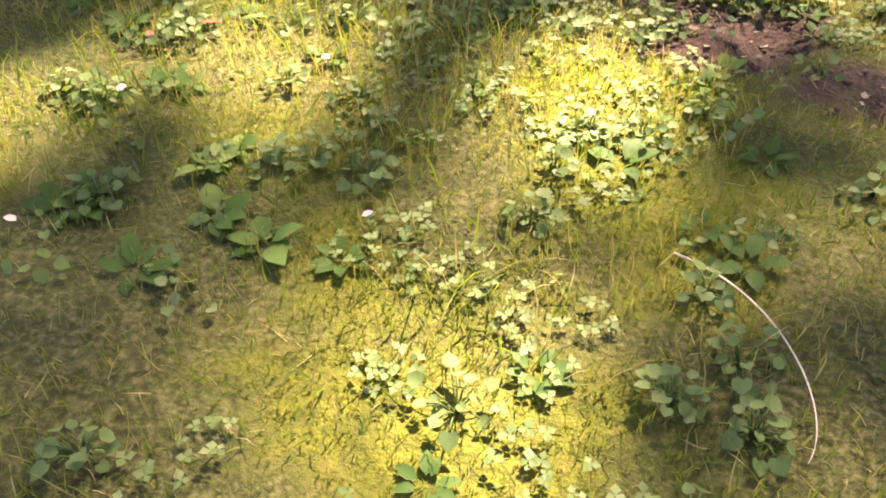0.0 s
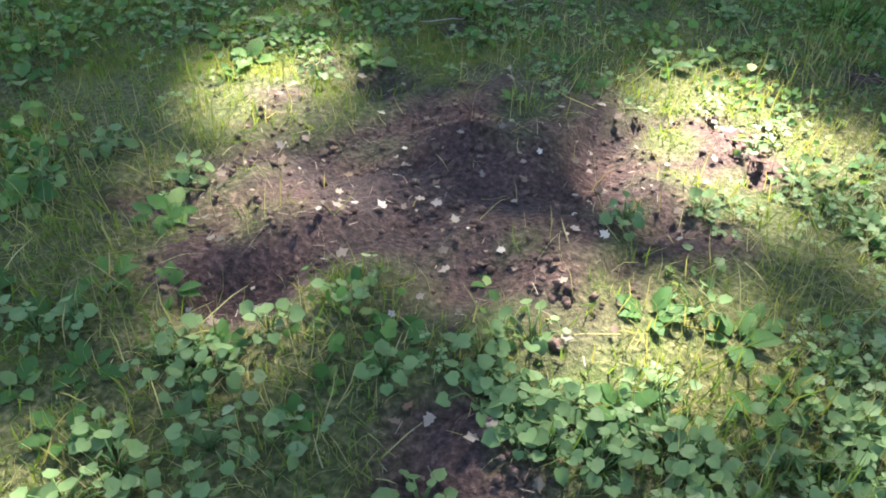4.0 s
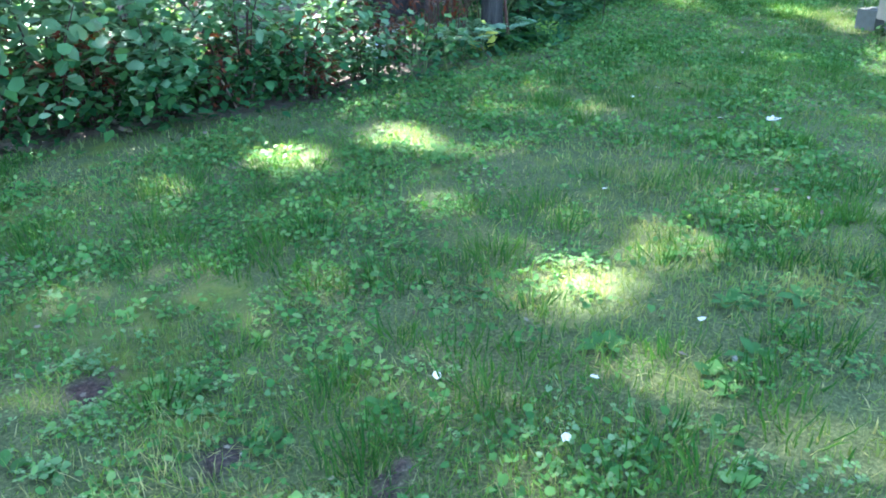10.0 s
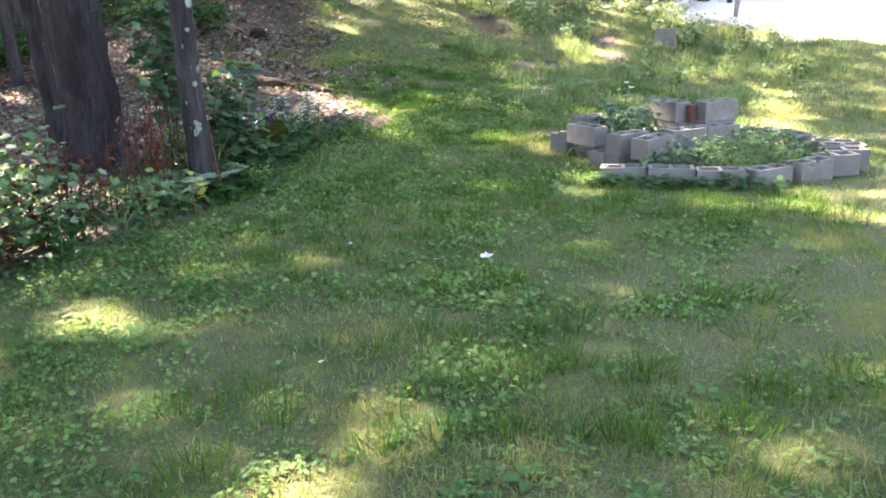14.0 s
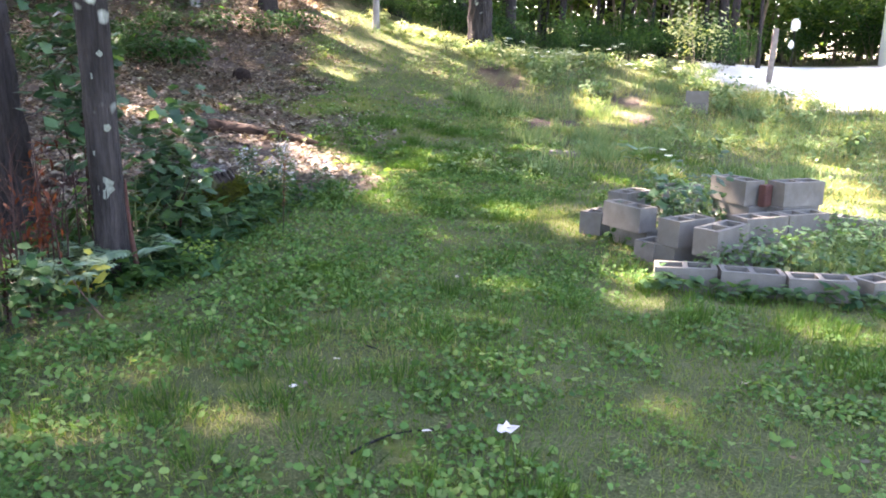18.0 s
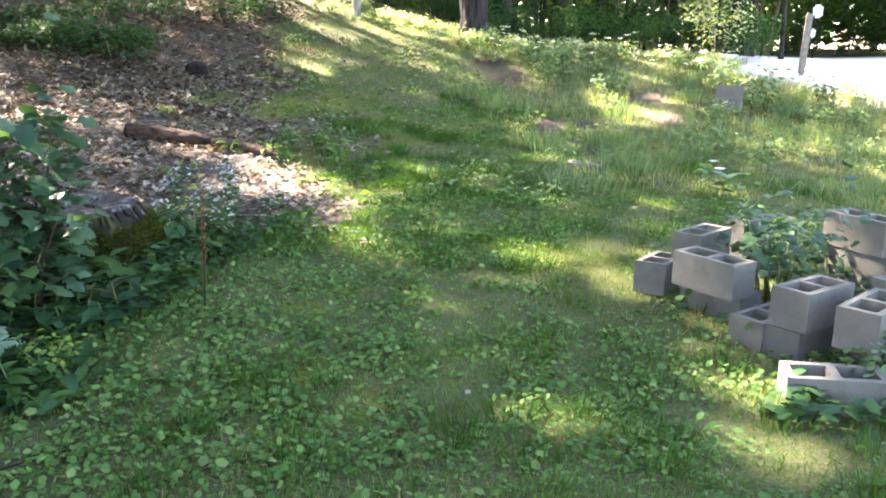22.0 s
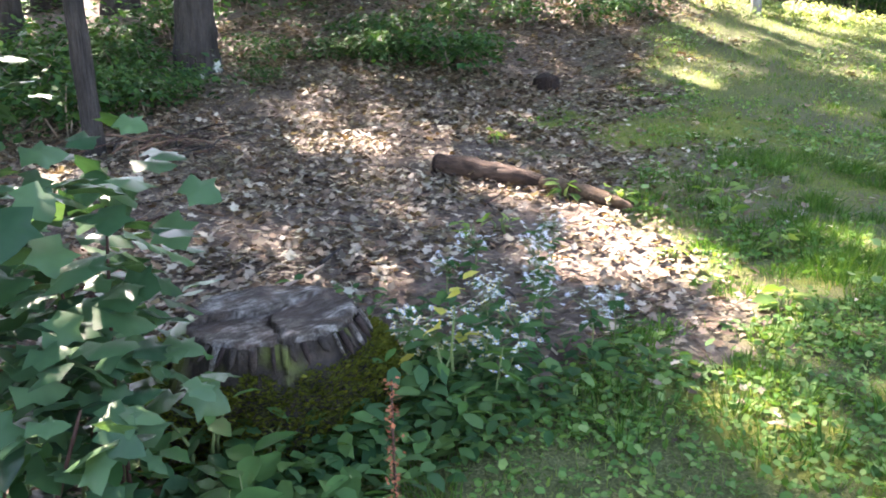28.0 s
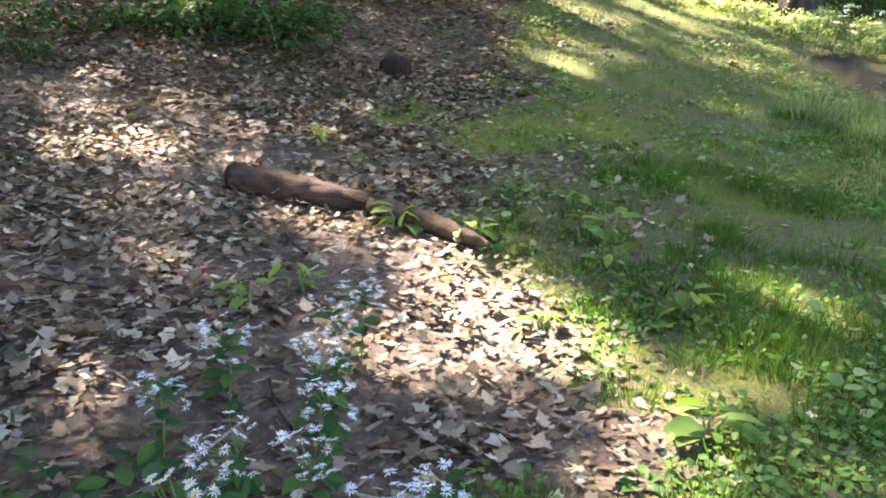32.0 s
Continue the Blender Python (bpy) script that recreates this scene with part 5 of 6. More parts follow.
def stump(at, top_z, r, seed, label, top_mat, side_mat, rough=0.07, plates=True, base_drop=0.3, flare=0.62, dome=0.0, lean=(0, 0)):
    """A sawn stump: Empty > bark_side, sawn_top."""
    x, y = at
    root = thing("tree_stump", (x, y, top_z), label, "tree stump", lean=lean)
    sides, rings = 240, 14
    vs, fs = [], []

    def ridge(a, d):
        c, s = math.cos(a), math.sin(a)
        wide = noise.noise(Vector((c * 1.6, s * 1.6, seed))) + 0.8 * noise.noise(Vector((c * 4, s * 4, seed + 0.4 * d)))
        fine = abs(noise.noise(Vector((c * 26, s * 26, seed + 1.6 * d)))) + 0.8 * abs(noise.noise(Vector((c * 50, s * 50, seed + 4 * d))))
        return 1 + rough * (0.75 * wide * (1 + 1.2 * d) - 1.5 * fine * min(1, 3 * d + 0.45))

    rim = [ridge(2 * math.pi * k / sides, 0) for k in range(sides)]
    for i in range(rings):
        d = i / (rings - 1)
        for k in range(sides):
            a = 2 * math.pi * k / sides
            rr = r * ridge(a, d) * (1 + flare * d**1.25) + 0.012 * noise.noise(Vector((math.cos(a) * 9, math.sin(a) * 9, 7 * d)))
            vs.append((math.cos(a) * rr, math.sin(a) * rr, -base_drop * d + (0.02 * noise.noise(Vector((math.cos(a) * 9, math.sin(a) * 9, 3))) - 0.012 if i == 0 else 0)))
    for i in range(rings - 1):
        for k in range(sides):
            q = (k + 1) % sides
            fs.append((i * sides + k, (i + 1) * sides + k, (i + 1) * sides + q, i * sides + q))
    part("bark_side", mesh_of("bark_side", vs, fs, side_mat), root, "dark ridged bark side overgrown with moss")
    # the top: sheets of wood at slightly different levels, parted by crooked cracks that run out from the heart
    tv, tf, n = [], [], 48
    cracks = (2.45, 4.27, 6.2)
    level = (0.018, -0.004, 0.012)
    for i in range(n + 1):
        for k in range(sides):
            a = 2 * math.pi * k / sides
            rr = r * rim[k] * (i / n)
            px, py = math.cos(a) * rr, math.sin(a) * rr
            z = dome * (1 - (i / n) ** 2) + 0.012 * noise.noise(Vector((px * 7, py * 7, seed))) + 0.005 * noise.noise(Vector((px * 14, py * 70, seed)))
            if plates:
                wa = (a + 0.5 * noise.noise(Vector((px * 5, py * 5, 2))) + 0.12 * noise.noise(Vector((px * 25, py * 25, 6)))) % (2 * math.pi)
                j = sum(wa > q for q in cracks) % 3
                z += level[j] * min(1, i / (0.3 * n))
                gap = min(abs((wa - q + math.pi) % (2 * math.pi) - math.pi) * rr for q in cracks[::1])
                z -= 0.055 * max(0, 1 - gap / (0.008 + 0.022 * rr)) * min(1, i / 5)
            if i >= n - 2:
                z -= (0.004, 0.012, 0.035)[i - n + 2] * (1 + 1.2 * noise.noise(Vector((math.cos(a) * 17, math.sin(a) * 17, 1))))
            tv.append((px, py, z))
    for i in range(n):
        for k in range(sides):
            q = (k + 1) % sides
            tf.append((i * sides + k, i * sides + q, (i + 1) * sides + q, (i + 1) * sides + k)[::-1])
    part("sawn_top", mesh_of("sawn_top", tv, tf, top_mat), root, "dark weathered sawn top with crooked cracks" if plates else "dark crumbled top")
    return root


STUMP_R = 0.305
the_stump = stump((8.95, 6.29), 0.0, STUMP_R, 4, "broad old tree stump, dark cracked top and mossy side", STUMP_TOP, STUMP_SIDE, rough=0.065, base_drop=0.44, flare=0.75, lean=(1, -1))
for k in range(44):
    a = 2 * math.pi * (k + 0.4 * math.sin(5 * k)) / 44
    l = 0.015 + 0.045 * abs(math.sin(3.7 * k * k))
    w = 0.006 + 0.007 * abs(math.sin(k * 1.9))
    me = mesh_of("splinter", *tube([(STUMP_R * math.cos(a), STUMP_R * math.sin(a), -0.012), ((STUMP_R + 0.03) * math.cos(a), (STUMP_R + 0.03) * math.sin(a), -0.03 - 0.5 * l), ((STUMP_R + 0.05) * math.cos(a), (STUMP_R + 0.05) * math.sin(a), -0.03 - l)], [w, w, 0.003], 5, 0.2, k), (STUMP_TOP, ROTTEN, STUMP_SIDE)[k % 3])
    part("splinter", me, the_stump)
# moss cushions on the stump's side, thick towards the ground
n = 30000
a, d = rnd(n, 0, 6.28), rnd(n, 0.2, 1.0)
keep = vnoise(a * 3, d * 4, 1.2, 51) + 1.5 * d + 0.18 * np.cos(a + 0.6) > 0.66
a, d = a[keep], d[keep]
w = STUMP_R * (1 + 0.75 * d**1.25) * rnd(len(a), 0.98, 1.2)
q = np.stack([np.cos(a) * w, np.sin(a) * w, -0.44 * d], -1)
part("moss", mesh_of("moss", *scatter(DIAMOND, q, a + RNG.normal(0, 0.6, len(a)), rnd(len(a), 0.1, 1.2), rnd(len(a), -0.5, 0.5), rnd(len(a), 0.010, 0.026)), STUMP_MOSS), the_stump, "yellow-green moss cushion")
stump((15.55, 9.3), float(land(15.55, 9.3)) + 0.13, 0.15, 9, "small dark rotten tree stump on bare soil", ROTTEN, ROTTEN, 0.16, False, 0.26, 0.35, 0.06)


def log():
    z = float(land(12.1, 7.4))
    root = thing("log", (12.18, 7.35, z + 0.06), "fallen log with reddish peeling bark, tapering and split", "log")
    pts = [(-0.09, 0.76, 0.085), (-0.08, 0.6, 0.075), (-0.03, 0.35, 0.045), (0.0, 0.05, 0.02), (0.04, -0.2, -0.005), (0.06, -0.35, -0.03)]
    part("bark", mesh_of("bark", *lumpy(pts, [0.066, 0.088, 0.076, 0.056, 0.052, 0.03], 26, 60, 0.26, 9), BARK_LOG), root)
    part("cut_end", mesh_of("cut_end", *tube([(-0.094, 0.785, 0.088), (-0.09, 0.762, 0.086)], [0.065, 0.083], 18, 0.02, 4), ROTTEN), root)
    part("split_end", mesh_of("split_end", *lumpy([(0.02, -0.12, 0.0), (0.02, -0.45, -0.05), (-0.05, -0.75, -0.085), (-0.08, -0.88, -0.10)], [0.05, 0.055, 0.04, 0.012], 12, 26, 0.3, 14, 5), SPLIT_WOOD), root, "split pale end of the log")


log()

# ---- post, shed wall, drive ----
x, y = 21.6, 0.2
post = thing("fence_post", (x, y, float(land(x, y))), "weathered grey wooden post leaning slightly beside the drive", "post", lean=(2.5, 1.0))
part("shaft", rounded_box("shaft", (0.11, 0.11, 1.12), POST_WOOD, 0.012, 0.006), post)
lantern = thing("lantern_post", (28.0, -1.12, float(land(28.0, -1.12))), "thin dark pole with a white lantern beyond the drive", "lamp post")
part("pole", mesh_of("pole", *tube([(0, 0, -0.1), (0, 0, 1.05)], [0.02, 0.016], 8), BARK_DARK), lantern)
part("lantern", rounded_box("lantern", (0.22, 0.22, 0.32), WHITE_PAINT, 0.05, 0.0), lantern, "white painted lantern").location = (0, 0, 1.0)
part("bracket", rounded_box("bracket", (0.12, 0.12, 0.24), WHITE_PAINT, 0.04, 0.0), lantern, "small white bracket").location = (0, 0.06, 0.5)


def garage():
    x, y = 28.0, -7.8
    z = float(land(x, y)) - 0.3
    root = thing("garage", (x, y, z), "white-sided garage beyond the sunlit drive", "building")
    part("wall", rounded_box("wall", (4.0, 8.0, 3.2), WHITE_PAINT, 0.01, 0.0), root)
    for i in range(20):
        part("siding_board", rounded_box("siding_board", (0.03, 8.02, 0.15), WHITE_PAINT, 0.006, 0.0), root).location = (-2.005, 0, 0.02 + 0.158 * i)
    bm = bmesh.new()
    q = [bm.verts.new(c) for c in ((-2.3, -4.4, 3.2), (2.3, -4.4, 3.2), (2.3, 4.4, 3.2), (-2.3, 4.4, 3.2), (0, -4.4, 4.5), (0, 4.4, 4.5))]
    for f in ((0, 1, 2, 3), (0, 4, 1), (3, 2, 5), (0, 3, 5, 4), (1, 4, 5, 2)):
        bm.faces.new([q[i] for i in f])
    part("roof", bm_mesh("roof", bm, ROOF), root)


garage()

# ---- grass and weeds ----


def grass(name, n, box, tall, wide, mat_, keep, label, lean=0.5):
    p = spread(n, *box, keep)
    m = len(p)
    h = rnd(m, *tall) * (0.6 + 0.8 * vnoise(p[:, 0], p[:, 1], 2.6, 61))
    size = np.stack([h, rnd(m, *wide), h], -1)
    p[:, 2] -= 0.004
    v, f = scatter(BLADE, p, rnd(m, 0, 6.3), 1.57 - np.abs(RNG.normal(0, lean, m)), rnd(m, -1.5, 1.5), size)
    part(name, mesh_of(name, v, f, mat_), None, label, category="grass", kind="stuff")


def turf(x, y):
    bare = np.maximum.reduce([soil_at(x, y), litter_at(x, y), gravel_at(x, y)])
    return (1 - smooth(bare, 0.15, 0.6)) * (0.4 + 0.6 * smooth(0.8 * vnoise(x, y, 1.1, 62) + 0.6 * vnoise(x, y, 4, 63), 0.45, 0.95)) * (1 - 0.5 * moss_at(x, y))


grass("lawn_grass_near", 120000, (-1.1, 2.1, 0.3, 4.2), (0.016, 0.05), (0.0016, 0.0034), GRASS_NEAR, lambda x, y: turf(x, y) / (1 - 0.5 * moss_at(x, y)) * (0.6 + 0.4 * vnoise(x, y, 7, 167)), "thin short grass between moss and weeds", 0.95)
grass("lawn_grass", 165000, (1.4, 10.5, 0.6, 6.0), (0.02, 0.055), (0.0028, 0.0065), GRASS, turf, "short shaded lawn grass", 0.85)
grass("lawn_grass_corner", 34000, (-2.0, 4.2, 5.4, 9.6), (0.03, 0.07), (0.004, 0.008), GRASS, turf, "shaded lawn grass running up to the shrubs", 0.7)
grass("lawn_grass_mid", 82000, (10.0, 14.6, 3.2, 8.6), (0.02, 0.05), (0.003, 0.006), GRASS, turf, "short lawn grass beside the leaf litter", 0.9)
grass("lawn_grass_far", 100000, (9.5, 21.5, -2.5, 9.6), (0.03, 0.07), (0.006, 0.012), GRASS, lambda x, y: turf(x, y) * (1 - 0.85 * ((x < 14) & (y > 3.5))), "lawn grass running up to the wood", 0.95)
grass("lawn_grass_side", 10000, (3.0, 10.5, -2.5, 0.8), (0.03, 0.08), (0.005, 0.009), GRASS, turf, "lawn grass beyond the planter", 0.7)
grass("lawn_grass_behind", 7000, (-6.5, 3.0, -6.0, 0.4), (0.03, 0.08), (0.006, 0.012), GRASS, turf, "lawn grass at the start of the walk", 0.8)
grass("long_grass", 9000, (-1.1, 1.8, 0.8, 3.9), (0.05, 0.12), (0.0016, 0.0036), GRASS_NEAR, lambda x, y: turf(x, y) * smooth(vnoise(x, y, 2.6, 165), 0.4, 0.7), "longer grass blades among the violets", 0.8)
grass("straw", 8000, (-0.6, 1.7, 1.2, 3.7), (0.03, 0.1), (0.0012, 0.0026), DRY_GRASS, lambda x, y: smooth(vnoise(x, y, 3.0, 166), 0.3, 0.6) * (1 - 0.85 * soil_at(x, y) * (x < 0.9)), "dead straw lying round the bare soil", 1.35)
grass("dry_grass", 34000, (-1.2, 2.2, 0.3, 4.2), (0.025, 0.075), (0.0012, 0.0028), DRY_GRASS, lambda x, y: turf(x, y) * (0.3 + 0.7 * smooth(2.3 - y, 0, 0.6)), "straw-coloured dry grass stems in the moss", 1.2)
grass("dry_lawn_grass", 44000, (1.4, 12, 0.4, 6.2), (0.03, 0.06), (0.003, 0.006), DRY_GRASS, lambda x, y: turf(x, y) * smooth(vnoise(x, y, 0.9, 64), 0.45, 0.7), "straw-coloured patches in the lawn", 1.0)
grass("moss_tufts", 115000, (-1.0, 1.5, 0.35, 3.6), (0.008, 0.019), (0.0014, 0.003), MOSS_TUFT, lambda x, y: moss_at(x, y) * (1 - soil_at(x, y)), "low yellow-green moss tufts", 0.8)
grass("lawn_moss", 34000, (6.6, 17.0, 1.2, 9.0), (0.012, 0.024), (0.004, 0.009), MOSS_TUFT, lambda x, y: moss_at(x, y) * (1 - soil_at(x, y)) * (1 - litter_at(x, y)), "yellow-green moss patches in the lawn", 0.9)
grass("meadow_straw", 38000, (12.8, 20.8, -1.5, 5.2), (0.05, 0.16), (0.004, 0.009), DRY_GRASS, lambda x, y: turf(x, y) * smooth(vnoise(x, y, 1.3, 64) + 0.25 * vnoise(x, y, 5, 65), 0.4, 0.75), "straw-coloured grass patches on the slope", 0.9)
grass("tall_grass", 11000, (14.5, 21.2, -2.0, 6.0), (0.07, 0.26), (0.005, 0.010), DRY_GRASS, lambda x, y: turf(x, y) * smooth(x - 15.2 + 1.6 * (vnoise(x, y, 0.8, 65) - 0.5) - 0.25 * np.maximum(y - 1, 0), 0, 1.5) * smooth(vnoise(x, y, 1.6, 66), 0.4, 0.7), "tall half-dry meadow grass near the drive", 0.6)
grass("tall_green_grass", 20000, (13.0, 21.2, -2.0, 7.0), (0.08, 0.26), (0.006, 0.012), MEADOW_LEAF, lambda x, y: turf(x, y) * smooth(x - 13.0 + 2 * (vnoise(x, y, 0.8, 67) - 0.5), 0, 1.5) * smooth(4.2 + 0.35 * (x - 14) - y, 0, 0.8) * smooth(vnoise(x, y, 1.7, 68), 0.4, 0.7), "tall green weeds and grass before the drive", 0.6)


c = spread(1400, 1.6, 14.5, 0.4, 6.8, lambda x, y: turf(x, y) * smooth(vnoise(x, y, 0.7, 69), 0.3, 0.6))
k = np.repeat(np.arange(len(c)), 46)
p = c[k] + np.stack([RNG.normal(0, 0.055, len(k)), RNG.normal(0, 0.055, len(k)), np.zeros(len(k))], -1)
h = rnd(len(k), 0.05, 0.115)
v, f = scatter(BLADE, p, np.arctan2(p[:, 1] - c[k][:, 1], p[:, 0] - c[k][:, 0]), 1.5 - np.abs(RNG.normal(0, 0.5, len(k))), rnd(len(k), -1.5, 1.5), np.stack([h, rnd(len(k), 0.003, 0.007), h], -1))
part("grass_tufts", mesh_of("grass_tufts", v, f, TUFT), None, "taller dark green grass tufts in the lawn", category="grass", kind="stuff")


grass("planter_grass", 5200, (8.25, 10.3, 0.35, 2.5), (0.1, 0.32), (0.004, 0.009), MEADOW_LEAF, lambda x, y: 1.0 * (np.hypot((x - 9.2) / 0.95, (y - 1.15) / 0.8) < 1) * smooth(vnoise(x, y, 2.4, 191), 0.3, 0.6), "long grass growing inside the block planter", 0.5)
c = spread(300, 13.0, 20.8, -1.5, 6.2, lambda x, y: turf(x, y) * smooth(vnoise(x, y, 1.1, 198), 0.4, 0.65) * smooth(4.4 + 0.35 * (x - 14) - y, 0, 0.8) * (np.hypot((x - 17.4) / 0.8, (y - 1.85) / 0.35) > 1))
c = np.concatenate([c] + [np.array([(x, y, float(height(x, y)))] * 5) + np.append(RNG.normal(0, 0.13, (5, 2)), np.zeros((5, 1)), 1) for x, y in ((16.17, 5.1), (15.13, 3.25), (14.32, 4.14), (13.55, 3.08), (12.48, 3.62), (17.2, 1.2), (18.3, 1.0), (17.0, 3.4), (19.3, 0.7), (18.5, 2.3), (19.6, 2.2), (16.6, 5.6))])
k = np.repeat(np.arange(len(c)), 44)
p = c[k] + np.stack([RNG.normal(0, 0.09, len(k)), RNG.normal(0, 0.09, len(k)), np.zeros(len(k))], -1)
h = rnd(len(k), 0.12, 0.34) * np.repeat(rnd(len(c), 0.6, 1.1), 44)
v, f = scatter(BLADE, p, np.arctan2(p[:, 1] - c[k][:, 1], p[:, 0] - c[k][:, 0]), 1.45 - np.abs(RNG.normal(0, 0.35, len(k))), rnd(len(k), -1.5, 1.5), np.stack([h, rnd(len(k), 0.006, 0.013), h], -1))
part("meadow_tufts", mesh_of("meadow_tufts", v, f, MEADOW_LEAF), None, "tall tufts of green grass standing in the meadow", category="grass", kind="stuff")
c = spread(460, 9.6, 16.5, 3.6, 8.8, lambda x, y: turf(x, y) * smooth(vnoise(x, y, 1.0, 98), 0.35, 0.6))
c = np.concatenate([c] + [np.array([(x, y, float(height(x, y)))] * 7) + np.append(RNG.normal(0, 0.12, (7, 2)), np.zeros((7, 1)), 1) for x, y in ((11.83, 5.28), (12.0, 5.1), (14.19, 5.31), (14.39, 5.66), (13.2, 5.6), (12.5, 5.6), (13.8, 6.4))])
k = np.repeat(np.arange(len(c)), 60)
p = c[k] + np.stack([RNG.normal(0, 0.06, len(k)), RNG.normal(0, 0.06, len(k)), np.zeros(len(k))], -1)
h = rnd(len(k), 0.05, 0.12)
v, f = scatter(BLADE, p, np.arctan2(p[:, 1] - c[k][:, 1], p[:, 0] - c[k][:, 0]), 1.4 - np.abs(RNG.normal(0, 0.5, len(k))), rnd(len(k), -1.5, 1.5), np.stack([h, rnd(len(k), 0.004, 0.008), h], -1))
part("slope_grass_tufts", mesh_of("slope_grass_tufts", v, f, TUFT), None, "dark green grass tufts on the slope below the wood", category="grass", kind="stuff")


def clump(kind, seed):
    """One low weed as arrays: leaves round a crown, on short stalks, in metres."""
    rs = np.random.RandomState(seed)
    n = {"violet": 7, "rosette": 6, "creeper": 9, "clover": 7}[kind]
    a = 2.4 * np.arange(n) + rs.uniform(-0.5, 0.5, n)
    if kind == "rosette":
        at = np.stack([np.cos(a) * 0.012, np.sin(a) * 0.012, rs.uniform(0.004, 0.014, n)], -1)
        long = rs.uniform(0.045, 0.085, n)
        return scatter(OVAL, at, a, rs.uniform(0.1, 0.55, n), rs.uniform(-0.3, 0.3, n), np.stack([long, long * 1.15, long], -1))
    if kind == "clover":
        d = rs.uniform(0.01, 0.055, n)
        hub = np.repeat(np.stack([np.cos(a) * d, np.sin(a) * d, rs.uniform(0.014, 0.032, n)], -1), 3, 0)
        az = np.repeat(rs.uniform(0, 6.3, n), 3) + np.tile([0, 2.09, 4.19], n)
        return scatter(DIAMOND, hub, az, rs.uniform(-0.1, 0.35, 3 * n), rs.uniform(-0.2, 0.2, 3 * n), np.stack([rs.uniform(0.012, 0.019, 3 * n)] * 2 + [np.full(3 * n, 0.015)], -1) * np.array([1, 1.4, 1]))
    d = rs.uniform(0.008, 0.05, n) if kind == "violet" else rs.uniform(0.01, 0.085, n)
    at = np.stack([np.cos(a) * d, np.sin(a) * d, rs.uniform(0.014, 0.042, n)], -1)
    shape, size = (HEART, rs.uniform(0.015, 0.031, n)) if kind == "violet" else (SMALL, rs.uniform(0.016, 0.034, n))
    return scatter(shape, at, a + rs.normal(0, 0.5, n), rs.uniform(-0.8, 0.6, n), rs.normal(0, 0.5, n), size)


HEART = fan([(0.1, 0, -0.04), (0.0, 0.24, 0.05), (0.22, 0.5, 0.1), (0.62, 0.46, 0.05), (1.0, 0, -0.06), (0.62, -0.46, 0.05), (0.22, -0.5, 0.1), (0.0, -0.24, 0.05)], -0.07)
CLUMPS = {kind: [clump(kind, 500 + 10 * k + i) for i in range(7)] for k, kind in enumerate(("violet", "rosette", "creeper", "clover"))}


def weed_field(name, kind, n, box, size, mat_, keep, label):
    """Low weeds of one kind over a stretch of turf."""
    p = spread(n, *box, keep)
    k, bits = RNG.randint(0, 7, len(p)), []
    for i, shape in enumerate(CLUMPS[kind]):
        q = p[k == i]
        if len(q):
            m = len(q)
            bits.append(scatter(shape, q, rnd(m, 0, 6.3), RNG.normal(0, 0.1, m), RNG.normal(0, 0.1, m), rnd(m, *size)))
    part(name, mesh_of(name, *joined(*bits), mat_), None, label, category="plants", kind="stuff")


def violet_bed(x, y):
    """Where violets crowd: round the bare soil and in a band before it."""
    band = np.exp(-(((x - 0.35) / 0.75) ** 2 + ((y - 2.12) / 0.26) ** 2)) + 0.25 * np.exp(-(((x - 1.1) / 0.35) ** 2 + ((y - 2.4) / 0.5) ** 2)) + 0.5 * np.exp(-(((x - 0.4) / 0.35) ** 2 + ((y - 1.45) / 0.3) ** 2))
    return np.clip(band * smooth(0.6 * vnoise(x, y, 4, 95) + 0.4 * vnoise(x, y, 11, 195), 0.36, 0.66), 0, 1) * (1 - np.where(y < 2.4, 0.45, 0.95) * smooth(soil_at(x, y), 0.1, 0.5))


def patchy(f, seed, lo, hi):
    return lambda x, y: turf(x, y) * smooth(0.6 * vnoise(x, y, f, seed) + 0.4 * vnoise(x, y, 3.3 * f, seed + 1), lo, hi)


weed_field("violet_bed", "violet", 1600, (-0.7, 1.7, 1.0, 3.5), (0.45, 0.9), PALE_WEED, violet_bed, "round violet leaves crowded round the bare soil")
weed_field("start_violets", "violet", 1900, (-1.2, 2.2, 0.3, 5.6), (0.4, 0.9), PALE_WEED, patchy(2.0, 73, 0.46, 0.8), "round-leaved violets spread through mossy turf")
weed_field("start_clover", "clover", 3400, (-1.2, 2.2, 0.3, 5.6), (0.6, 1.0), PALE_WEED, patchy(1.8, 171, 0.4, 0.7), "small clover in the mossy turf")
weed_field("start_rosettes", "rosette", 420, (-1.2, 2.2, 0.3, 4.6), (0.4, 0.85), WEED, patchy(2.4, 182, 0.4, 0.7), "plantains with oval leaves in the mossy turf")
weed_field("shade_violets", "violet", 5000, (-1.0, 5.2, 2.6, 6.8), (0.5, 1.05), WEED, patchy(1.3, 91, 0.46, 0.8), "round-leaved violets in the shaded turf")
weed_field("shade_creepers", "creeper", 8000, (-1.0, 5.2, 2.4, 6.8), (0.7, 1.2), WEED, patchy(1.6, 174, 0.4, 0.72), "creeping weeds in the shaded turf")
weed_field("lawn_violets", "violet", 5500, (4.6, 12.6, 1.2, 6.4), (0.5, 1.05), WEED, patchy(1.2, 176, 0.46, 0.8), "round-leaved violets in the lawn")
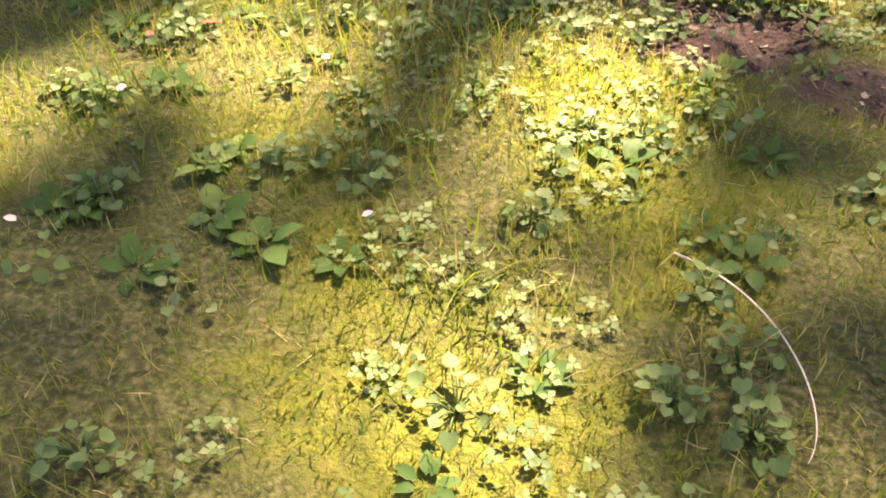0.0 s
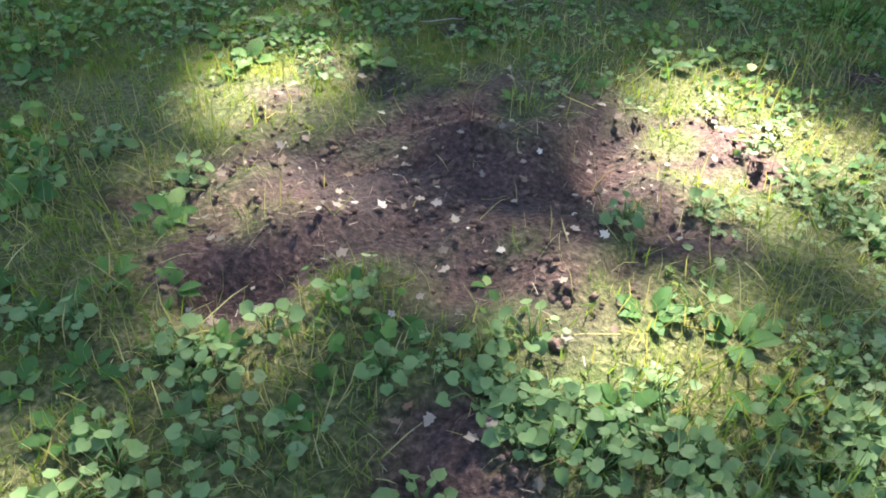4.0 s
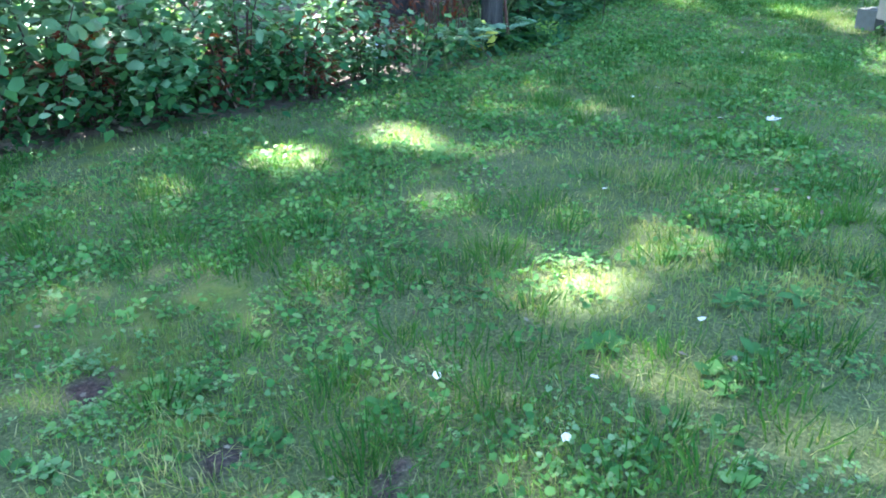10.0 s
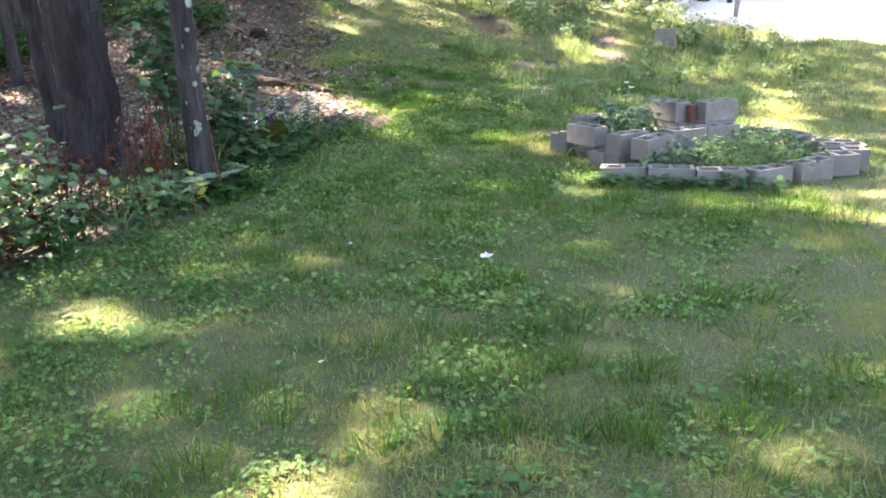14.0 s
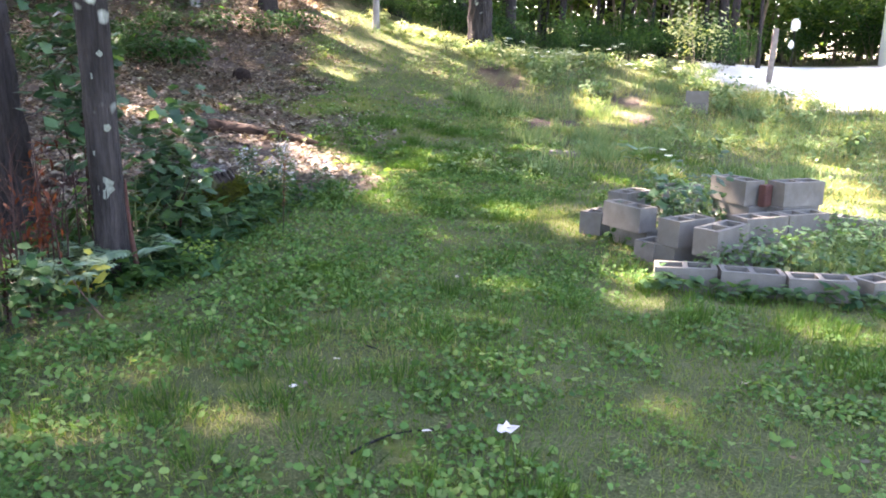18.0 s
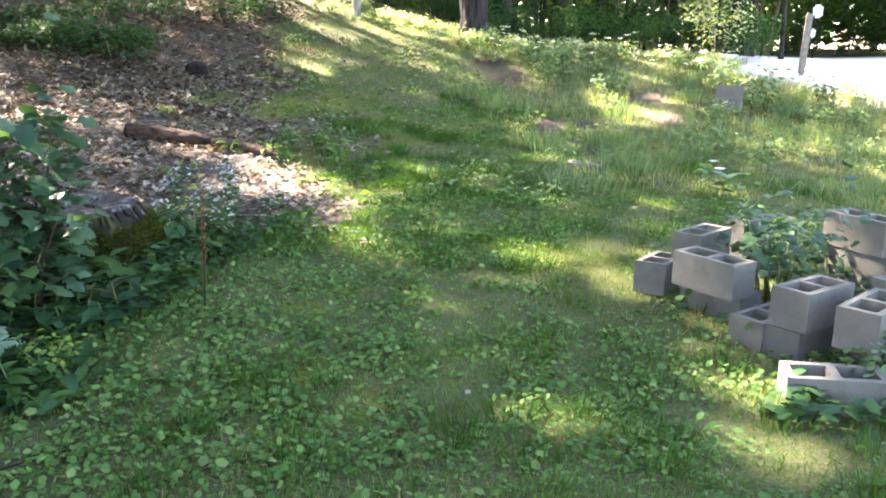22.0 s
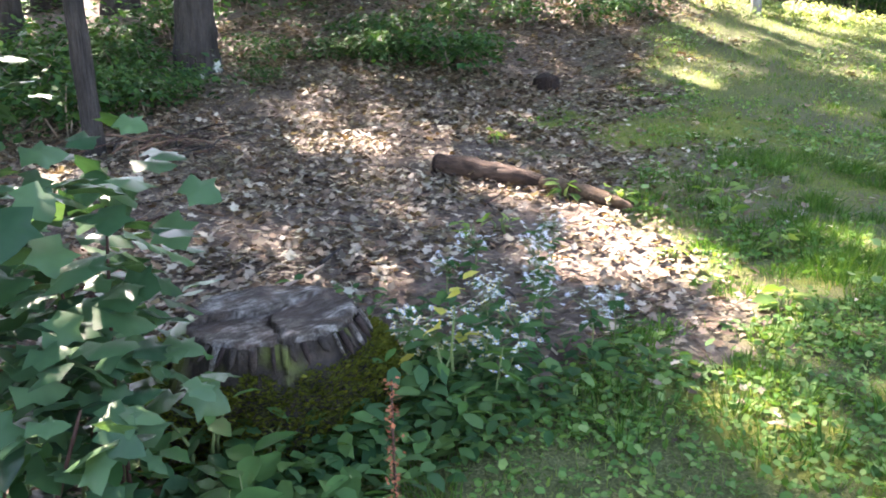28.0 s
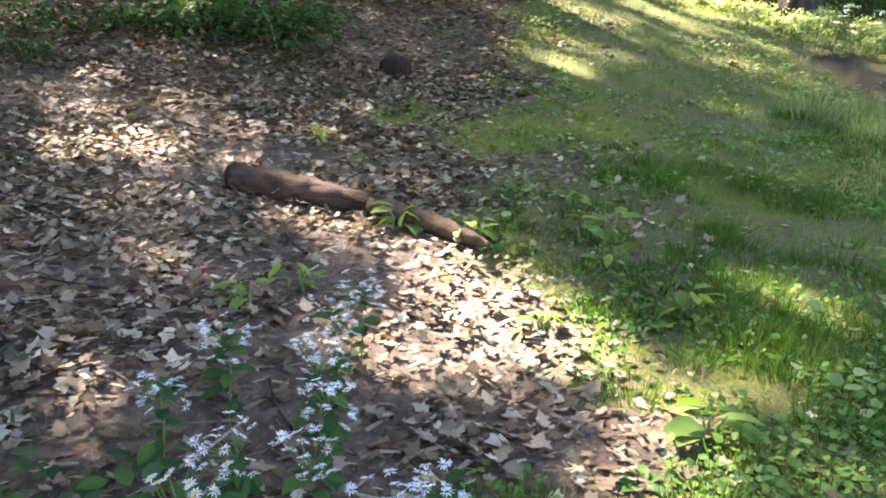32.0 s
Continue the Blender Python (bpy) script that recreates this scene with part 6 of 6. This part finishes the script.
weed_field("lawn_creepers", "creeper", 12500, (4.6, 12.6, 1.2, 6.6), (0.7, 1.45), WEED, lambda x, y: turf(x, y) * smooth(0.6 * vnoise(x, y, 1.3, 93) + 0.4 * vnoise(x, y, 4.6, 94) + 0.4 * np.exp(-(((x - 8.6) / 2.4) ** 2 + ((y - 4.7) / 1.2) ** 2)), 0.42, 0.75), "creeping weeds covering the lawn before the stump")
weed_field("lawn_clover", "clover", 3400, (1.2, 12.6, 0.8, 5.6), (0.8, 1.2), WEED, patchy(1.1, 178, 0.45, 0.7), "clover patches in the lawn")
weed_field("lawn_rosettes", "rosette", 1300, (1.2, 13.5, 0.8, 6.8), (0.4, 0.9), WEED, patchy(1.5, 180, 0.42, 0.7), "broad-leaved plantains in the lawn")
weed_field("slope_creepers", "creeper", 5200, (11.2, 16.5, 3.6, 8.6), (0.9, 1.5), WEED, patchy(1.6, 96, 0.45, 0.75), "small weeds in the grass below the bank")
ground_leaves("far_weeds", 26000, (11.5, 21, -1, 9.2), SMALL, (0.03, 0.075), MEADOW_LEAF, (-0.3, 0.6), lambda x, y: turf(x, y) * smooth(0.7 * vnoise(x, y, 0.9, 75) + 0.4 * vnoise(x, y, 3, 76), 0.5, 0.75), "leafy weeds in the far meadow", (0.02, 0.14))


def rosette(at, kind, seed, size):
    """A low weed: Empty > leaves."""
    rs = np.random.RandomState(seed)
    x, y = at
    root = thing("violet_plant" if kind else "plantain", (x, y, float(height(x, y))), "clump of round-leaved violet in the turf" if kind else "plantain rosette with oval green leaves in the turf", "weed", "low weeds")
    n = rs.randint(10, 17) if kind else rs.randint(5, 9)
    for i in range(n):
        a = 2.4 * i + rs.uniform(-0.3, 0.3)
        d = rs.uniform(0.2, 1.0) * size
        if kind:
            tip = np.array([[math.cos(a) * d, math.sin(a) * d, rs.uniform(0.018, 0.042)]])
            v, f = scatter(HEART, tip, np.array([a]), rs.uniform(-0.75, 0.45, 1), rs.uniform(-0.55, 0.55, 1), np.array([rs.uniform(0.014, 0.027)]))
            v, f = joined((v, f), tube([(0, 0, 0), tuple(tip[0] * 0.6 + np.array([0, 0, 0.01])), tuple(tip[0])], [0.0014] * 3, 4))
        else:
            v, f = scatter(OVAL, np.array([[math.cos(a) * 0.012, math.sin(a) * 0.012, 0.006]]), np.array([a]), rs.uniform(0.1, 0.5, 1), rs.uniform(-0.2, 0.2, 1), np.array([rs.uniform(0.75, 1.2) * size]))
        part("leaf", mesh_of("leaf", v, f, PALE_WEED if kind else WEED), root)


rs = np.random.RandomState(77)
made = 0
while made < 300:
    x, y = rs.uniform(-1.1, 1.7), rs.uniform(0.4, 4.4)
    dense = math.exp(-((x - 0.35) ** 2 / 0.5 + (y - 2.1) ** 2 / 0.14)) + 0.12 * math.exp(-((x - 1.1) ** 2 / 0.2 + (y - 2.4) ** 2 / 0.3))
    if float(soil_at(np.array([x]), np.array([y]))[0]) > 0.3 and rs.rand() > (0.1 if y > 2.4 else 0.7) or rs.rand() > 0.14 + dense:
        continue
    rosette((x, y), rs.rand() < 0.45 + 0.6 * dense, 900 + made, rs.uniform(0.03, 0.055))
    made += 1
for i, (x, y) in enumerate(((2.45, 2.75), (2.9, 2.5), (2.6, 2.35), (4.1, 4.4), (3.05, 2.3), (10.9, 5.0), (10.75, 5.3), (10.2, 5.3), (9.4, 5.6), (8.7, 5.3), (7.6, 5.1), (5.9, 4.2), (12.3, 6.35), (11.85, 5.55))):
    rosette((x, y), 0, 1200 + i, 0.075)

# ---- leaf litter, twigs, clods ----


def wood_floor(x, y):
    return litter_at(x, y) * (1 - 0.9 * soil_at(x, y)) * (1 - smooth(y - 13, 0, 5)) * (0.35 + 0.65 * smooth(vnoise(x, y, 1.4, 81), 0.3, 0.6))


ground_leaves("leaf_litter", 36000, (7.6, 15.5, 5.6, 12.5), CURLED, (0.034, 0.085), LITTER, (-0.7, 0.7), wood_floor, "brown and grey fallen oak leaves on the wood floor", (0.004, 0.05))
ground_leaves("leaf_scraps", 24000, (8.3, 15.0, 5.3, 11.5), CHIP, (0.03, 0.09), LITTER, (-0.3, 0.3), wood_floor, "wood chips and leaf scraps on the wood floor", (0.002, 0.015))
ground_leaves("far_leaf_litter", 4000, (1.5, 24, 6.2, 17), CURLED, (0.08, 0.15), LITTER, (-0.35, 0.35), lambda x, y: litter_at(x, y) * ((x > 15) | (x < 9.5) | (y > 12)), "fallen leaves deeper in the wood", (0.004, 0.03))
ground_leaves("slope_litter", 30000, (13.0, 22, 7.8, 13.5), DIAMOND, (0.04, 0.10), LITTER, (-0.35, 0.35), litter_at, "fallen leaves thinly strewn over the bank", (0.004, 0.03))
ground_leaves("edge_leaves", 9000, (9.8, 17.5, 4.4, 9.5), CURLED, (0.03, 0.075), LITTER, (-0.4, 0.4), lambda x, y: np.exp(-np.maximum(0, wood_edge(x) - y) / 0.28) * (y < wood_edge(x) + 0.3), "fallen leaves strewn over the lawn's edge", (0.008, 0.03))
ground_leaves("lawn_leaf_bits", 420, (-1.2, 13, 0.5, 6.5), CURLED, (0.015, 0.042), LITTER, (-0.4, 0.4), lambda x, y: turf(x, y) * (x > 1.5), "scattered dry leaf bits on the lawn", (0.01, 0.035))
ground_leaves("soil_crumbs", 13000, (-0.4, 1.8, 1.2, 4.8), CLOD, (0.004, 0.022), SOIL_CLOD, (-0.5, 0.5), lambda x, y: soil_at(x, y) * (0.25 + 0.75 * vnoise(x, y, 8, 15)), "dark crumbs on the bare soil", (-0.004, 0.008))
ground_leaves("soil_clods", 800, (-0.4, 1.4, 1.2, 3.6), CLOD, (0.012, 0.034), SOIL_CLOD, (-0.6, 0.6), lambda x, y: smooth(soil_at(x, y), 0.3, 0.8) * smooth(vnoise(x, y, 6, 115), 0.3, 0.7), "larger clods of dug soil", (-0.012, 0.001))
ground_leaves("soil_scraps", 2600, (-0.4, 1.8, 1.2, 4.8), CURLED, (0.008, 0.026), LITTER, (-0.4, 0.4), soil_at, "pale plant scraps on the bare soil", (0.004, 0.014))
ground_leaves("rotten_wood_crumbs", 1500, (8.7, 9.4, 7.45, 8.0), CLOD, (0.01, 0.035), ROT_RED, (-0.5, 0.5), lambda x, y: smooth(soil_at(x, y), 0.2, 0.7), "reddish crumbs of rotten wood among the leaves", (-0.004, 0.012))
ground_leaves("soil_fibres", 2200, (-0.4, 1.4, 1.2, 3.6), FIBRE, (0.008, 0.024), LITTER, (-0.25, 0.35), lambda x, y: smooth(soil_at(x, y), 0.1, 0.5), "dead stalks and root fibres on the bare soil", (0.004, 0.014))


def twig(points, r, label, material=None):
    q = np.array(points)
    t, fine = np.linspace(0, 1, len(q)), np.linspace(0, 1, 4 * len(q))
    k = np.polyfit(t, q, min(3, len(q) - 1))
    q = sum(c * fine[:, None] ** (len(k) - 1 - i) for i, c in enumerate(k))
    line = [(x, y, float(height(x, y)) + r + lift) for x, y, lift in q]
    x0, y0, z0 = line[0]
    ob = part("twig", mesh_of("twig", *tube([(a - x0, b - y0, c - z0) for a, b, c in line], [r * (1 - 0.65 * i / (len(line) - 1)) for i in range(len(line))], 7, 0.1, 1), material or TWIG), None, label, category="twig", group="fallen twigs")
    ob.location = (x0, y0, z0)


twig(((0.33, 0.89, 0.01), (0.40, 0.81, 0.02), (0.43, 0.72, 0.025), (0.44, 0.62, 0.02), (0.44, 0.57, 0.02), (0.41, 0.51, 0.01)), 0.0019, "thin bleached curved twig lying on the moss", PALE_TWIG)
twig(((0.37, 3.65, 0.01), (0.49, 3.68, 0.02), (0.64, 3.78, 0.02), (0.80, 3.78, 0.015)), 0.0016, "thin pale curved twig lying on the turf", TWIG)
twig(((6.34, 5.27, 0.0), (6.38, 5.42, 0.11), (6.44, 5.6, 0.28)), 0.006, "dead brown stick leaning out of the ferns", STICK)
twig(((6.24, 5.3, 0.0), (6.36, 5.36, 0.05), (6.46, 5.4, 0.09)), 0.004, "short dead brown stick by the ferns", STICK)
twig(((7.0, 5.5, 0.0), (7.03, 5.56, 0.3), (7.08, 5.61, 0.62)), 0.022, "reddish rotten pole standing against the slim tree", ROT_RED)
twig(((6.28, 3.76, 0.01), (6.25, 3.7, 0.015), (6.22, 3.64, 0.01)), 0.005, "short dark twig lying on the lawn", BARK_DARK)
twig(((6.72, 5.01, 0.01), (6.8, 4.95, 0.02), (6.88, 4.9, 0.01)), 0.005, "short dark twig lying by the ferns", BARK_DARK)
twig(((5.22, 3.43, 0.0), (5.38, 3.32, 0.012), (5.51, 3.18, 0.0)), 0.006, "dark twig lying on the lawn", BARK_DARK)
rs = np.random.RandomState(90)
made = 0
while made < 70:
    x, y = rs.uniform(9.8, 13.5), rs.uniform(5.6, 10.6)
    if float(litter_at(np.array([x]), np.array([y]))[0]) < 0.8 or math.hypot(x - 8.93, y - 6.35) < 0.7:
        continue
    a, l = rs.uniform(0, 3.14), rs.uniform(0.08, 0.38) if made > 14 else rs.uniform(0.4, 0.7)
    dx, dy = math.cos(a) * l, math.sin(a) * l
    twig(((x, y, 0.01), (x + dx * 0.5 - dy * 0.06, y + dy * 0.5 + dx * 0.06, 0.015), (x + dx, y + dy, 0.01)), rs.uniform(0.004, 0.011), "dry brown twig lying among fallen leaves" if made % 23 else "bleached twig lying among fallen leaves", (STICK, BARK_DARK, RED_STEM)[made % 3] if made % 23 else TWIG)
    made += 1

twig(((9.64, 7.05, 0.03), (9.78, 7.07, 0.045), (9.94, 7.1, 0.05)), 0.012, "weathered grey branch lying behind the stump", TWIG)
twig(((9.94, 7.12, 0.05), (10.06, 7.16, 0.05), (10.2, 7.24, 0.03)), 0.013, "dark branch lying behind the stump", BARK_DARK)

# a pile of thin brush by the sapling
rs = np.random.RandomState(93)
for i in range(26):
    x, y, a, l = rs.uniform(10.5, 11.3), rs.uniform(9.7, 10.5), rs.uniform(-0.5, 1.0) + 2.2 * (i % 4 == 0), rs.uniform(0.4, 1.0)
    dx, dy = math.cos(a) * l, math.sin(a) * l
    twig(((x, y, 0.02 + 0.1 * rs.rand()), (x + dx * 0.5 - dy * 0.05, y + dy * 0.5 + dx * 0.05, 0.06 + 0.12 * rs.rand()), (x + dx, y + dy, 0.01)), rs.uniform(0.005, 0.010), "dry brown stick in a loose pile of brush", (STICK, BARK_DARK, RED_STEM)[i % 3])

# ---- asters ----


def aster(at, tall, heads, seed, spread_r):
    """A wood aster: Empty > stems, leaves, each flower > petals, core."""
    rs = np.random.RandomState(seed)
    x, y = at
    root = thing("aster", (x, y, float(height(x, y))), "wild aster with clusters of small white-lilac flowers", "flower", "wild asters")
    bits = [tube([(0, 0, -0.02), (0.02, 0.0, tall * 0.5), (0.03, 0.02, tall * 0.8)], [0.004, 0.003, 0.002], 5)]
    n = 15
    t = rs.uniform(0.05, 0.85, n)
    part("foliage", mesh_of("foliage", *scatter(OVAL, np.stack([0.03 * t, 0 * t, tall * t], -1), rs.uniform(0, 6.3, n), rs.uniform(-0.4, 0.2, n), rs.uniform(-0.3, 0.3, n), rs.uniform(0.05, 0.1, n)), UNDER), root)
    for i in range(heads):
        a, d = rs.uniform(0, 6.28), spread_r * rs.rand() ** 0.5
        c = np.array([0.03 + math.cos(a) * d, 0.02 + math.sin(a) * d, tall * rs.uniform(0.66, 1.1) - 0.45 * d])
        bits.append(tube([(0.028, 0.016, tall * 0.7), tuple(c * np.array([0.7, 0.7, 0.94])), tuple(c)], [0.0016, 0.0012, 0.001], 4))
        k = 11
        az = np.arange(k) * 6.283 / k + rs.uniform(0, 1)
        head = part("flower", mesh_of("petals", *scatter(LANCE, np.tile(c, (k, 1)) + np.stack([np.cos(az), np.sin(az), 0 * az], -1) * 0.003, az, rs.uniform(-0.1, 0.45, k) + rs.uniform(0.2, 0.9) * np.cos(az - rs.uniform(0, 6.3)), np.zeros(k), np.stack([rs.uniform(0.011, 0.017, k), np.full(k, 0.012), np.full(k, 0.015)], -1)), PETAL), root)
        if seed > 305:
            continue
        core = tube([tuple(c - np.array([0, 0, 0.004])), tuple(c + np.array([0, 0, 0.001])), tuple(c + np.array([0, 0, 0.005]))], [0.002, 0.0045, 0.002], 6)
        part("core", mesh_of("core", *core, YELLOW_CORE), head)
    part("branching_stem", mesh_of("branching_stem", *joined(*bits), STEM), root)


rs = np.random.RandomState(31)
for i, (x, y) in enumerate(((9.36, 5.9), (9.4, 5.78), (9.43, 5.66), (9.66, 5.88), (9.68, 5.75), (9.33, 5.99), (10.05, 6.4), (10.38, 6.48), (9.95, 6.03), (9.98, 5.83), (10.26, 6.0), (10.34, 6.1), (10.66, 6.29), (10.86, 6.33), (9.95, 5.58), (10.08, 5.55))):
    aster((x, y), rs.uniform(0.28, 0.38), rs.randint(20, 28), 300 + i, rs.uniform(0.075, 0.11))
for i, (x, y) in enumerate(((5.36, 5.78), (5.6, 5.82), (4.9, 6.0), (5.22, 5.7), (4.2, 6.5), (4.95, 6.3))):
    aster((x, y), rs.uniform(0.3, 0.45), 9, 330 + i, 0.1)
for i, (x, y) in enumerate(((9.28, 5.92), (9.22, 5.8), (9.42, 5.85), (9.5, 5.7), (8.42, 6.5), (8.36, 6.3), (8.45, 6.7), (8.5, 6.05), (8.72, 5.92), (8.86, 5.86), (8.6, 5.95), (8.98, 5.84))):
    shrub((x, y), 0.24 if i < 8 else 0.17, 0.13, 30 if i < 8 else 15, EDGE_LEAF, "leafy green weed beside the stump", OVAL, (0.05, 0.11), 340 + i, 3, STEM, "stump-side weeds", 0.15, "leafy_weed")
ground_leaves("edge_plants", 3000, (8.2, 10.2, 5.35, 6.5), OVAL, (0.045, 0.10), EDGE_LEAF, (-0.5, 0.4), lambda x, y: smooth(y - wood_edge(x) + 0.45, 0, 0.2) * smooth(wood_edge(x) + 0.35 - y, 0, 0.2) * smooth(np.hypot(x - 8.93, y - 6.35), 0.42, 0.6) * smooth(vnoise(x, y, 3, 88), 0.3, 0.55) * (1 - 0.9 * smooth(x - 9.45, 0, 0.3)), "leafy ground plants along the edge of the litter", (0.02, 0.16))
shrub((9.3, 5.78), 0.4, 0.06, 9, YELLOW_LEAF, "yellowing leafy weed beside the stump", OVAL, (0.06, 0.1), 350, 2, STEM, "stump-side weeds", 0.5, "leafy_weed")


def big_leaf_weed(at, seed, size):
    shrub(at, 0.12, 0.08, 9, BRIGHT, "broad-leaved pale weed at the lawn's edge", OVAL, (size, size * 1.4), seed, 3, STEM, "edge weeds", 0.2, "broad_weed")


for i, (x, y, s) in enumerate(((12.25, 6.72, 0.1), (12.2, 6.6, 0.09), (12.35, 5.95, 0.09), (12.75, 6.1, 0.1), (11.1, 5.2, 0.11), (12.59, 6.18, 0.09), (12.12, 7.0, 0.1), (11.6, 6.0, 0.08), (12.0, 5.5, 0.1), (11.2, 6.9, 0.07), (13.1, 8.3, 0.07), (13.0, 6.4, 0.08), (10.9, 6.9, 0.06))):
    big_leaf_weed((x, y), 360 + i, s)

# leafy weeds standing in the meadow
rs = np.random.RandomState(52)
MEADOW = [shrub((17.4 + 0.8 * i, 0.5), (0.38, 0.28)[i], (0.2, 0.24)[i], 130, MEADOW_LEAF, "leafy meadow weed in half-dry grass", OVAL, (0.05, 0.1), 400 + i, 2, STEM, "meadow weeds", 0.1, "meadow_weed") for i in range(2)]
for i in range(34):
    x, y = rs.uniform(13.8, 21), rs.uniform(-0.5, 6.2)
    if y > 0.35 * (x - 13) + 1.5 + 2 * rs.rand():
        x = rs.uniform(18, 21.2)
    copy_thing(MEADOW[i % 2], pose(x, y, float(height(x, y)), 0, 0, rs.uniform(0, 360)) @ Matrix.Scale(rs.uniform(0.6, 1.3), 4))

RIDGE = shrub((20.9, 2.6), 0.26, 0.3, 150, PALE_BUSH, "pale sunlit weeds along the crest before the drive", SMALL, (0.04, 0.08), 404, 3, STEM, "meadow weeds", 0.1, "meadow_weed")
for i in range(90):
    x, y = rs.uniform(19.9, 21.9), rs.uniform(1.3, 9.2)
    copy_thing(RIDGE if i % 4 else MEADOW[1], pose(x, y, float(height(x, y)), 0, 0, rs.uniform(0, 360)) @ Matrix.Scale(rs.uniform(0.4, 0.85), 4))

for x, y, s in ((17.62, 1.72, 0.55), (17.6, 1.95, 0.6), (18.15, 1.45, 0.9), (18.5, 1.2, 1.2), (18.9, 1.3, 1.3)):
    copy_thing(MEADOW[0], pose(x, y, float(height(x, y)), 0, 0, 90 * x) @ Matrix.Scale(s, 4))

# meadow flowers by the drive
FLOWERS = []
for i in range(60):
    x, y = rs.uniform(19.2, 21.8), rs.uniform(1.3, 6.0)
    if i == 0:
        root = thing("meadow_flower", (x, y, float(height(x, y))), "tall meadow weed with a flat white flower head", "flower", "white meadow flowers")
        part("stem", mesh_of("stem", *tube([(0, 0, -0.02), (0.02, 0, 0.25), (0.03, 0.01, 0.46)], [0.005, 0.004, 0.003], 5), STEM), root)
        k = 40
        q = np.stack([RNG.normal(0, 0.04, k) + 0.03, RNG.normal(0, 0.04, k), 0.46 + RNG.normal(0, 0.012, k)], -1)
        part("flower_head", mesh_of("flower_head", *scatter(DIAMOND, q, rnd(k, 0, 6.3), rnd(k, -0.2, 0.5), rnd(k, -0.4, 0.4), rnd(k, 0.025, 0.045)), WHITE_PETAL), root)
        FLOWERS.append(root)
    else:
        copy_thing(FLOWERS[0], pose(x, y, float(height(x, y)), rs.uniform(-12, 12), rs.uniform(-12, 12), rs.uniform(0, 360)) @ Matrix.Scale(rs.uniform(0.45, 0.8), 4))


# ---- small bits on the lawn ----


def bit(name, at, size, shape, material, label, category, seed):
    x, y = at
    one = np.zeros((1, 3))
    v, f = scatter(shape, one, np.array([seed * 1.7]), np.array([0.15]), np.array([0.2]), np.array([size]))
    ob = part(name, mesh_of(name, v, f, material), None, label, category=category)
    ob.location = (x, y, float(height(x, y)) + 0.03)


for i, (x, y, s) in enumerate(((1.94, 2.64, 0.045), (2.24, 2.67, 0.04), (2.73, 2.54, 0.05), (5.67, 3.88, 0.05), (2.06, 3.08, 0.05), (5.44, 3.19, 0.06), (9.39, 3.71, 0.07), (-0.27, 1.46, 0.03), (-0.64, 1.31, 0.03), (-0.66, 0.9, 0.03), (1.13, 2.23, 0.025), (1.14, 2.16, 0.022), (1.16, 2.14, 0.02), (3.86, 3.31, 0.05))):
    bit("pale_leaf", (x, y), 0.75 * s, SMALL, PALE_TWIG, "small whitish curled leaf lying on the lawn", "leaf", i)
bit("pale_leaf", (9.08, 7.25), 0.06, SMALL, PALE_TWIG, "whitish leaf lying behind the stump", "leaf", 12)
bit("oak_leaf", (5.5, 2.96), 0.09, CURLED, PALE_TWIG, "dry tan oak leaf lying on the lawn", "leaf", 3)
bit("red_leaf", (-0.64, 1.53), 0.03, OVAL, RED_PETAL, "small bright red leaf on the moss", "leaf", 1)
bit("red_leaf", (-0.5, 1.6), 0.045, OVAL, RED_PETAL, "dark red leaf on the moss", "leaf", 2)
bit("pink_petal", (-0.15, 0.95), 0.02, OVAL, PINK_PETAL, "pale pink petal on the moss", "petal", 4)
